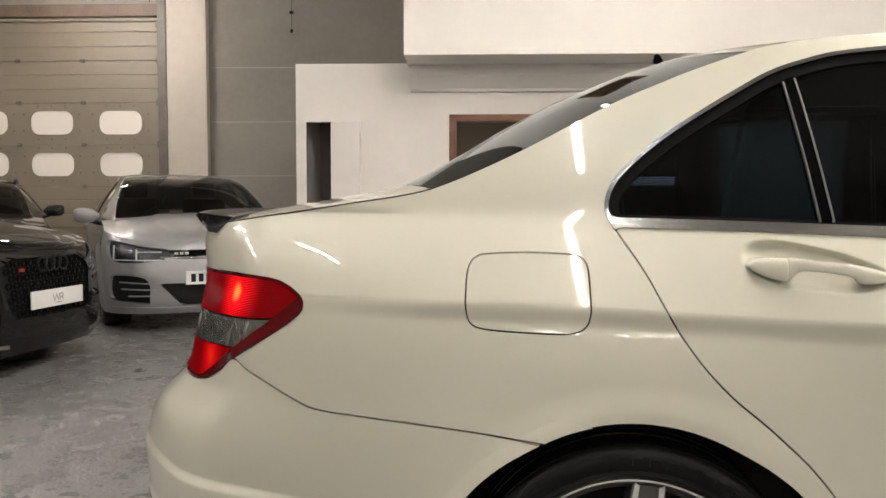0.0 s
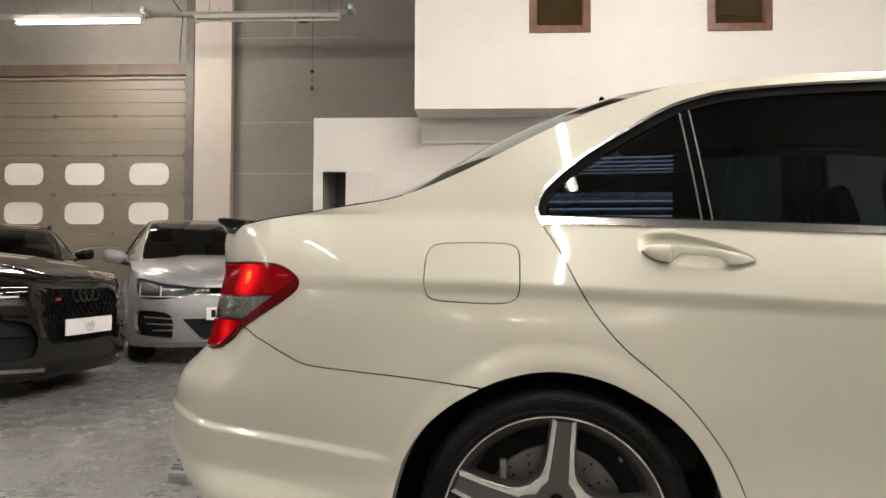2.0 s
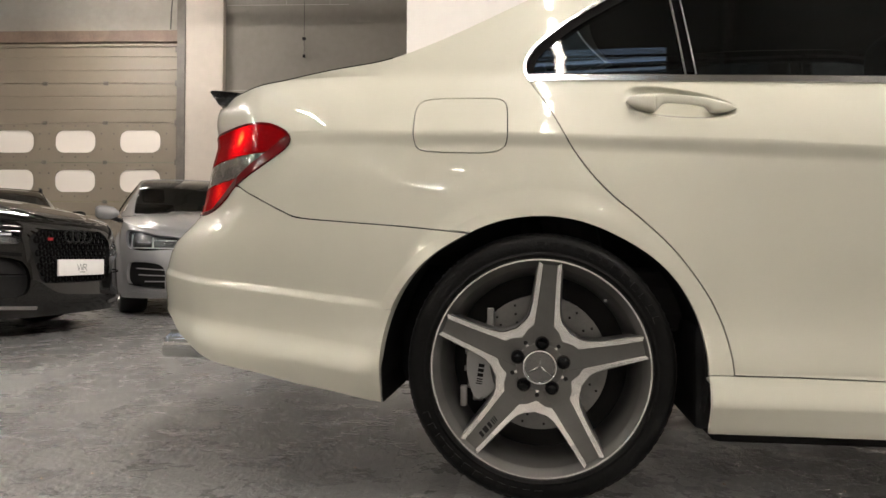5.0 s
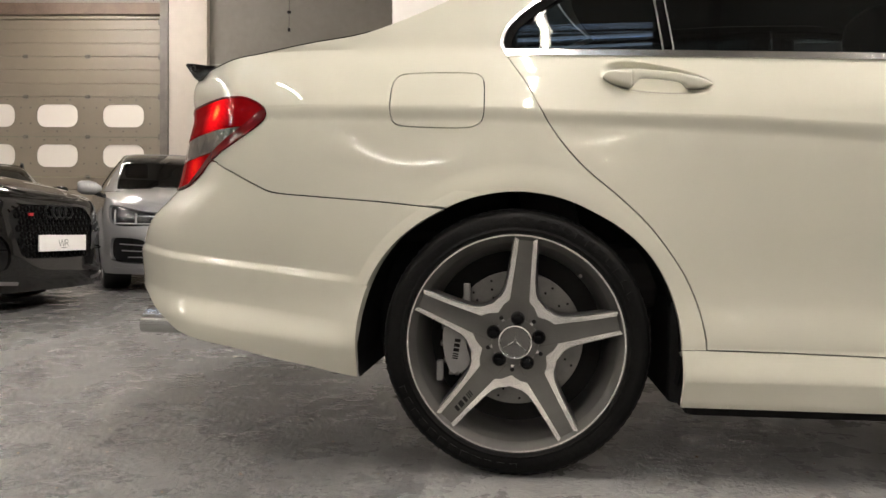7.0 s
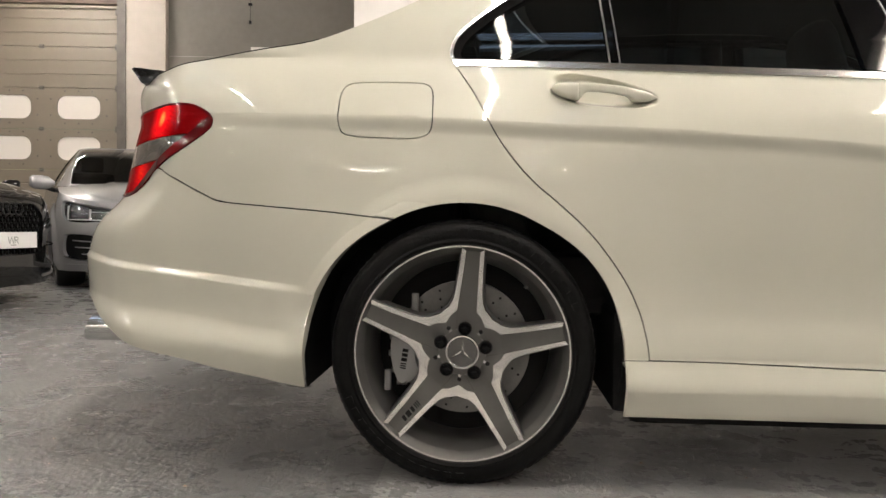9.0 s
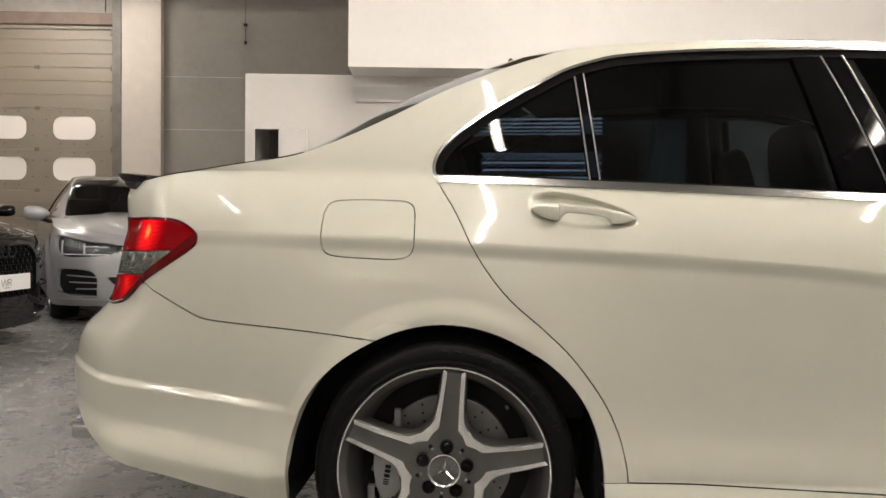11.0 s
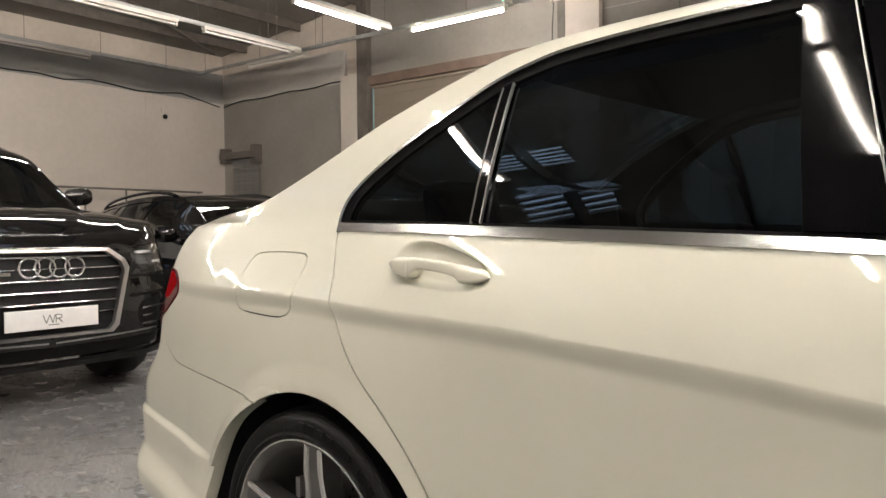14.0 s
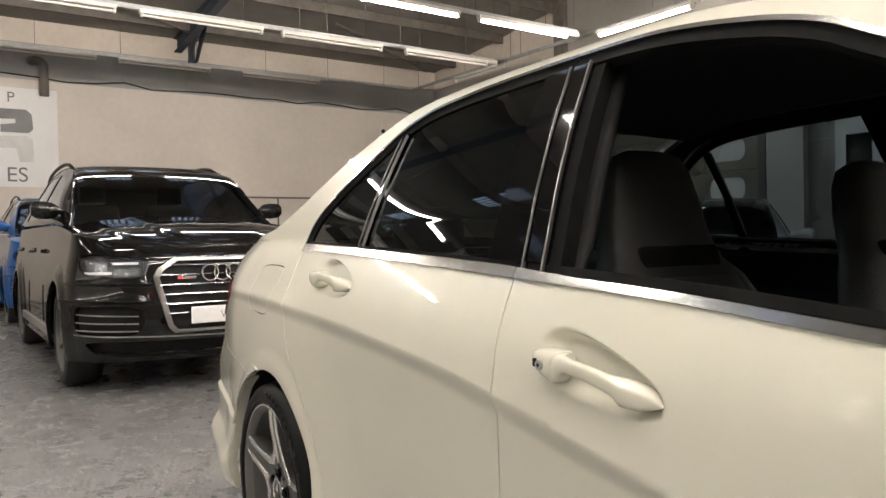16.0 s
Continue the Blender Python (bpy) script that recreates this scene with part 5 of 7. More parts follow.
def wheel(parent, m):
    rim = revolve([(0.2520, -0.034), (0.256, -0.034), (0.2585, -0.031), (0.2585, -0.024), (0.252, -0.014), (0.252, 0.20)], 96, "wheel", M_RIM_CUT, parent, "five-spoke alloy wheel in gunmetal with machined edges")
    rim.matrix_basis = m
    revolve([(0.2520, -0.034), (0.2505, -0.030), (0.2400, -0.020), (0.236, -0.010)], 96, "rim_flange", M_RIM_MID, rim, "grey inner flange of the rim")
    revolve([(0.236, -0.012), (0.232, 0.0), (0.222, 0.03), (0.215, 0.10), (0.218, 0.19), (0.10, 0.20)], 96, "barrel", M_RIM_GREY, rim, "gunmetal wheel barrel")
    # tyre: rounded shoulders, rim guard and four grooves
    prof = [(0.2555, -0.020), (0.259, -0.034), (0.266, -0.039), (0.272, -0.036), (0.283, -0.0385), (0.297, -0.036), (0.308, -0.027), (0.3135, -0.015), (0.3165, 0.004)]
    for c in (0.04, 0.08, 0.12, 0.16):
        prof += [(0.318, c - 0.008), (0.311, c - 0.006), (0.311, c + 0.002), (0.318, c + 0.004)]
    prof += [(0.3165, 0.19), (0.308, 0.218), (0.283, 0.232), (0.2555, 0.215)]
    tyre = revolve(prof, 96, "tyre", M_TYRE, rim, "low-profile black tyre")
    for d0, d1, sk in ((-0.016, 0.030, 0.012), (0.168, 0.205, -0.012)):   # tread blocks at the shoulders
        bm = bmesh.new()
        for k in range(80):
            a = 2 * math.pi * k / 80
            mm = Matrix.Rotation(-a, 4, "Y")
            vs = []
            for r, o in ((0.3125, 0), (0.3185, 0)):
                for x, d in ((-0.009, d0), (0.009, d0), (0.009 + sk, d1), (-0.009 + sk, d1)):
                    rr = r - (0.004 if d < 0 or d > 0.2 else 0)
                    vs.append(bm.verts.new(mm @ Vector((rr, d, x))))
            for f in ((4, 5, 6, 7), (0, 1, 5, 4), (1, 2, 6, 5), (2, 3, 7, 6), (3, 0, 4, 7)):
                bm.faces.new([vs[i] for i in f])
        part("tread", bm, M_TYRE, tyre)["kind"] = "stuff"
    # sidewall lettering ring: raised blank bars
    for ks in (range(4, 16), range(34, 46)):
        bm = bmesh.new()
        for k in ks:
            mm = Matrix.Rotation(-2 * math.pi * k / 60, 4, "Y")
            add_box(bm, (0.281, -0.0405, -0.010), (0.295, -0.036, 0.008), 0.0, mm)
        part("sidewall_mark", bm, M_TYRE, tyre)["kind"] = "stuff"
    # five spokes: machined faces round sunk gunmetal fields
    OUT = [(0.096, 0.0535), (0.106, 0.0435), (0.122, 0.0360), (0.150, 0.0315), (0.190, 0.0290), (0.2485, 0.0265)]
    FLD = [(0.096, 0.0235), (0.106, 0.0228), (0.122, 0.0220), (0.150, 0.0205), (0.190, 0.0185), (0.2430, 0.0168)]

    def dish(a, b, d):
        r = math.hypot(a, b)
        return (a, d - 0.030 * ease(np.array((r - 0.05) / 0.19)).item(), b)

    def turned(k, r, h, d):
        a = radians(84.5 + 72 * k)
        return dish(r * math.cos(a) - h * math.sin(a), r * math.sin(a) + h * math.cos(a), d)

    bm, walls = bmesh.new(), bmesh.new()
    mid_v = bm.verts.new((0, 0, 0))
    hub, first = [], []
    for k in range(5):
        for s_ in (-1, 1):
            o = [bm.verts.new(turned(k, r, s_ * h, 0.0)) for r, h in OUT]
            f = [bm.verts.new(turned(k, r, s_ * h, 0.0)) for r, h in FLD]
            g = [bm.verts.new(turned(k, r, s_ * (h - 0.002), 0.006)) for r, h in FLD]
            c = [bm.verts.new(turned(k, r, s_ * (h + 0.0025), 0.0035)) for r, h in OUT]
            for i in range(len(OUT) - 1):
                bm.faces.new((o[i], o[i + 1], f[i + 1], f[i]))
                bm.faces.new((f[i], f[i + 1], g[i + 1], g[i]))
                bm.faces.new((o[i], c[i], c[i + 1], o[i + 1]))
            lo = [walls.verts.new(turned(k, r, s_ * (h + 0.0025), 0.0035)) for r, h in OUT]
            hi = [walls.verts.new(turned(k, r, s_ * (h + 0.006), 0.05)) for r, h in OUT]
            for i in range(len(OUT) - 1):
                walls.faces.new((lo[i], lo[i + 1], hi[i + 1], hi[i]))
            h0 = bm.verts.new(turned(k, 0.052, s_ * 0.0225, 0.0))
            h1 = bm.verts.new(turned(k, 0.052, s_ * 0.0205, 0.006))
            bm.faces.new((h0, f[0], g[0], h1))
            hub.append((h0, f[0], o[0], c[0]))
            first.append((lo[0], hi[0]))
    for k in range(5):
        l_, r_ = hub[2 * k + 1], hub[(2 * k + 2) % 10]
        v = bm.verts.new(turned(k + 0.5, 0.1055, 0.0, 0.0))
        vc = bm.verts.new(turned(k + 0.5, 0.1080, 0.0, 0.0035))
        bm.faces.new((mid_v, l_[0], l_[1], l_[2], v, r_[2], r_[1], r_[0]))
        bm.faces.new((l_[2], l_[3], vc, v))
        bm.faces.new((v, vc, r_[3], r_[2]))
        bm.faces.new((mid_v, hub[2 * k][0], hub[2 * k + 1][0]))
        w0_, w1_ = first[2 * k + 1], first[(2 * k + 2) % 10]
        va, vb = walls.verts.new(turned(k + 0.5, 0.1080, 0.0, 0.0035)), walls.verts.new(turned(k + 0.5, 0.1115, 0.0, 0.05))
        walls.faces.new((w0_[0], w0_[1], vb, va))
        walls.faces.new((va, vb, w1_[1], w1_[0]))
    for k in range(5):   # gunmetal ground round the hub, inside the machined chevrons
        hb = bmesh.new()
        pts = [(0.0, 0.030, 0.0), (0.0, 0.052, 0.0215), (0.0, 0.099, 0.0222), (0.0, 0.086, 0.0360), (0.5, 0.080, 0.0), (1.0, 0.086, -0.0360), (1.0, 0.099, -0.0222), (1.0, 0.052, -0.0215), (1.0, 0.030, 0.0)]
        vs = [hb.verts.new(turned(k + o, r, h, -0.0022)) for o, r, h in pts]
        ctr = hb.verts.new(turned(k + 0.5, 0.066, 0.0, -0.0022))
        for p, q in zip(vs, vs[1:]):
            hb.faces.new((p, q, ctr))
        part("hub_field", hb, M_RIM_GREY, rim, "gunmetal painted ground round the hub")
    part("spoke_star", bm, M_RIM_CUT, rim, "machined silver five-spoke face")
    part("spoke_sides", walls, M_RIM_GREY, rim, "gunmetal sides of the spokes", smooth=True)
    for k in range(5):   # sunk gunmetal field of each spoke
        bm = bmesh.new()
        pts = [(0.050, 0.0225)] + FLD
        rows = [[bm.verts.new(turned(k, r, s_ * h, 0.0052)) for s_ in (-1, 0, 1)] for r, h in pts]
        for p, q in zip(rows, rows[1:]):
            for j in range(2):
                bm.faces.new((p[j], p[j + 1], q[j + 1], q[j]))
        part("spoke_field", bm, M_RIM_GREY, rim, "gunmetal painted spoke field")
    for k in range(5):   # boss between the spokes
        a = radians(84.5 + 36 + 72 * k)
        bm = bmesh.new()
        add_tube(bm, (0.066 * math.cos(a), -0.006, 0.066 * math.sin(a)), (0.066 * math.cos(a), 0.02, 0.066 * math.sin(a)), 0.0052, n=10)
        part("small_bore", bm, M_BLACK, rim)
        a = radians(84.5 + 72 * k)
        bm = bmesh.new()
        add_tube(bm, (0.0565 * math.cos(a), -0.008, 0.0565 * math.sin(a)), (0.0565 * math.cos(a), 0.02, 0.0565 * math.sin(a)), 0.0140, n=20)
        bmesh.ops.create_uvsphere(bm, u_segments=16, v_segments=8, radius=0.0128, matrix=Matrix.Translation((0.0565 * math.cos(a), -0.008, 0.0565 * math.sin(a))) @ Matrix.Diagonal((1, 0.62, 1, 1)))
        part("wheel_bolt", bm, M_GLOSS_BLACK, rim, "domed black wheel bolt", smooth=True)
        bm = bmesh.new()
        add_ring(bm, [(0.0168 * math.cos(radians(b)), 0.0168 * math.sin(radians(b))) for b in range(0, 360, 20)], [(0.0138 * math.cos(radians(b)), 0.0138 * math.sin(radians(b))) for b in range(0, 360, 20)],
                 lambda p_, q_, d: (0.0565 * math.cos(a) + p_, d, 0.0565 * math.sin(a) + q_), -0.0042, 0.004)
        part("bolt_seat", bm, M_DARK, rim)
    bm = bmesh.new()   # dark lettering bars along one spoke
    for i, (r0, r1, h0, h1) in enumerate([(0.158, 0.161, -0.007, 0.007), (0.163, 0.166, -0.007, 0.007), (0.168, 0.171, -0.007, 0.007), (0.175, 0.183, -0.007, 0.007), (0.187, 0.199, -0.007, 0.007), (0.203, 0.211, -0.007, 0.007)]):
        vs = [bm.verts.new(turned(2, r, h, 0.0046)) for r, h in ((r0, h0 + 0.004), (r1, h0 + 0.004), (r1 + 0.002, h1 + 0.004), (r0 + 0.002, h1 + 0.004))]
        bm.faces.new(vs)
    part("spoke_mark", bm, M_BLACK, rim, "small dark lettering bars")
    cap = revolve([(0.0, -0.010), (0.034, -0.009), (0.0375, -0.006), (0.039, 0.002), (0.039, 0.02)], 40, "centre_cap", M_CAP, rim, "dark centre cap with a bright ring")
    revolve([(0.0, -0.0032), (0.055, -0.0032), (0.057, 0.002)], 40, "hub_field", M_RIM_GREY, rim, "gunmetal painted ground round the hub")
    revolve([(0.0345, -0.0090), (0.0372, -0.0118), (0.0400, -0.0112), (0.0418, -0.007), (0.0418, 0.0)], 48, "cap_ring", M_TIP, cap, "bright ring round the cap")
    bm = bmesh.new()
    for k in range(3):
        a = radians(84 + 120 * k)
        ca, sa = math.cos(a), math.sin(a)
        vs = [bm.verts.new(p) for p in ((0.034 * ca, -0.0105, 0.034 * sa), (-0.0045 * sa, -0.0105, 0.0045 * ca), (0.0045 * sa, -0.0105, -0.0045 * ca), (0.008 * ca, -0.0145, 0.008 * sa))]
        bm.faces.new((vs[0], vs[1], vs[3]))
        bm.faces.new((vs[0], vs[3], vs[2]))
    part("cap_mark", bm, M_TIP, cap)
    bm = bmesh.new()
    add_tube(bm, (0.148, 0.0, 0.158), (0.150, -0.028, 0.160), 0.004, n=8)
    part("valve", bm, M_SATIN, rim)
    # drilled disc, in front of a dark back plate
    disc = revolve([(0.09, 0.078), (0.165, 0.078), (0.165, 0.10), (0.09, 0.10)], 64, "brake_disc", M_DISC, rim, "drilled steel brake disc")
    bm = bmesh.new()
    for k in range(36):
        for i in range(3):
            a, r = radians(10 * k + 7 * i), 0.112 + 0.020 * i
            if k % 2 == i % 2:
                add_tube(bm, (r * math.cos(a), 0.0772, r * math.sin(a)), (r * math.cos(a), 0.081, r * math.sin(a)), 0.0034, n=6)
    part("disc_hole", bm, M_DARK, disc)["kind"] = "stuff"
    revolve([(0.0, 0.066), (0.088, 0.066), (0.092, 0.09)], 40, "disc_bell", M_RIM_GREY, disc)
    revolve([(0.0, 0.115), (0.24, 0.115)], 40, "back_plate", M_DARK, rim)
    return rim


def caliper(parent, m):
    """A compact four-piston body over the edge of the disc."""
    pts = [(r * math.cos(radians(a)), r * math.sin(radians(a))) for r, a0, a1 in ((0.176, 166, 212), (0.118, 212, 166)) for a in np.linspace(a0, a1, 9)]
    bm = bmesh.new()
    add_prism(bm, pts, lambda a, b, d: (a, d, b), 0.022, 0.066)
    bmesh.ops.bevel(bm, geom=list(bm.edges), offset=0.006, segments=2, affect="EDGES")
    c = part("brake_caliper", bm, M_CALIPER, parent, "silver painted brake caliper", smooth=True)
    c.matrix_basis = m
    bm = bmesh.new()
    turn = pose(-0.145, 0, -0.022, 0, 8, 0)
    for k in range(3):
        add_box(bm, (-0.004, 0.0195, -0.026 + 0.0055 * k), (0.010, 0.0225, -0.0235 + 0.0055 * k), 0, turn)
    for k in range(3):
        add_box(bm, (-0.004, 0.0195, -0.008 + 0.0115 * k), (0.010, 0.0225, 0.000 + 0.0115 * k), 0, turn)
    part("caliper_mark", bm, M_BLACK, c, "black lettering bars")
    for a in (170, 184, 198, 209):
        p = (0.170 * math.cos(radians(a)), 0.170 * math.sin(radians(a)))
        bm = bmesh.new()
        add_tube(bm, (p[0] - 0.012, 0.030, p[1]), (p[0] + 0.012, 0.030, p[1]), 0.007, n=10)
        part("caliper_pin", bm, M_SATIN, c)
    box("pad_edge", (-0.128, 0.040, 0.088), (-0.112, 0.060, 0.134), M_CALIPER, c, 0.003)
    box("caliper_bracket", (-0.192, 0.03, -0.105), (-0.176, 0.05, -0.055), M_CALIPER, c, 0.004, pose(0, 0, 0, 0, 0, 0))
    return c


w0 = wheel(car, Matrix.Translation((0, 0, HUB_Z)))
caliper(car, Matrix.Translation((0, 0, HUB_Z)))
for m in (Matrix.Translation((WB, 0, HUB_Z)), Matrix.Translation((0, 2 * VC, HUB_Z)) @ pose(0, 0, 0, 0, 0, 180), Matrix.Translation((WB, 2 * VC, HUB_Z)) @ pose(0, 0, 0, 0, 0, 180)):
    c = copy_thing(w0, m)


# ---- cabin ----
def seat(x, y, name):
    def pad(name, rows, parent, label=""):
        """An upholstered body: rows of centre x, z, half depth, half width."""
        vs, k = [], 20
        for cx, cz, hd, hw, tilt in rows:
            for j in range(k):
                a = 2 * math.pi * j / k
                ca, sa = math.copysign(abs(math.cos(a)) ** 0.6, math.cos(a)), math.copysign(abs(math.sin(a)) ** 0.6, math.sin(a))
                vs.append((x + cx + hd * ca, y + hw * sa, cz + tilt * hd * ca))
        n_ = len(rows)
        fs = [(i * k + j, i * k + (j + 1) % k, (i + 1) * k + (j + 1) % k, (i + 1) * k + j) for i in range(n_ - 1) for j in range(k)]
        fs += [tuple(range(k))[::-1], tuple((n_ - 1) * k + j for j in range(k))]
        o = mesh_ob(name, vs, fs, M_LEATHER, True, parent)
        if label:
            o["label"] = label
        return o

    back = pad(name, [(0.0, 0.42, 0.09, 0.22, 0.2), (-0.01, 0.55, 0.10, 0.26, 0.2), (-0.05, 0.70, 0.085, 0.265, 0.25), (-0.10, 0.85, 0.07, 0.245, 0.28), (-0.14, 0.95, 0.058, 0.195, 0.28),
                      (-0.162, 0.985, 0.050, 0.160, 0.3), (-0.18, 1.035, 0.046, 0.142, 0.3), (-0.195, 1.10, 0.046, 0.132, 0.3), (-0.208, 1.165, 0.042, 0.118, 0.3), (-0.214, 1.20, 0.034, 0.098, 0.3), (-0.216, 1.215, 0.018, 0.06, 0.3)], car,
               "black leather sports seat with fixed headrest")
    pad("seat_cushion", [(0.24, 0.34, 0.27, 0.24, 0.05), (0.25, 0.40, 0.29, 0.26, 0.05), (0.25, 0.46, 0.28, 0.25, 0.05), (0.25, 0.49, 0.24, 0.20, 0.05)], back)
    pad("seat_insert", [(0.055, 0.50, 0.03, 0.12, 0.2), (0.055, 0.60, 0.035, 0.13, 0.2), (0.025, 0.72, 0.035, 0.14, 0.25), (-0.03, 0.88, 0.03, 0.13, 0.28), (-0.075, 0.96, 0.02, 0.11, 0.28)], back)
    bm = bmesh.new()   # black block that paints in the shaded opening under the headrest
    add_box(bm, (-0.012, -0.105, -0.022), (0.012, 0.105, 0.024), 0.01, pose(x - 0.113, y, 1.0, 0, -16, 0))
    part("recess_shade", bm, M_RUBBER, back)
    return back


# inner trim of the near door post
zs_ = np.linspace(0.62, 1.37, 14)
verts = []
for z in zs_:
    y = float(skin(np.array([1.0]), np.array([z]))[0, 1]) + 0.055
    for dx, dy in ((-0.05, 0.0), (0.078, 0.0), (0.088, 0.012), (0.070, 0.035), (-0.05, 0.035)):
        verts.append((float(door_mid(z)) + dx, y + dy, z))
faces = [(k * 5 + j, k * 5 + (j + 1) % 5, k * 5 + 5 + (j + 1) % 5, k * 5 + 5 + j) for k in range(13) for j in range(5)] + [(4, 3, 2, 1, 0), tuple(65 + j for j in range(5))]
mesh_ob("post_trim", verts, faces, M_CABIN, True, car)
seat(1.19, 0.48, "front_seat")
seat(1.24, 1.20, "front_seat")
bm = bmesh.new()
add_box(bm, (0.10, 0.24, 0.38), (0.62, 1.45, 0.55), 0.05)
rb = part("rear_bench", bm, M_LEATHER, car, "black leather rear bench")
bm = bmesh.new()
add_box(bm, (-0.09, 0.26, 0.0), (0.07, 1.43, 0.48), 0.05, pose(0.12, 0, 0.52, 0, -14, 0))
part("bench_back", bm, M_LEATHER, rb)
for y in (0.52, 1.17):
    bm = bmesh.new()
    add_box(bm, (-0.05, y - 0.12, 0), (0.04, y + 0.12, 0.15), 0.035, pose(0.0, 0, 1.0, 0, -10, 0))
    part("headrest", bm, M_LEATHER, rb)
bm = bmesh.new()
add_box(bm, (1.95, 0.16, 0.6), (2.35, 1.53, 0.93), 0.05)
part("dashboard", bm, M_CABIN, car)
bm = bmesh.new()
add_box(bm, (-0.55, 0.2, 0.55), (-0.02, 1.49, 0.97), 0.03)
part("parcel_shelf", bm, M_CABIN, car)
ring_pts = [(1.86 + 0.04 * math.sin(a) * 0, 1.20 + 0.18 * math.cos(a), 0.80 + 0.17 * math.sin(a)) for a in np.linspace(0, 2 * math.pi, 25)]
path_tube("steering_wheel", ring_pts, 0.016, M_LEATHER, car)


# ---- the other cars: nose and flanks as one wrapped skin, a bonnet and a cab lofted on it ----
def piece(surf, name, V, F, material, parent, axis, mirror=False, off=0.0, depth=0.008, label=""):
    """A cut piece of any surface; axis: a place inside the body, from which its faces look away."""
    if len(F) == 0:
        return None
    used, F = np.unique(F, return_inverse=True)
    V, F = V[used], F.reshape(-1, 3)
    e = 1e-3
    P = surf(V[:, 0], V[:, 1])
    N = np.cross(surf(V[:, 0] + e, V[:, 1]) - surf(V[:, 0] - e, V[:, 1]), surf(V[:, 0], V[:, 1] + e) - surf(V[:, 0], V[:, 1] - e))
    N /= np.linalg.norm(N, axis=1)[:, None] + 1e-12
    N *= np.where((N * (P - np.array(axis))).sum(1) < 0, -1, 1)[:, None]
    P = P + off * N
    P3 = P[F]
    flip = (np.cross(P3[:, 1] - P3[:, 0], P3[:, 2] - P3[:, 0]) * N[F[:, 0]]).sum(1) < 0
    F[flip] = F[flip][:, ::-1]
    verts, norms, faces = P, N, [tuple(int(i) for i in f) for f in F]
    if depth:
        key = {}
        for a, b in np.concatenate([F[:, [0, 1]], F[:, [1, 2]], F[:, [2, 0]]]):
            k = (min(a, b), max(a, b))
            key[k] = None if k in key else (int(a), int(b))
        rim = [k for k in key.values() if k]
        ids = sorted({i for ab in rim for i in ab})
        at, m, base = {i: n for n, i in enumerate(ids)}, len(ids), len(verts)
        side = np.zeros((m, 3))
        for a, b in rim:
            d = np.cross(P[b] - P[a], N[a])
            side[at[a]] += d
            side[at[b]] += d
            faces.append((base + at[b], base + at[a], base + m + at[a], base + m + at[b]))
        side /= np.linalg.norm(side, axis=1)[:, None] + 1e-12
        verts, norms = np.concatenate([verts, P[ids], P[ids] - depth * N[ids]]), np.concatenate([norms, side, side])
    if mirror:
        verts, norms, faces = verts * (1, -1, 1), norms * (1, -1, 1), [f[::-1] for f in faces]
    ob = mesh_ob(name, verts.tolist(), faces, material, True, parent)
    ob.data.normals_split_custom_set_from_vertices(norms.tolist())
    if label:
        ob["label"] = label
    return ob


M_SUV = mat("dark_grey_lacquer", (0.007, 0.0068, 0.0068), 0.3, 0.0, coat=0.85, spec=0.0, vary=0.1, scale=3)
M_NIGHT = mat("black_lacquer", (0.005, 0.005, 0.005), 0.3, coat=1.0, spec=0.0, vary=0.2, scale=3)
M_SILVER = mat("silver_lacquer", (0.33, 0.33, 0.34), 0.36, 0.35, coat=0.9, spec=0.2, vary=0.06, scale=3)
M_BLUE = mat("blue_lacquer", (0.008, 0.07, 0.24), 0.3, coat=0.8, spec=0.05, vary=0.1, scale=3)
M_WHITE = mat("white_lacquer", (0.74, 0.73, 0.71), 0.3, coat=1.0, vary=0.04, scale=3)
M_LENS = glass("lamp_lens_clear", (0.95, 0.97, 1.0), 0.9)
M_LAMP_IN = mat("lamp_reflector", (0.11, 0.11, 0.11), 0.20, 0.8, vary=0.4, scale=30)
M_LENS_CUP = mat("lamp_cup", (0.30, 0.30, 0.30), 0.2, 0.9, vary=0.5, scale=60)
M_GRILLE_BAR = mat("grille_bar_bright", (0.42, 0.41, 0.40), 0.28, 0.95)
M_BADGE_RED = mat("badge_red", (0.45, 0.02, 0.025), 0.35)
M_WS = glass("windscreen_glass", (0.62, 0.66, 0.66), 0.30, 0.085)
M_TYRE_DULL = mat("tyre_rubber_dull", (0.014, 0.014, 0.0135), 0.6, vary=0.3, scale=20)


def plain_wheel(parent, x, y, r, rim_mat, spokes=5):
    s = -1 if y < 0 else 1
    t = revolve([(r * 0.70, 0.0), (r * 0.74, -0.012), (r * 0.86, -0.016), (r * 0.95, -0.006), (r, 0.025), (r, 0.20), (r * 0.94, 0.235), (r * 0.7, 0.23)], 40, "wheel", M_TYRE_DULL, parent, "black tyre on an alloy wheel")
    t.matrix_basis = Matrix.Translation((x, y, r)) @ pose(0, 0, 0, 0, 0, 0 if s < 0 else 180)
    revolve([(r * 0.60, 0.10), (r * 0.64, 0.02), (r * 0.68, -0.006), (r * 0.71, -0.008), (r * 0.71, 0.02)], 40, "rim", rim_mat, t)
    revolve([(0.0, 0.11), (r * 0.64, 0.11)], 24, "brake_shield", M_DARK, t)
    bm = bmesh.new()
    for k in range(spokes):
        mm = Matrix.Rotation(radians(360 * k / spokes + 13), 4, "Y")
        add_box(bm, (0.02, 0.006, -0.028), (r * 0.67, 0.04, 0.028), 0.008, mm)
    add_tube(bm, (0, -0.002, 0), (0, 0.05, 0), 0.065, n=16)
    part("spokes", bm, rim_mat, t)
    return t


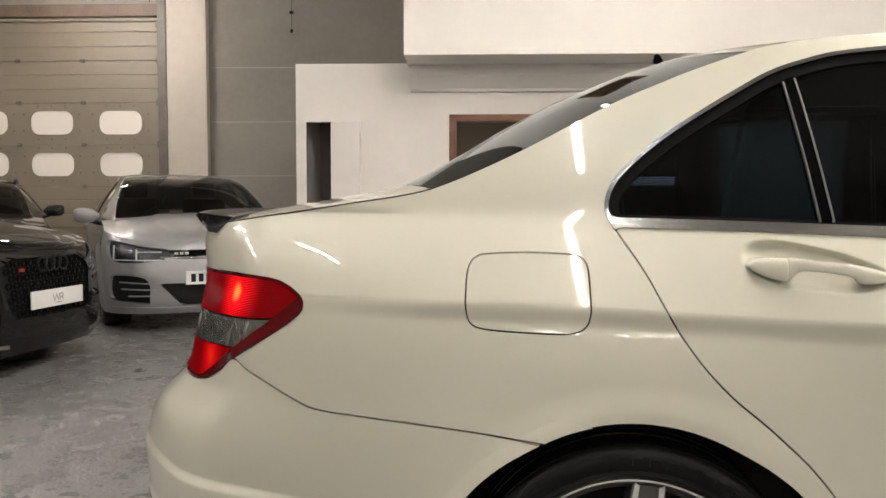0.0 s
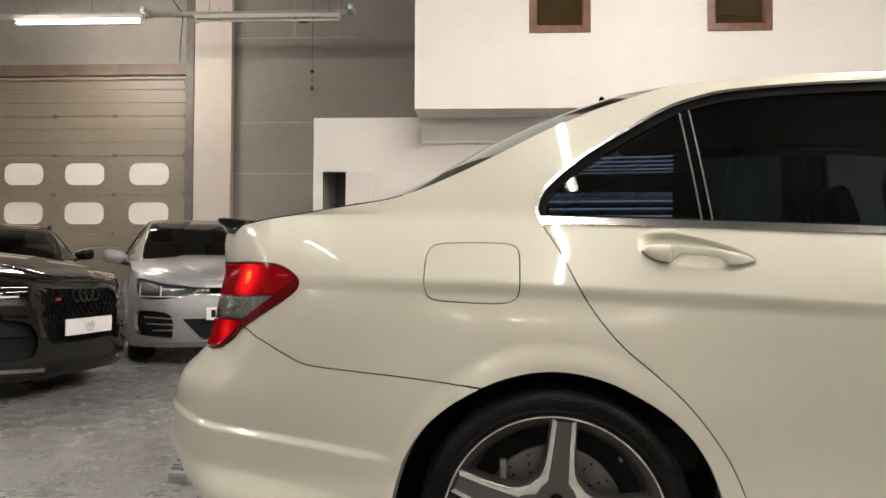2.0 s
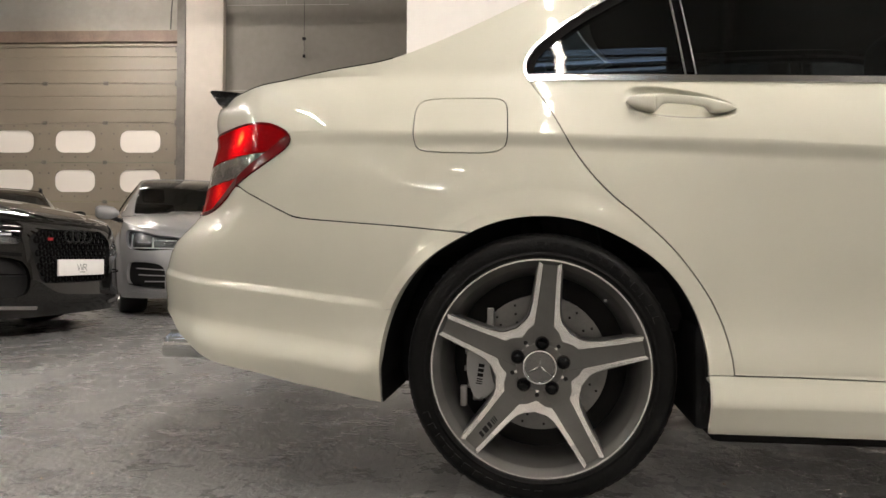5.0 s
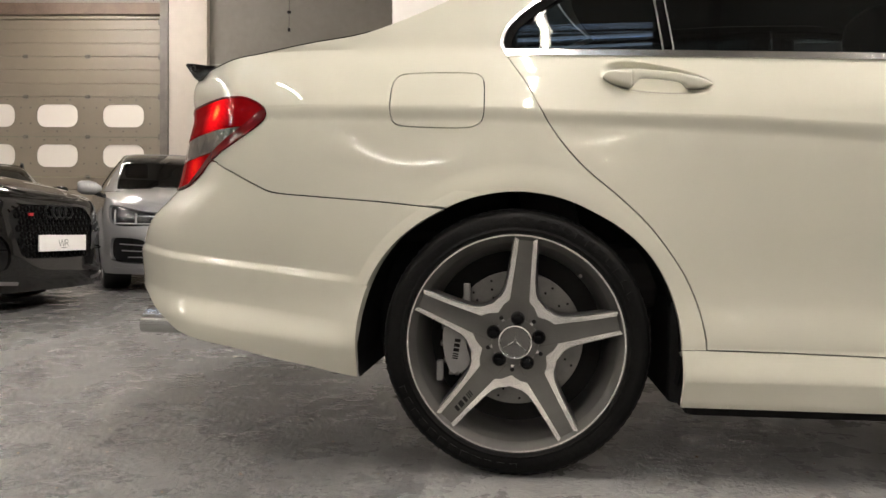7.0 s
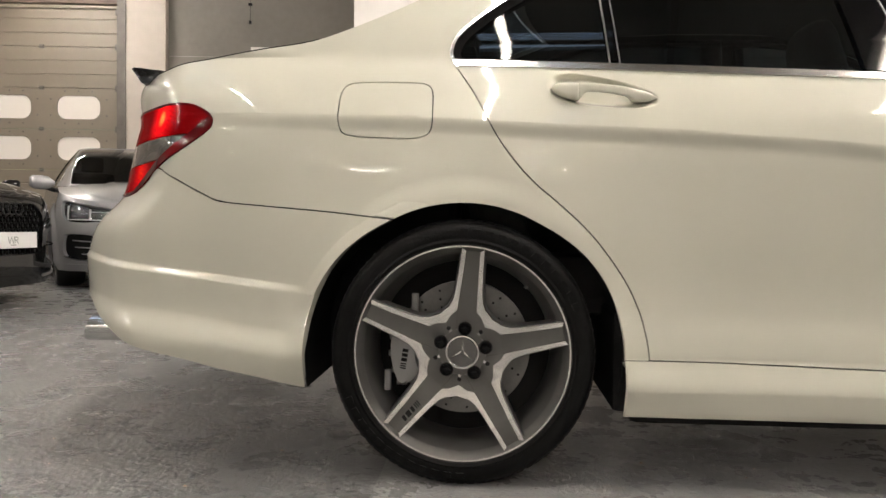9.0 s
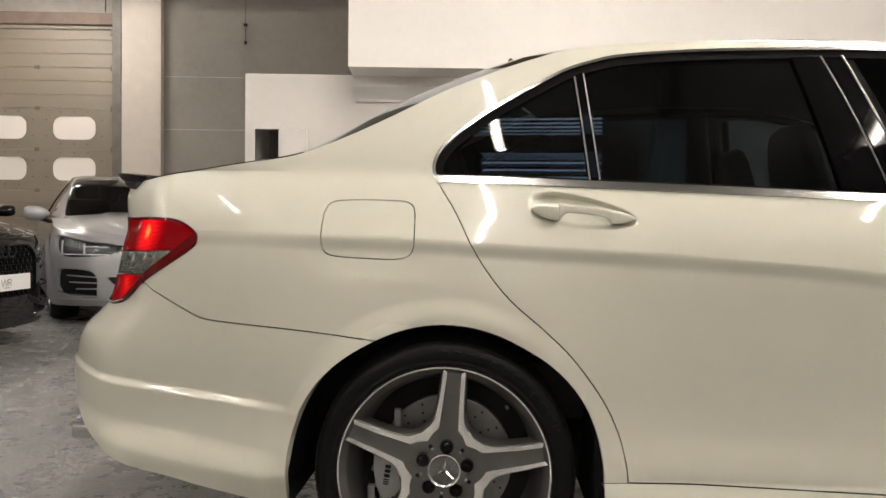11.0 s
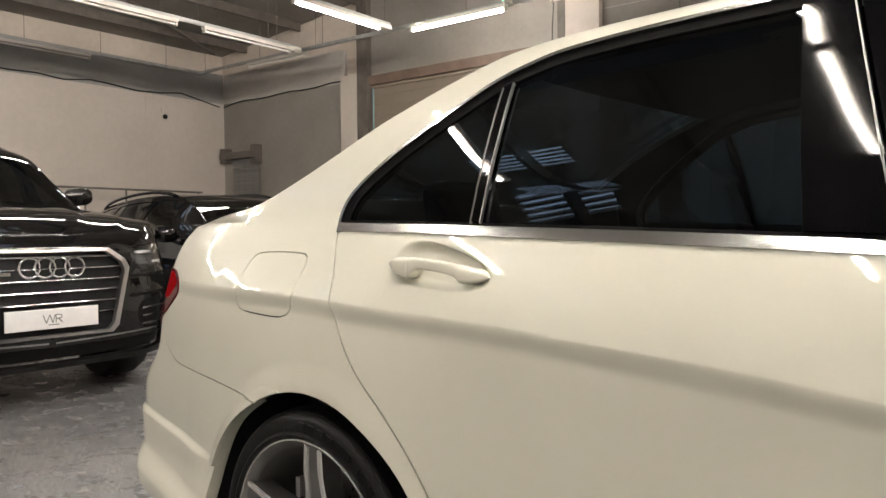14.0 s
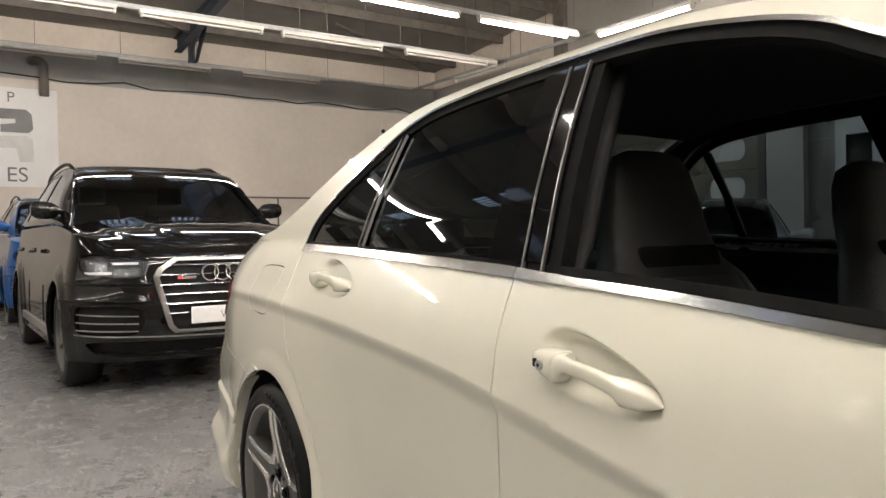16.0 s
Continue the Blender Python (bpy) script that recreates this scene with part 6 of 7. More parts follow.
def bg_car(name, m, s, label):
    """s: half width W, corner depth D, nose x by height, bonnet and belt heights by x, flank inset by height, cab stations, wheels, paint and fittings."""
    e = tagged(empty(name, m), label, "car")
    W, D, L = s["W"], s["D"], s["L"]
    nose, top, inset = curve(*s["nose"], 0.015), curve(*s["top"], 0.04), curve(*s["inset"], 0.02)
    th = np.linspace(0, math.pi / 2, 240)
    py, px = W * np.sin(th) ** (2 / s.get("a", 2.8)), -D * (1 - np.cos(th) ** (2 / s.get("b", 2.4)))
    ln = np.concatenate([[0], np.cumsum(np.hypot(np.diff(px), np.diff(py)))])
    P1 = ln[-1]

    def sk(p, z):
        p, z = np.asarray(p, float), np.asarray(z, float)
        x = np.where(p < P1, np.interp(p, ln, px), -D - (p - P1))
        y = np.where(p < P1, np.interp(p, ln, py), W)
        fade = ease((P1 + 0.25 - p) / (P1 * 0.9))
        x = x + nose(z) * fade
        y = y - inset(z) * ease(p / 0.8) - 0.16 * ease((-x - L + 0.7) / 0.7) ** 1.4
        for lz, out in s.get("ledges", ()):      # sharp folds across the bumper corner: out, then under
            d = z - lz - 0.02 * np.clip(p - 0.6, 0, 0.6)
            k = out * ease((p - 0.50) / 0.07) * ease((P1 + 0.1 - p) / 0.3) * np.where(d > 0, np.exp(-np.maximum(d, 0) / 0.05), ease((d + 0.02) / 0.02))
            x, y = x + 0.8 * k, y + 0.6 * k
        for wx in s["wheels"]:
            r = np.hypot(x - wx, np.maximum(z - s["r"], 0))
            y = y + 0.03 * ease((s["r"] + 0.16 - r) / 0.10) * ease((z - 0.15) / 0.1)
        return np.stack([x, -y, z], -1)          # built for the side y < 0, mirrored for the other

    PE = P1 + L - D - 0.05
    axis = (-L / 2, 0.0, 0.6)
    Vn, Fn = net(0.0, PE, s["zb"], 1.25, 0.035, 0.011 if "ledges" in s else 0.025)

    def xs(v):
        return sk(v[:, 0], v[:, 1])[:, 0]

    def arch(v):
        P = sk(v[:, 0], v[:, 1])
        out = np.full(len(v), 9.0)
        for wx in s["wheels"]:
            dz = P[:, 2] - s["r"]
            out = np.minimum(out, np.where(dz > 0, np.hypot(P[:, 0] - wx, dz), np.abs(P[:, 0] - wx)) - s["r"] - 0.035)
        return out

    def cap(v):
        return top(xs(v)) - v[:, 1]

    holes = [within(smooth_outline(o, 4) if sm else np.array(o, float)) for o, sm, *_ in s["openings"]]
    for mir in (False, True):
        V, F = chain(Vn, Fn, cap, arch, *[(lambda g: (lambda v: -g(v)))(g) for g in holes])
        piece(sk, "body_side", V, F, s["paint"], e, axis, mir, 0, 0.03)
        # black shell sunk inside, put in for the shade behind the openings
        V, F = chain(*net(0.0, PE, s["zb"] + 0.05, 1.25, 0.06, 0.05), lambda v: cap(v) - 0.05, lambda v: arch(v) - 0.02)
        piece(sk, "inner_shell", V, F, M_DARK, e, axis, mir, -0.05, 0)
        for (o, sm, nm, material, sink, lab), g in zip(s["openings"], holes):
            o = np.array(o, float)
            V, F = chain(*net(o[:, 0].min() - 0.02 if o[:, 0].min() > 0.02 else 0.0, o[:, 0].max() + 0.02, o[:, 1].min() - 0.02, o[:, 1].max() + 0.02, 0.02, 0.012), g)
            pc = piece(sk, nm, V, F, material, e, axis, mir, -sink, 0.02, lab)
            if nm == "headlamp":
                V, F = chain(*net(o[:, 0].min(), o[:, 0].max(), o[:, 1].min(), o[:, 1].max(), 0.02, 0.012), lambda v: g(v) - 0.002)
                piece(sk, "lens", V, F, M_LENS, pc, axis, mir, -0.004, 0)
                for k in s.get("leds", ()):
                    V, F = chain(*net(k[0], k[1], k[2], k[3], 0.015, 0.008), g)
                    piece(sk, "reflector", V, F, M_LENS_CUP if len(k) < 5 else M_WHITE, pc, axis, mir, -0.018, 0.01)
        for (p0, p1, z0, z1, nm, material, off, lab) in s.get("strips", ()):   # bars along the skin, from (p0, z0) to (p1, z1)
            n_ = 18
            pp, zz, hh = np.linspace(p0, p1, n_), np.linspace(z0, z1, n_), 0.0055 if not lab else 0.010
            V = np.concatenate([np.stack([pp, zz - hh], 1), np.stack([pp, zz + hh], 1)])
            F = np.array([t for k in range(n_ - 1) for t in ((k, k + 1, k + n_ + 1), (k, k + n_ + 1, k + n_))])
            piece(sk, nm, V, F, material, e, axis, mir, off, 0.012, "")
    # bonnet, to the middle from both edges
    def edge(pp):
        z = np.full(len(pp), 0.9)
        for _ in range(40):
            z = top(sk(pp, z)[:, 0])
        return sk(pp, z)

    xb = s["cab"][0][0]
    pp = np.linspace(0.02, P1 + (-xb - D) + 0.15, 44)
    E = edge(pp)
    verts, ac = [], 40
    for k in range(len(pp)):
        for j in range(2 * ac + 1):
            t = j / ac - 1
            h = 1 - abs(t) ** 2.2
            bulge = s["crown"] * h * ease((pp[k] - 0.0) / 0.9)
            for c in s.get("creases", ()):       # folds that run back from the grille
                bulge = bulge + 0.013 * ease(np.array((c + 0.04 - abs(t)) / 0.08)) * ease(np.array(pp[k] / 0.5)) * (0.55 + 0.45 * ease(np.array((pp[k] - 0.2) / 1.2)))
            verts.append((E[k, 0], -E[k, 1] * t, E[k, 2] + bulge))
    n_ = 2 * ac + 1
    faces = [(k * n_ + j, k * n_ + j + 1, (k + 1) * n_ + j + 1, (k + 1) * n_ + j) for k in range(len(pp) - 1) for j in range(n_ - 1)]
    mesh_ob("bonnet", verts, faces, s["paint"], True, e)
    # cab
    st = np.array(s["cab"], float)               # x, belt half width, belt z, roof half width, roof z
    cx = st[::-1, 0]
    fb, fz, fr, ft = (curve(cx, st[::-1, i], 0.03) for i in (1, 2, 3, 4))

    def cb(x, q):
        x, q = np.asarray(x, float), np.asarray(q, float)
        b, zb_, r, t = fb(x), fz(x), fr(x), ft(x)
        a = np.clip(q / 0.6, 0, 1)
        y1, z1 = b + (r - b) * a ** 1.25, zb_ + (t - 0.05 * np.clip((t - zb_) / 0.3, 0, 1) - zb_) * a
        c = np.clip((q - 0.6) / 0.4, 0, 1)
        y, z = y1 * np.cos(c * math.pi / 2) ** 0.9, z1 + (t - z1) * np.sin(c * math.pi / 2) ** 0.8
        return np.stack([x, -y, z], -1)

    x0, x1 = cx[0], cx[-1]
    xw = s["screen"]                             # where the windscreen meets the roof
    side = within(smooth_outline(s["side_window"], 5))
    Vc, Fc = net(x0, x1, 0.0, 1.0, 0.05, 0.04)
    caxis = (-L / 2, 0.0, 1.0)
    g_ws = lambda v: np.minimum(np.minimum(v[:, 0] - xw, v[:, 1] - 0.63), x1 - 0.03 - v[:, 0])
    for mir in (False, True):
        V, F = chain(Vc, Fc, lambda v: -g_ws(v), lambda v: -side(v))
        piece(cb, "cab_shell", V, F, s["paint"], e, caxis, mir, 0, 0.03)
        V, F = chain(*net(x0, x1, 0.0, 0.62, 0.03, 0.02), side)
        piece(cb, "side_window", V, F, M_WS, e, caxis, mir, -0.006, 0, "dark side windows")
        for px_ in s["posts"]:
            V, F = chain(*net(px_ - 0.05, px_ + 0.05, 0.0, 0.62, 0.01, 0.02), side)
            piece(cb, "door_post", V, F, M_GLOSS_BLACK, e, caxis, mir, 0.001, 0.01)
        V, F = chain(Vc, Fc, g_ws)
        piece(cb, "windscreen", V, F, M_WS, e, caxis, mir, -0.004, 0)
        if s.get("rails"):
            pts = [tuple(cb(np.array([x]), np.array([0.66]))[0] + np.array([0, 0, 0.045 * math.sin(math.pi * k / 15) ** 0.4])) for k, x in enumerate(np.linspace(xw - 0.15, x0 + 0.5, 16))]
            path_tube("roof_rail", [(x, -y if mir else y, z) for x, y, z in pts], 0.017, s["rails"], e)
    # dim cabin with two seats and the top of a dashboard
    zbelt = float(fz(np.array([xw]))[()] if np.ndim(fz(np.array([xw]))) == 0 else fz(np.array([xw]))[0])
    box("cabin_floor", (x0 + 0.3, -W + 0.2, 0.35), (xb - 0.1, W - 0.2, zbelt - 0.18), M_CABIN, e, 0.04)
    box("dashboard", (xb - 0.75, -W + 0.22, zbelt - 0.2), (xb - 0.2, W - 0.22, zbelt + 0.0), M_CABIN, e, 0.05)
    for y in (-0.38, 0.38):
        bm = bmesh.new()
        add_box(bm, (-0.07, y - 0.25, 0), (0.06, y + 0.25, 0.42), 0.06, pose(xw - 0.75, 0, zbelt - 0.2, 0, -14, 0))
        add_box(bm, (-0.05, y - 0.13, 0.44), (0.05, y + 0.13, 0.62), 0.04, pose(xw - 0.75, 0, zbelt - 0.2, 0, -14, 0))
        part("seat", bm, M_LEATHER, e)
    # door mirrors
    mx, my, mz = s["mirror"]
    for sg in (-1, 1):
        verts, faces, k = [], [], 12
        for t, sc in ((0, 0.25), (0.25, 0.85), (0.55, 1.0), (0.85, 0.92), (1.0, 0.6)):
            for j in range(k):
                a = 2 * math.pi * j / k
                ca, sa = math.cos(a), math.sin(a)
                verts.append((mx + 0.07 * sc * math.copysign(abs(ca) ** 0.7, ca), sg * (my - 0.11 + 0.23 * t), mz + 0.075 * sc * math.copysign(abs(sa) ** 0.7, sa) + 0.01 * t))
        faces = [(i * k + j, i * k + (j + 1) % k, (i + 1) * k + (j + 1) % k, (i + 1) * k + j) for i in range(4) for j in range(k)] + [tuple(range(k)), tuple(4 * k + j for j in range(k))]
        mo = mesh_ob("door_mirror", verts, faces, s.get("mirror_paint", s["paint"]), True, e)
        tube("mirror_foot", (mx, sg * (my - 0.16), mz - 0.09), (mx, sg * (my - 0.02), mz - 0.04), 0.022, M_BLACK, mo)
    for wx in s["wheels"]:
        for sg in (-1, 1):
            plain_wheel(e, wx, sg * (W - 0.03), s["r"], s["rim"])
    return e, sk


def plate(parent, x, z, tilt=0.0, marks=True, y=0.0):
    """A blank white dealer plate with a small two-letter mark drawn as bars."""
    p = box("number_plate", (x, y - 0.2625, z - 0.058), (x + 0.012, y + 0.2625, z + 0.058), M_PLATE, parent, 0.004, label="white dealer plate with a grey mark")
    bm = bmesh.new()
    if marks:
        d = x + 0.0135
        for a0, b0, a1, b1 in ((-0.060, 0.024, -0.042, -0.024), (-0.042, -0.024, -0.022, 0.024), (-0.022, 0.024, -0.006, -0.024), (-0.006, -0.024, 0.008, 0.024), (0.012, 0.024, 0.012, -0.024), (0.012, 0.024, 0.045, 0.02),
                               (0.045, 0.02, 0.045, 0.002), (0.045, 0.002, 0.012, 0.0), (0.025, 0.0, 0.05, -0.024), (-0.03, -0.034, 0.03, -0.034)):
            v = Vector((a1 - a0, b1 - b0))
            n_ = Vector((-v.y, v.x)).normalized() * 0.0032
            vs = [bm.verts.new((d, y + a, z + b)) for a, b in ((a0 + n_.x, b0 + n_.y), (a1 + n_.x, b1 + n_.y), (a1 - n_.x, b1 - n_.y), (a0 - n_.x, b0 - n_.y))]
            bm.faces.new(vs)
        part("plate_mark", bm, M_PLATE_INK, p)
    return p


def rings(parent, x, z, r, material, n=4, t=0.007):
    """Four linked rings as a plain emblem."""
    for k in range(n):
        cy = (k - (n - 1) / 2) * r * 1.5
        pts = [(x + 0.004 * (k % 2), cy + r * math.cos(a), z + r * math.sin(a)) for a in np.linspace(0, 2 * math.pi, 33)]
        path_tube("emblem_ring", pts, t, material, parent, 8)


INSET = ([0.15, 0.3, 0.5, 0.7, 0.85, 1.0, 1.2], [0.05, 0.015, 0.0, 0.005, 0.02, 0.05, 0.08])
# dark grey SUV
suv_grille = [(0.0, 0.945), (0.38, 0.945), (0.485, 0.875), (0.51, 0.82), (0.41, 0.47), (0.37, 0.43), (0.0, 0.422)]
suv_spec = dict(W=0.985, D=0.62, L=5.05, a=3.0, b=2.2, r=0.375, zb=0.24, wheels=(-0.93, -3.93), paint=M_SUV, rim=M_RIM_GREY, crown=0.055, creases=(0.45, 0.78),
                nose=([0.2, 0.35, 0.5, 0.75, 0.92, 1.0, 1.1, 1.2], [-0.10, -0.02, 0.0, -0.005, -0.02, -0.06, -0.20, -0.45]),
                top=([-5.05, -4.6, -3.5, -1.9, -1.45, -0.9, -0.45, -0.15, 0.05], [1.19, 1.22, 1.22, 1.21, 1.20, 1.16, 1.105, 1.035, 0.985]), inset=INSET,
                openings=[(suv_grille, False, "grille", M_BLACK, 0.035, "black grille behind bright slats"),
                          ([(0.545, 0.925), (0.60, 0.95), (0.80, 0.965), (0.98, 0.975), (1.07, 0.96), (1.07, 0.90), (1.0, 0.85), (0.80, 0.825), (0.62, 0.815), (0.555, 0.85)], True, "headlamp", M_LAMP_IN, 0.03, "clear headlamp"),
                          ([(0.60, 0.60), (0.98, 0.625), (1.08, 0.60), (1.08, 0.47), (1.0, 0.435), (0.62, 0.435)], True, "side_intake", M_BLACK, 0.04, "black side air intake"),
                          ([(0.0, 0.375), (0.86, 0.385), (1.0, 0.37), (0.92, 0.30), (0.70, 0.275), (0.0, 0.27)], False, "lower_intake", M_BLACK, 0.05, "black lower air intake")],
                leds=[(0.60, 0.78, 0.835, 0.88), (0.62, 0.80, 0.91, 0.925, 1), (0.84, 0.93, 0.87, 0.925), (0.80, 1.02, 0.845, 0.86, 1)],
                strips=[(0.60, 1.07, 0.455, 0.462, "intake_bar", M_CHROME, 0.006, ""), (0.60, 1.07, 0.505, 0.515, "intake_bar", M_CHROME, 0.006, ""), (0.60, 1.06, 0.555, 0.57, "intake_bar", M_CHROME, 0.006, ""),
                        (0.02, 1.1, 0.40, 0.43, "lower_bar", M_CHROME, 0.006, "")],
                ledges=((0.775, 0.016), (0.655, 0.022)),
                cab=[(-1.25, 0.84, 1.18, 0.82, 1.20), (-1.5, 0.87, 1.21, 0.79, 1.37), (-1.95, 0.90, 1.23, 0.71, 1.69), (-2.25, 0.91, 1.23, 0.67, 1.775), (-2.9, 0.92, 1.24, 0.67, 1.82), (-3.9, 0.91, 1.25, 0.655, 1.80), (-4.6, 0.88, 1.27, 0.62, 1.70), (-4.95, 0.84, 1.24, 0.60, 1.40)],
                screen=-2.2, side_window=[(-1.72, 0.12), (-1.95, 0.33), (-2.3, 0.50), (-3.0, 0.54), (-4.2, 0.52), (-4.6, 0.42), (-4.72, 0.12), (-3.2, 0.06)], posts=(-2.75, -3.85), rails=M_BLACK,
                mirror=(-1.66, 0.95, 1.33))
SUVM = pose(-3.22, 0.968, 0, 0, 0, -1)
suv, suv_sk = bg_car("suv_car", SUVM, suv_spec, "dark grey large SUV with a bright slatted grille")
bm = bmesh.new()   # bright frame of the grille
full = [(p, z) for p, z in suv_grille[1:-1]]
loop = [(-p, z) for p, z in full[::-1]] + full
ins = [(p * 0.925, 0.685 + (z - 0.685) * 0.925) for p, z in loop]


def on_nose(skin_fn, out):
    def f(p, z, d):
        v = skin_fn(abs(p), z)
        return (float(v[0]) + out + d, -math.copysign(float(v[1]), p) * (1 if p else 0), z)
    return f


add_ring(bm, loop, ins, on_nose(suv_sk, 0.0), -0.03, 0.012)
part("grille_frame", bm, M_GRILLE_BAR, suv, "satin silver grille frame")
for k in range(6):
    z = 0.895 - 0.066 * k
    hw = float(np.interp(z, [0.47, 0.82, 0.875, 0.945], [0.385, 0.485, 0.46, 0.36]))
    if z < 0.61:
        spans = ((-hw, -0.28), (0.28, hw))
    else:
        spans = ((-hw, hw),)
    for a, b in spans:
        bm = bmesh.new()
        n_ = 12
        rows = []
        for i in range(n_ + 1):
            p = a + (b - a) * i / n_
            v = suv_sk(abs(p), z)
            y = math.copysign(float(v[1]), 1) * (-1 if p > 0 else 1) if p else 0.0
            rows.append([bm.verts.new((float(v[0]) + dx, y, z + dz)) for dx, dz in ((-0.03, -0.005), (-0.003, -0.005), (0.004, -0.002), (0.003, 0.001), (-0.006, 0.0055), (-0.03, 0.0055))])
        for r0, r1 in zip(rows, rows[1:]):
            for j in range(6):
                bm.faces.new((r0[j], r0[(j + 1) % 6], r1[(j + 1) % 6], r1[j]))
        part("grille_slat", bm, M_TIP, suv)
rings(suv, 0.012, 0.838, 0.056, M_CHROME)
bm = bmesh.new()
add_box(bm, (0.0, -0.345, 0.80), (0.010, -0.315, 0.818))
bd = part("model_badge", bm, M_BADGE_RED, suv, "small red and silver badge bars")
bm = bmesh.new()
add_box(bm, (0.0, -0.312, 0.80), (0.010, -0.225, 0.818))
part("badge_bar", bm, M_CHROME, bd)
plate(suv, 0.006, 0.545)
for sg in (-1, 1):   # door handles, sill strip and door joints along the flanks
    for x in (-2.55, -3.62):
        hp = [(x, sg * 0.965, 1.005), (x + 0.02, sg * 0.998, 1.01), (x + 0.18, sg * 1.0, 1.015), (x + 0.20, sg * 0.97, 1.015)]
        path_tube("door_handle", hp, 0.016, M_CHROME, suv, 8)
    for x in (-1.78, -2.86, -3.80):
        path_tube("door_joint", [(x, sg * 0.984, 0.42), (x, sg * 0.9855, 0.60), (x - 0.01, sg * 0.98, 0.72)], 0.005, M_DARK, suv, 6)
    box("sill_strip", (-3.42, sg * 0.985 - 0.012, 0.33), (-1.42, sg * 0.985 + 0.012, 0.40), M_GRILLE_BAR, suv, 0.006, label="bright strip along the sill")

# black estate with a honeycomb grille
est_grille = [(0.0, 0.745), (0.33, 0.745), (0.44, 0.69), (0.46, 0.65), (0.39, 0.40), (0.35, 0.37), (0.0, 0.365)]
est_spec = dict(W=0.955, D=0.66, L=4.95, a=2.9, b=2.2, r=0.36, zb=0.14, wheels=(-0.95, -3.87), paint=M_NIGHT, rim=M_NIGHT, crown=0.05, creases=(0.5, 0.8),
                nose=([0.1, 0.25, 0.4, 0.6, 0.74, 0.82, 0.92, 1.1], [-0.06, 0.0, 0.0, -0.02, -0.05, -0.11, -0.28, -0.6]),
                top=([-4.95, -4.5, -3.2, -1.9, -1.45, -0.9, -0.45, -0.15, 0.05], [0.98, 1.01, 1.0, 0.985, 0.975, 0.93, 0.865, 0.80, 0.765]), inset=([0.1, 0.3, 0.5, 0.65, 0.78, 0.9, 1.2], [0.04, 0.01, 0.0, 0.0, 0.015, 0.045, 0.12]),
                openings=[(est_grille, False, "grille", M_BLACK, 0.03, "black honeycomb grille"),
                          ([(0.50, 0.68), (0.58, 0.72), (0.80, 0.745), (1.0, 0.76), (1.08, 0.745), (1.05, 0.70), (0.85, 0.655), (0.60, 0.635), (0.52, 0.645)], True, "headlamp", M_LAMP_IN, 0.03, "narrow clear headlamp"),
                          ([(0.52, 0.52), (0.90, 0.55), (1.02, 0.50), (1.0, 0.36), (0.85, 0.30), (0.50, 0.30)], True, "side_intake", M_BLACK, 0.05, "black side air intake")],
                leds=[(0.58, 0.74, 0.65, 0.68), (0.56, 1.0, 0.70, 0.712, 1)],
                strips=[(0.42, 0.80, 0.205, 0.225, "lower_blade", M_GRILLE_BAR, 0.014, "wide"), (0.80, 1.04, 0.225, 0.315, "lower_blade", M_GRILLE_BAR, 0.014, "wide"), (0.52, 1.06, 0.565, 0.60, "bumper_edge", M_GLOSS_BLACK, 0.006, "wide"), (0.5, 1.0, 0.43, 0.445, "intake_bar", M_GLOSS_BLACK, 0.004, "")],
                cab=[(-1.30, 0.80, 0.965, 0.77, 0.985), (-1.6, 0.83, 0.99, 0.72, 1.15), (-2.1, 0.875, 1.0, 0.63, 1.38), (-2.4, 0.88, 1.0, 0.585, 1.435), (-3.0, 0.885, 1.01, 0.58, 1.465), (-3.9, 0.875, 1.02, 0.565, 1.43), (-4.5, 0.84, 1.04, 0.54, 1.34), (-4.85, 0.79, 1.02, 0.52, 1.10)],
                screen=-2.3, side_window=[(-1.85, 0.12), (-2.1, 0.34), (-2.45, 0.50), (-3.1, 0.54), (-4.1, 0.50), (-4.5, 0.38), (-4.6, 0.14), (-3.2, 0.06)], posts=(-2.85, -3.75), rails=M_NIGHT,
                mirror=(-1.80, 1.0, 1.02), mirror_paint=M_NIGHT)
ESTM = pose(-3.06, 3.62, 0, 0, 0, -6.8)
est, est_sk = bg_car("estate_car", ESTM, est_spec, "black low estate car with a blacked-out grille")
rings(est, -0.015, 0.70, 0.045, M_BLACK)
plate(est, 0.012, 0.475)
bm = bmesh.new()   # honeycomb
for i in range(-6, 7):
    for j in range(8):
        y, z = 0.062 * i + (0.031 if j % 2 else 0), 0.395 + 0.0455 * j
        if abs(y) < float(np.interp(z, [0.40, 0.65, 0.74], [0.37, 0.43, 0.32])):
            v = est_sk(abs(y), z)
            o = [(y + 0.026 * math.cos(radians(a)), z + 0.026 * math.sin(radians(a))) for a in range(0, 360, 60)]
            q = [(y + 0.021 * math.cos(radians(a)), z + 0.021 * math.sin(radians(a))) for a in range(0, 360, 60)]
            add_ring(bm, o, q, lambda a, b, d: (float(v[0]) + d, a, b), -0.022, -0.006)
ob = part("grille_mesh", bm, M_RUBBER, est, "gloss black honeycomb mesh")
ob["kind"] = "stuff"
bm = bmesh.new()
add_box(bm, (-0.012, -0.33, 0.665), (0.0, -0.29, 0.685))
part("model_badge", bm, M_BADGE_RED, est)

# second dark car behind the estate's nose
dark_spec = dict(est_spec)
dark_spec.update(paint=M_SUV, rails=M_BLACK, mirror_paint=M_NIGHT, mirror=(-1.80, 1.0, 1.05))
DARKM = pose(-5.40, 5.80, 0, 0, 0, -61)
bg_car("dark_car", DARKM, dark_spec, "dark grey car parked close behind a black estate")

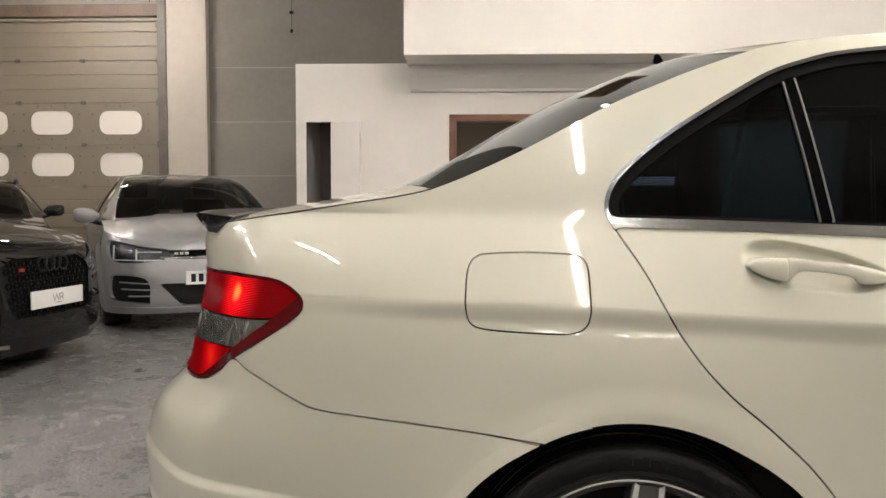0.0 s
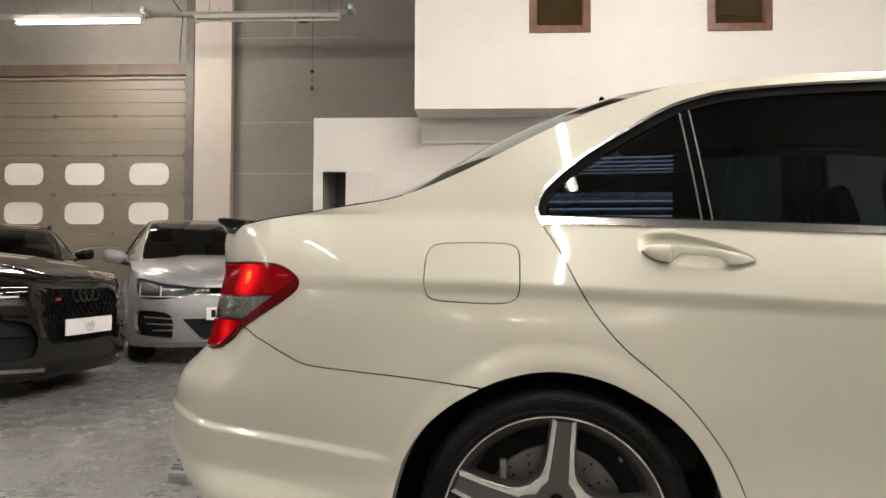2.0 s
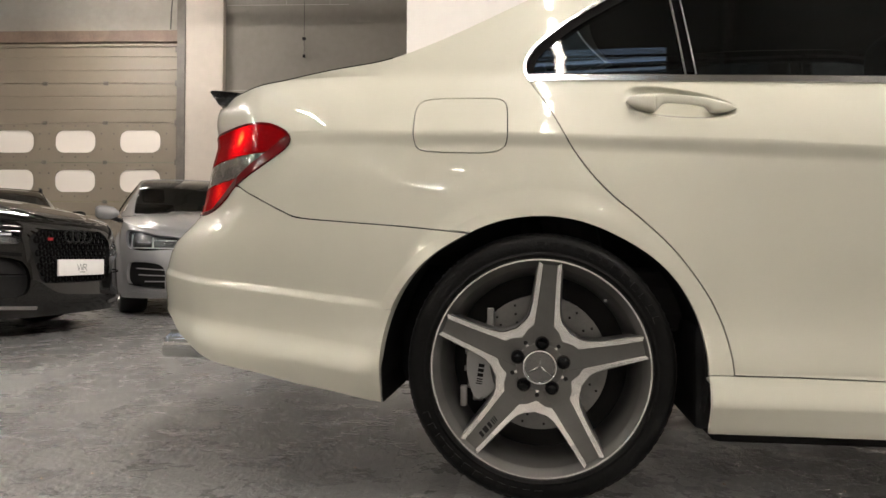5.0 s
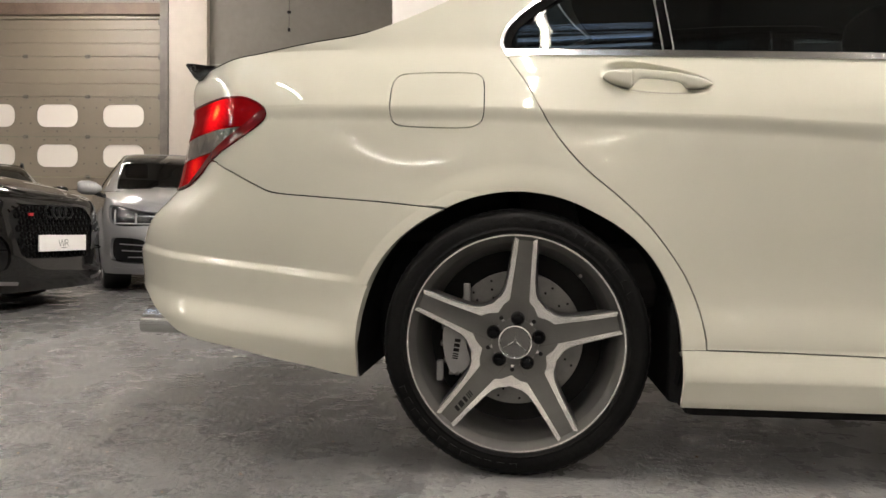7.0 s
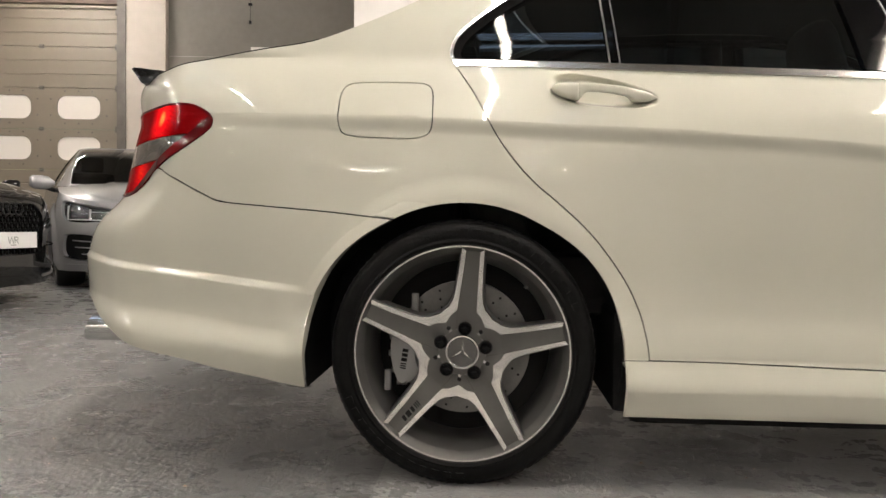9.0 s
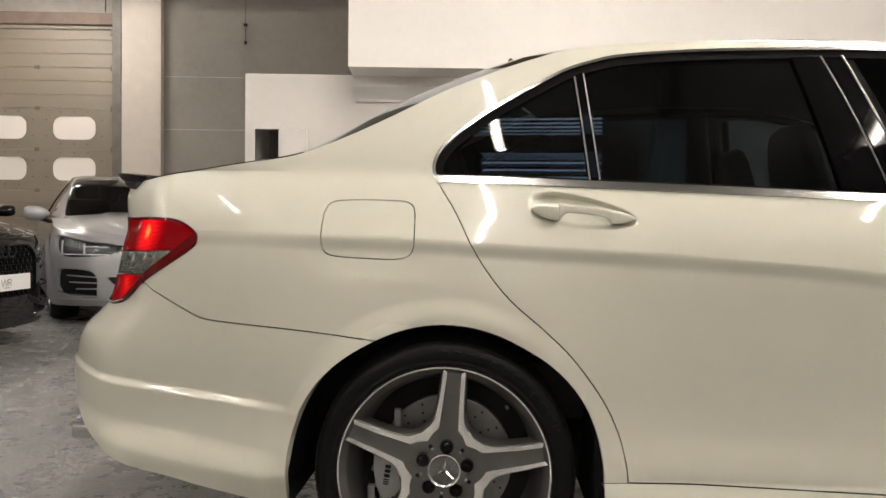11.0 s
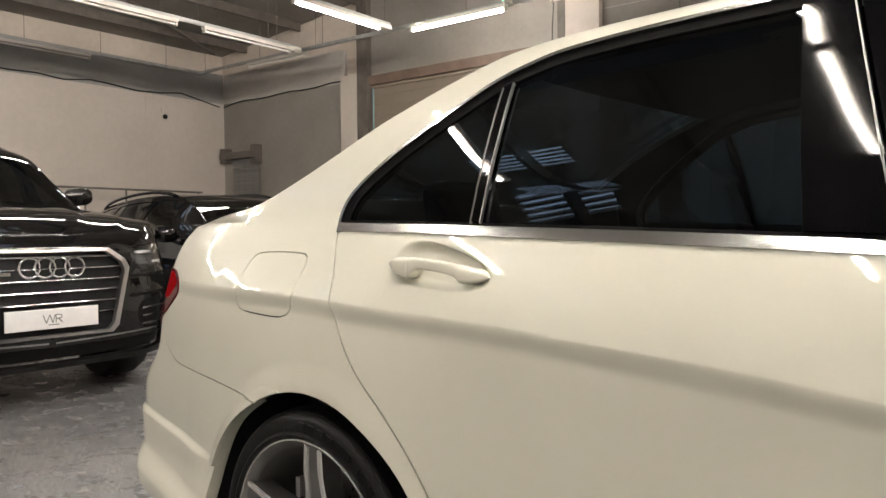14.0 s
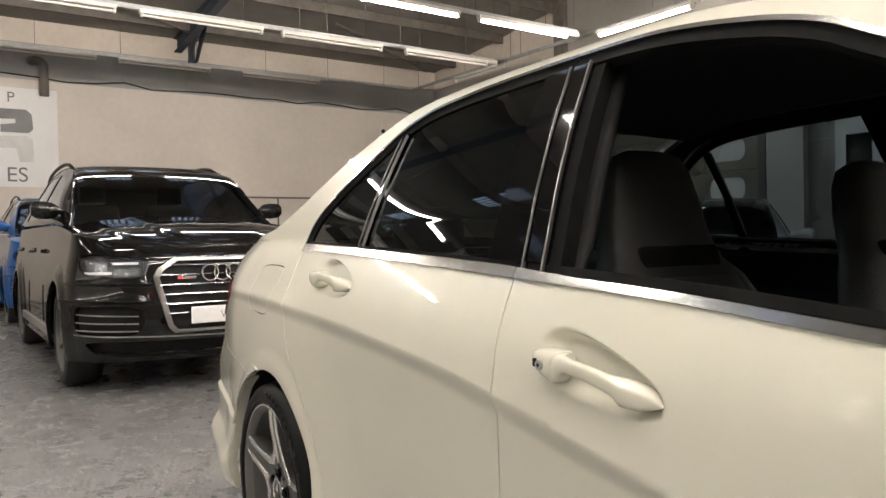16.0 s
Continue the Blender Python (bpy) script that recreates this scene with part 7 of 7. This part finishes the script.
# silver hatchback
hat_spec = dict(W=0.90, D=0.55, L=4.27, a=3.0, b=2.3, r=0.325, zb=0.17, wheels=(-0.86, -3.49), paint=M_SILVER, rim=M_RIM_GREY, crown=0.05, creases=(0.45, 0.8),
                nose=([0.15, 0.3, 0.42, 0.6, 0.72, 0.80, 0.9, 1.1], [-0.05, 0.0, 0.0, -0.02, -0.05, -0.10, -0.28, -0.6]),
                top=([-4.27, -3.9, -2.6, -1.5, -1.2, -0.75, -0.4, -0.12, 0.05], [0.98, 1.0, 0.985, 0.97, 0.96, 0.915, 0.855, 0.785, 0.75]), inset=([0.1, 0.3, 0.5, 0.65, 0.78, 0.9, 1.2], [0.03, 0.01, 0.0, 0.0, 0.012, 0.04, 0.1]),
                openings=[([(0.38, 0.715), (0.60, 0.745), (0.80, 0.785), (0.94, 0.80), (0.99, 0.765), (0.96, 0.67), (0.88, 0.615), (0.66, 0.605), (0.42, 0.635)], True, "headlamp", M_LAMP_IN, 0.03, "dark-ringed clear headlamp"),
                          ([(0.0, 0.715), (0.385, 0.715), (0.40, 0.65), (0.30, 0.635), (0.0, 0.635)], False, "upper_grille", M_GLOSS_BLACK, 0.012, "black upper grille strip"),
                          ([(0.0, 0.43), (0.47, 0.43), (0.33, 0.255), (0.27, 0.235), (0.0, 0.235)], False, "lower_grille", M_BLACK, 0.03, "black lower grille"),
                          ([(0.58, 0.47), (0.86, 0.50), (0.94, 0.46), (0.93, 0.30), (0.60, 0.255), (0.56, 0.30)], True, "fog_intake", M_BLACK, 0.03, "black fog lamp intake")],
                leds=[(0.54, 0.64, 0.655, 0.71), (0.76, 0.87, 0.665, 0.745), (0.45, 0.90, 0.628, 0.635, 1), (0.90, 0.912, 0.635, 0.76, 1), (0.66, 0.672, 0.635, 0.73, 1), (0.45, 0.66, 0.70, 0.706, 1)],
                strips=[(0.0, 0.46, 0.648, 0.650, "grille_strip", M_CHROME, 0.0, ""), (0.50, 0.80, 0.375, 0.385, "fin", M_SILVER, 0.006, ""), (0.48, 0.82, 0.425, 0.445, "fin", M_SILVER, 0.006, ""), (0.52, 0.74, 0.325, 0.325, "fin", M_SILVER, 0.006, ""), (0.56, 0.94, 0.262, 0.300, "intake_edge", M_CHROME, 0.004, ""), (0.0, 0.30, 0.242, 0.242, "grille_edge", M_CHROME, 0.004, ""), (0.30, 0.47, 0.242, 0.425, "grille_edge", M_CHROME, 0.004, ""), (0.55, 0.90, 0.505, 0.525, "bumper_fold", M_SILVER, 0.006, "wide"),
                        (0.02, 0.95, 0.215, 0.225, "splitter", M_SILVER, 0.012, "wide")],
                cab=[(-0.98, 0.77, 0.945, 0.745, 0.965), (-1.25, 0.79, 0.965, 0.71, 1.14), (-1.7, 0.82, 0.98, 0.62, 1.38), (-1.98, 0.825, 0.98, 0.575, 1.44), (-2.5, 0.83, 0.985, 0.57, 1.47), (-3.3, 0.82, 1.0, 0.555, 1.44), (-3.9, 0.79, 1.02, 0.53, 1.33), (-4.2, 0.75, 1.0, 0.51, 1.08)],
                screen=-1.9, side_window=[(-1.5, 0.12), (-1.7, 0.34), (-2.0, 0.50), (-2.6, 0.54), (-3.3, 0.50), (-3.6, 0.36), (-3.65, 0.14), (-2.6, 0.06)], posts=(-2.45,), mirror=(-1.42, 0.96, 1.0))
HATM = pose(-2.48, 5.175, 0, 0, 0, -60.8)
hat, _ = bg_car("hatchback_car", HATM, hat_spec, "silver five-door hatchback facing the aisle")
pl = plate(hat, 0.008, 0.475, marks=False)
bm = bmesh.new()
for k in range(7):
    add_box(bm, (0.020, -0.22 + 0.063 * k, 0.44), (0.0215, -0.18 + 0.063 * k, 0.51))
part("plate_mark", bm, M_BLACK, pl)
bm = bmesh.new()
for k in range(3):
    add_box(bm, (-0.002, -0.05 - 0.30 + 0.042 * k, 0.675), (0.006, -0.018 - 0.30 + 0.042 * k, 0.70), 0.003)
part("model_badge", bm, M_CHROME, hat)

# blue car in the second row, behind the SUV
blue_spec = dict(suv_spec)
blue_spec.update(paint=M_BLUE, rim=M_NIGHT, mirror_paint=M_BLUE)
bg_car("blue_car", pose(-8.8, 1.1, 0, 0, 0, -1), blue_spec, "bright blue SUV parked behind a dark grey one")


# ---- services and fittings on the walls ----
def rail(name, a, b, label):
    """A slotted steel lighting channel hung on rods."""
    a, b = Vector(a), Vector(b)
    e = empty(name)
    tagged(e, label, "lighting trunking")
    d = (b - a).normalized()
    n = Vector((-d.y, d.x, 0))
    bm = bmesh.new()
    for off, z0, z1, w in ((0.0, 0.0, 0.012, 0.05), (-0.022, -0.05, 0.0, 0.006), (0.022, -0.05, 0.0, 0.006)):
        vs = [bm.verts.new(p + n * (off + s * w / 2) + Vector((0, 0, z))) for p in (a, b) for s in (-1, 1) for z in (z0, z1)]
        for f in ((0, 1, 3, 2), (4, 6, 7, 5), (0, 4, 5, 1), (2, 3, 7, 6), (0, 2, 6, 4), (1, 5, 7, 3)):
            bm.faces.new([vs[i] for i in f])
    part("channel", bm, M_GALV, e)
    k = int((b - a).length / 1.6)
    for i in range(k + 1):
        p = a + (b - a) * (0.05 + 0.9 * i / max(1, k))
        tube("hanger_rod", p + Vector((0, 0, 0.01)), (p.x, p.y, roof_z(p.x) - 0.02), 0.005, M_STEEL, e, 6)
    return e


rail("lighting_rail", (-14.40, -7.5, 4.90), (-14.40, 9.80, 4.90), "grey steel lighting channel hung along the side wall")
rail("lighting_rail", (-14.36, 9.80, 4.90), (-9.95, 9.80, 4.90), "grey steel lighting channel hung along the back wall")
rail("lighting_rail", (-9.62, -6.0, 4.54), (-9.62, 8.66, 4.54), "grey steel lighting channel carrying unlit battens")
rail("lighting_rail", (-7.26, -6.0, 4.54), (-7.26, 8.55, 4.54), "grey steel lighting channel carrying lit battens")
rail("lighting_rail", (-9.7, 8.80, 4.54), (-2.0, 8.80, 4.54), "grey steel lighting channel along the back of the hall")
for y in (-1.0, 1.3, 3.6, 6.2):   # slim unlit battens under the wall channel
    batten(pose(-14.40, y, 4.79, 0, 0, 90), 1.9, False, 0.05, "battens along the wall")
batten(pose(-11.6, 9.80, 4.79), 1.9, False, 0.05, "battens along the wall")
for p in ((-5.0, 8.72, 4.50), (-2.05, 8.72, 4.50), (-9.62, 8.6, 4.46), (-7.26, 8.48, 4.46)):   # emergency heads at the ends
    bm = bmesh.new()
    add_box(bm, (p[0] - 0.03, p[1] - 0.16, p[2] - 0.02), (p[0] + 0.03, p[1] + 0.10, p[2] + 0.06), 0.012)
    eh = tagged(part("emergency_light", bm, M_BATTEN), "small grey emergency light head on the channel end", "emergency light")
    box("indicator", (p[0] - 0.008, p[1] - 0.166, p[2] - 0.006), (p[0] + 0.008, p[1] - 0.156, p[2] + 0.008), glow("indicator_green", (0.1, 1.0, 0.35), 3.0), eh, label="green indicator lamp")
# grey band between the wall heads and the channel
setting(box("wall_band", (X0 - 0.2, Y0, ZW), (X0 - 0.02, Y1, 4.98), mat("wall_band_grey", (0.33, 0.325, 0.31), 0.65, vary=0.12, scale=1.3)), "grey painted band along the top of the wall", "wall")
setting(box("wall_band", (X0 - 0.02, Y1 + 0.02, ZW), (-10.4, Y1 + 0.14, 4.98), M_CLAD), "grey painted band along the top of the wall", "wall")
# sagging cables along the wall heads
pts = [(X0 + 0.02, -6 + 0.55 * k, 4.30 + 0.03 * math.sin(2.1 * k) + (0.05 if k % 4 == 0 else 0)) for k in range(30)] + [(X0 + 0.03, Y1 - 0.15, 4.17)]
tagged(path_tube("wall_cable", pts, 0.014, M_CABLE), "black cable run clipped along the wall head", "cable")
pts = [(X0 + 0.04, Y1 - 0.03, 4.17)] + [(X0 + 0.4 + 0.42 * k, Y1 - 0.02, 4.24 + 0.02 * math.sin(1.7 * k) + 0.006 * k) for k in range(10)]
tagged(path_tube("wall_cable", pts, 0.014, M_CABLE), "black cable run clipped along the wall head", "cable")
# blue-grey steel struts under the eave, and thin braces
for y in (4.08, -4.2):
    bm = bmesh.new()
    for dy in (-0.07, 0.07):
        vs = [bm.verts.new(p) for p in ((-14.2, y + dy - 0.008, 4.86), (-13.98, y + dy - 0.008, 4.86), (-13.1, y + dy - 0.008, 5.66), (-13.5, y + dy - 0.008, 5.66),
                                        (-14.2, y + dy + 0.008, 4.86), (-13.98, y + dy + 0.008, 4.86), (-13.1, y + dy + 0.008, 5.66), (-13.5, y + dy + 0.008, 5.66))]
        for f in ((0, 1, 2, 3), (7, 6, 5, 4), (0, 4, 5, 1), (1, 5, 6, 2), (2, 6, 7, 3), (3, 7, 4, 0)):
            bm.faces.new([vs[i] for i in f])
    add_box(bm, (-14.2, y - 0.07, 4.86), (-14.18, y + 0.07, 5.6))
    setting(part("eave_strut", bm, M_STEEL_BLUE), "dark blue steel haunch under the eave", "steel strut")
tagged(tube("roof_brace", (-12.4, 6.6, 5.62), (-14.0, 9.95, 5.30), 0.035, M_STEEL), "dark steel tie bar under the roof", "brace")
tagged(tube("roof_brace", (-12.4, 1.2, 5.62), (-13.9, 4.2, 5.36), 0.03, M_STEEL), "dark steel tie bar under the roof", "brace")
# bent duct pipe over the banner
pts = [(X0 + 0.10, 1.30, 3.95), (X0 + 0.10, 1.30, 4.50)] + [(X0 + 0.10, 1.30 - 0.13 * (1 - math.cos(a)), 4.50 + 0.13 * math.sin(a)) for a in np.linspace(0.2, 1.57, 6)] + [(X0 - 0.02, 1.10, 4.64)]
tagged(path_tube("duct_pipe", pts, 0.085, M_STEEL, None, 14), "dark bent vent pipe on the side wall", "pipe")
# camera on the side wall
cw = tagged(empty("wall_camera", pose(X0 + 0.01, 8.9, 3.78)), "small dark security camera on the side wall", "camera")
box("bracket", (0.0, -0.03, 0.03), (0.03, 0.03, 0.18), M_BATTEN, cw, 0.004)
tube("camera_arm", (0.02, 0, 0.05), (0.12, 0, 0.0), 0.012, M_BATTEN, cw)
bm = bmesh.new()
bmesh.ops.create_uvsphere(bm, u_segments=16, v_segments=10, radius=0.055, matrix=Matrix.Translation((0.13, 0, -0.03)))
part("camera_dome", bm, M_BLACK, cw, smooth=True)
# steel shutter box beside the corner
sh = tagged(empty("roller_grille", pose(0, Y1, 0)), "grey steel slatted shutter with a drum box on the back wall", "shutter")
XS0, XS1 = -14.16, -13.12
box("drum_box", (XS0 - 0.32, -0.22, 2.86), (XS1 - 0.02, -0.004, 3.02), M_STEEL, sh, 0.01)
box("side_guide", (XS0 - 0.32, -0.20, 2.78), (XS0 - 0.10, -0.006, 3.13), M_STEEL, sh, 0.01)
box("side_guide", (XS1 - 0.20, -0.20, 2.70), (XS1, -0.006, 3.16), M_STEEL, sh, 0.01)
M_SLAT = mat("shutter_slat_grey", (0.22, 0.215, 0.21), 0.5, 0.3, vary=0.2, scale=9)
bm = bmesh.new()
add_box(bm, (XS0, -0.005, -0.05), (XS1 - 0.05, 0.03, 0.05), 0.012)
slat = part("slat", bm, M_SLAT, sh)
slat.location = (0, -0.05, 2.80)
for k in range(1, 27):
    s2 = slat.copy()
    scene.collection.objects.link(s2)
    s2.location = (0, -0.05, 2.80 - 0.105 * k)
# low rail behind the parked cars, along the side wall
gr = tagged(empty("wall_rail", pose(X0 + 0.5, 0, 0)), "thin dark steel guard rail along the side wall", "rail")
tube("top_rail", (0, 2.2, 2.02), (0, 9.6, 2.02), 0.022, M_STEEL, gr)
for k in range(9):
    tube("post", (0, 2.3 + 0.9 * k, 0), (0, 2.3 + 0.9 * k, 2.02), 0.02, M_STEEL, gr)
# pull cord and hose on the back wall
pc = tagged(empty("pull_cord", pose(-3.03, Y1 - 0.06, 0)), "thin pull cord with a toggle hanging by the back wall", "pull cord")
tube("cord", (0, 0, 3.86), (0, 0, 5.4), 0.004, M_CABLE, pc, 6)
box("toggle", (-0.02, -0.02, 3.83), (0.02, 0.02, 3.88), M_BLACK, pc, 0.006)
box("toggle", (-0.03, -0.02, 4.12), (0.03, 0.02, 4.16), M_BLACK, pc, 0.006)
hp = [(-2.75 + 0.16 * math.cos(a), 8.80, 4.53 + 0.15 * math.sin(a)) for a in np.linspace(math.pi, 2 * math.pi, 12)]
tagged(path_tube("cable_loop", hp, 0.014, M_CABLE), "black cable loop hanging from the channel", "cable")
tagged(path_tube("hanging_cable", [(-5.25, Y1 - 0.12, 4.30), (-5.24, Y1 - 0.12, 4.6), (-5.19, Y1 - 0.14, 5.1), (-5.2, 9.6, 5.3)], 0.008, M_CABLE), "black cord beside the big door's track", "cable")
bm = bmesh.new()   # board joints of the back wall
for z in (1.6, 2.45, 3.3, 4.72):
    add_box(bm, (-4.35, Y1 - 0.003, z), (-2.3, Y1 + 0.001, z + 0.007))
for x in (-3.35, -2.62):
    add_box(bm, (x, Y1 - 0.003, 4.72), (x + 0.007, Y1 + 0.001, 6.4))
setting(part("trim_joints", bm, M_CLAD), "fine joints between the wall boards", "trim")
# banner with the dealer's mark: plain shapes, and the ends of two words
bn = tagged(empty("wall_banner", pose(X0 + 0.012, 0, 0)), "white banner with a large grey chrome-look mark", "banner")
box("banner_sheet", (0.0, -3.2, 2.18), (0.02, 1.53, 4.08), mat("banner_sheet_white", (0.66, 0.65, 0.64), 0.5, vary=0.03, scale=2), bn, 0.002)
M_MARK_D = mat("mark_dark_grey", (0.10, 0.10, 0.10), 0.4, vary=0.3, scale=3)
M_MARK_L = mat("mark_pale_grey", (0.52, 0.51, 0.50), 0.4, vary=0.25, scale=3)
for nm, mt, o in (("mark_upper", M_MARK_D, [(0.2, 3.45), (0.2, 3.67), (0.98, 3.67), (1.08, 3.58), (1.10, 3.30), (1.02, 3.22), (0.55, 3.22), (0.55, 3.36), (0.80, 3.40), (0.80, 3.48), (0.55, 3.47)]),
                  ("mark_lower", M_MARK_L, [(0.2, 2.78), (0.2, 3.14), (0.98, 3.16), (1.09, 3.10), (1.10, 2.66), (0.86, 2.66), (0.80, 2.92), (0.45, 2.92), (0.45, 2.78)])):
    bm = bmesh.new()
    add_prism(bm, o, lambda a, b, d: (d, a, b), 0.021, 0.026)
    part(nm, bm, mt, bn)
for txt, y, z, size in (("ES", 1.0, 2.28, 0.40), ("P", 0.80, 3.80, 0.28)):
    cu = bpy.data.curves.new("letters", "FONT")
    cu.body, cu.size, cu.align_x, cu.extrude = txt, size, "RIGHT", 0.002
    o = new("letters", cu)
    o.data.materials.append(M_MARK_D)
    o.parent = bn
    o.matrix_basis = Matrix.Translation((0.024, y, z)) @ Matrix(((0, 0, 1, 0), (1, 0, 0, 0), (0, 1, 0, 0), (0, 0, 0, 1)))
    o["label"] = "dark grey banner letters"

# bits of grit and dry dirt on the floor round the saloon
rng = random.Random(7)
verts, faces = [], []
for k in range(150):
    u, v = rng.uniform(-1.6, 2.6), rng.uniform(-1.0, 0.25) if k % 3 else rng.uniform(-1.8, 2.0)
    c = Vector((0.997 * u + 0.082 * v, -0.082 * u + 0.997 * v, 0.0035))
    r, n0, t0 = rng.uniform(0.002, 0.0065), len(verts), rng.uniform(0, 6.28)
    for j in range(5):
        a = t0 + j * 1.2566
        q = r * rng.uniform(0.5, 1.2)
        verts.append((c.x + q * math.cos(a), c.y + 0.7 * q * math.sin(a), c.z - 0.001))
    verts.append((c.x, c.y, c.z + r * 0.5))
    faces += [(n0 + j, n0 + (j + 1) % 5, n0 + 5) for j in range(5)]
grit = mesh_ob("floor_grit", verts, faces, mat("dry_dirt", (0.30, 0.20, 0.11), 0.9, vary=0.5, scale=30))
tagged(grit, "scattered brown grit and dry dirt on the concrete", "grit", kind="stuff")
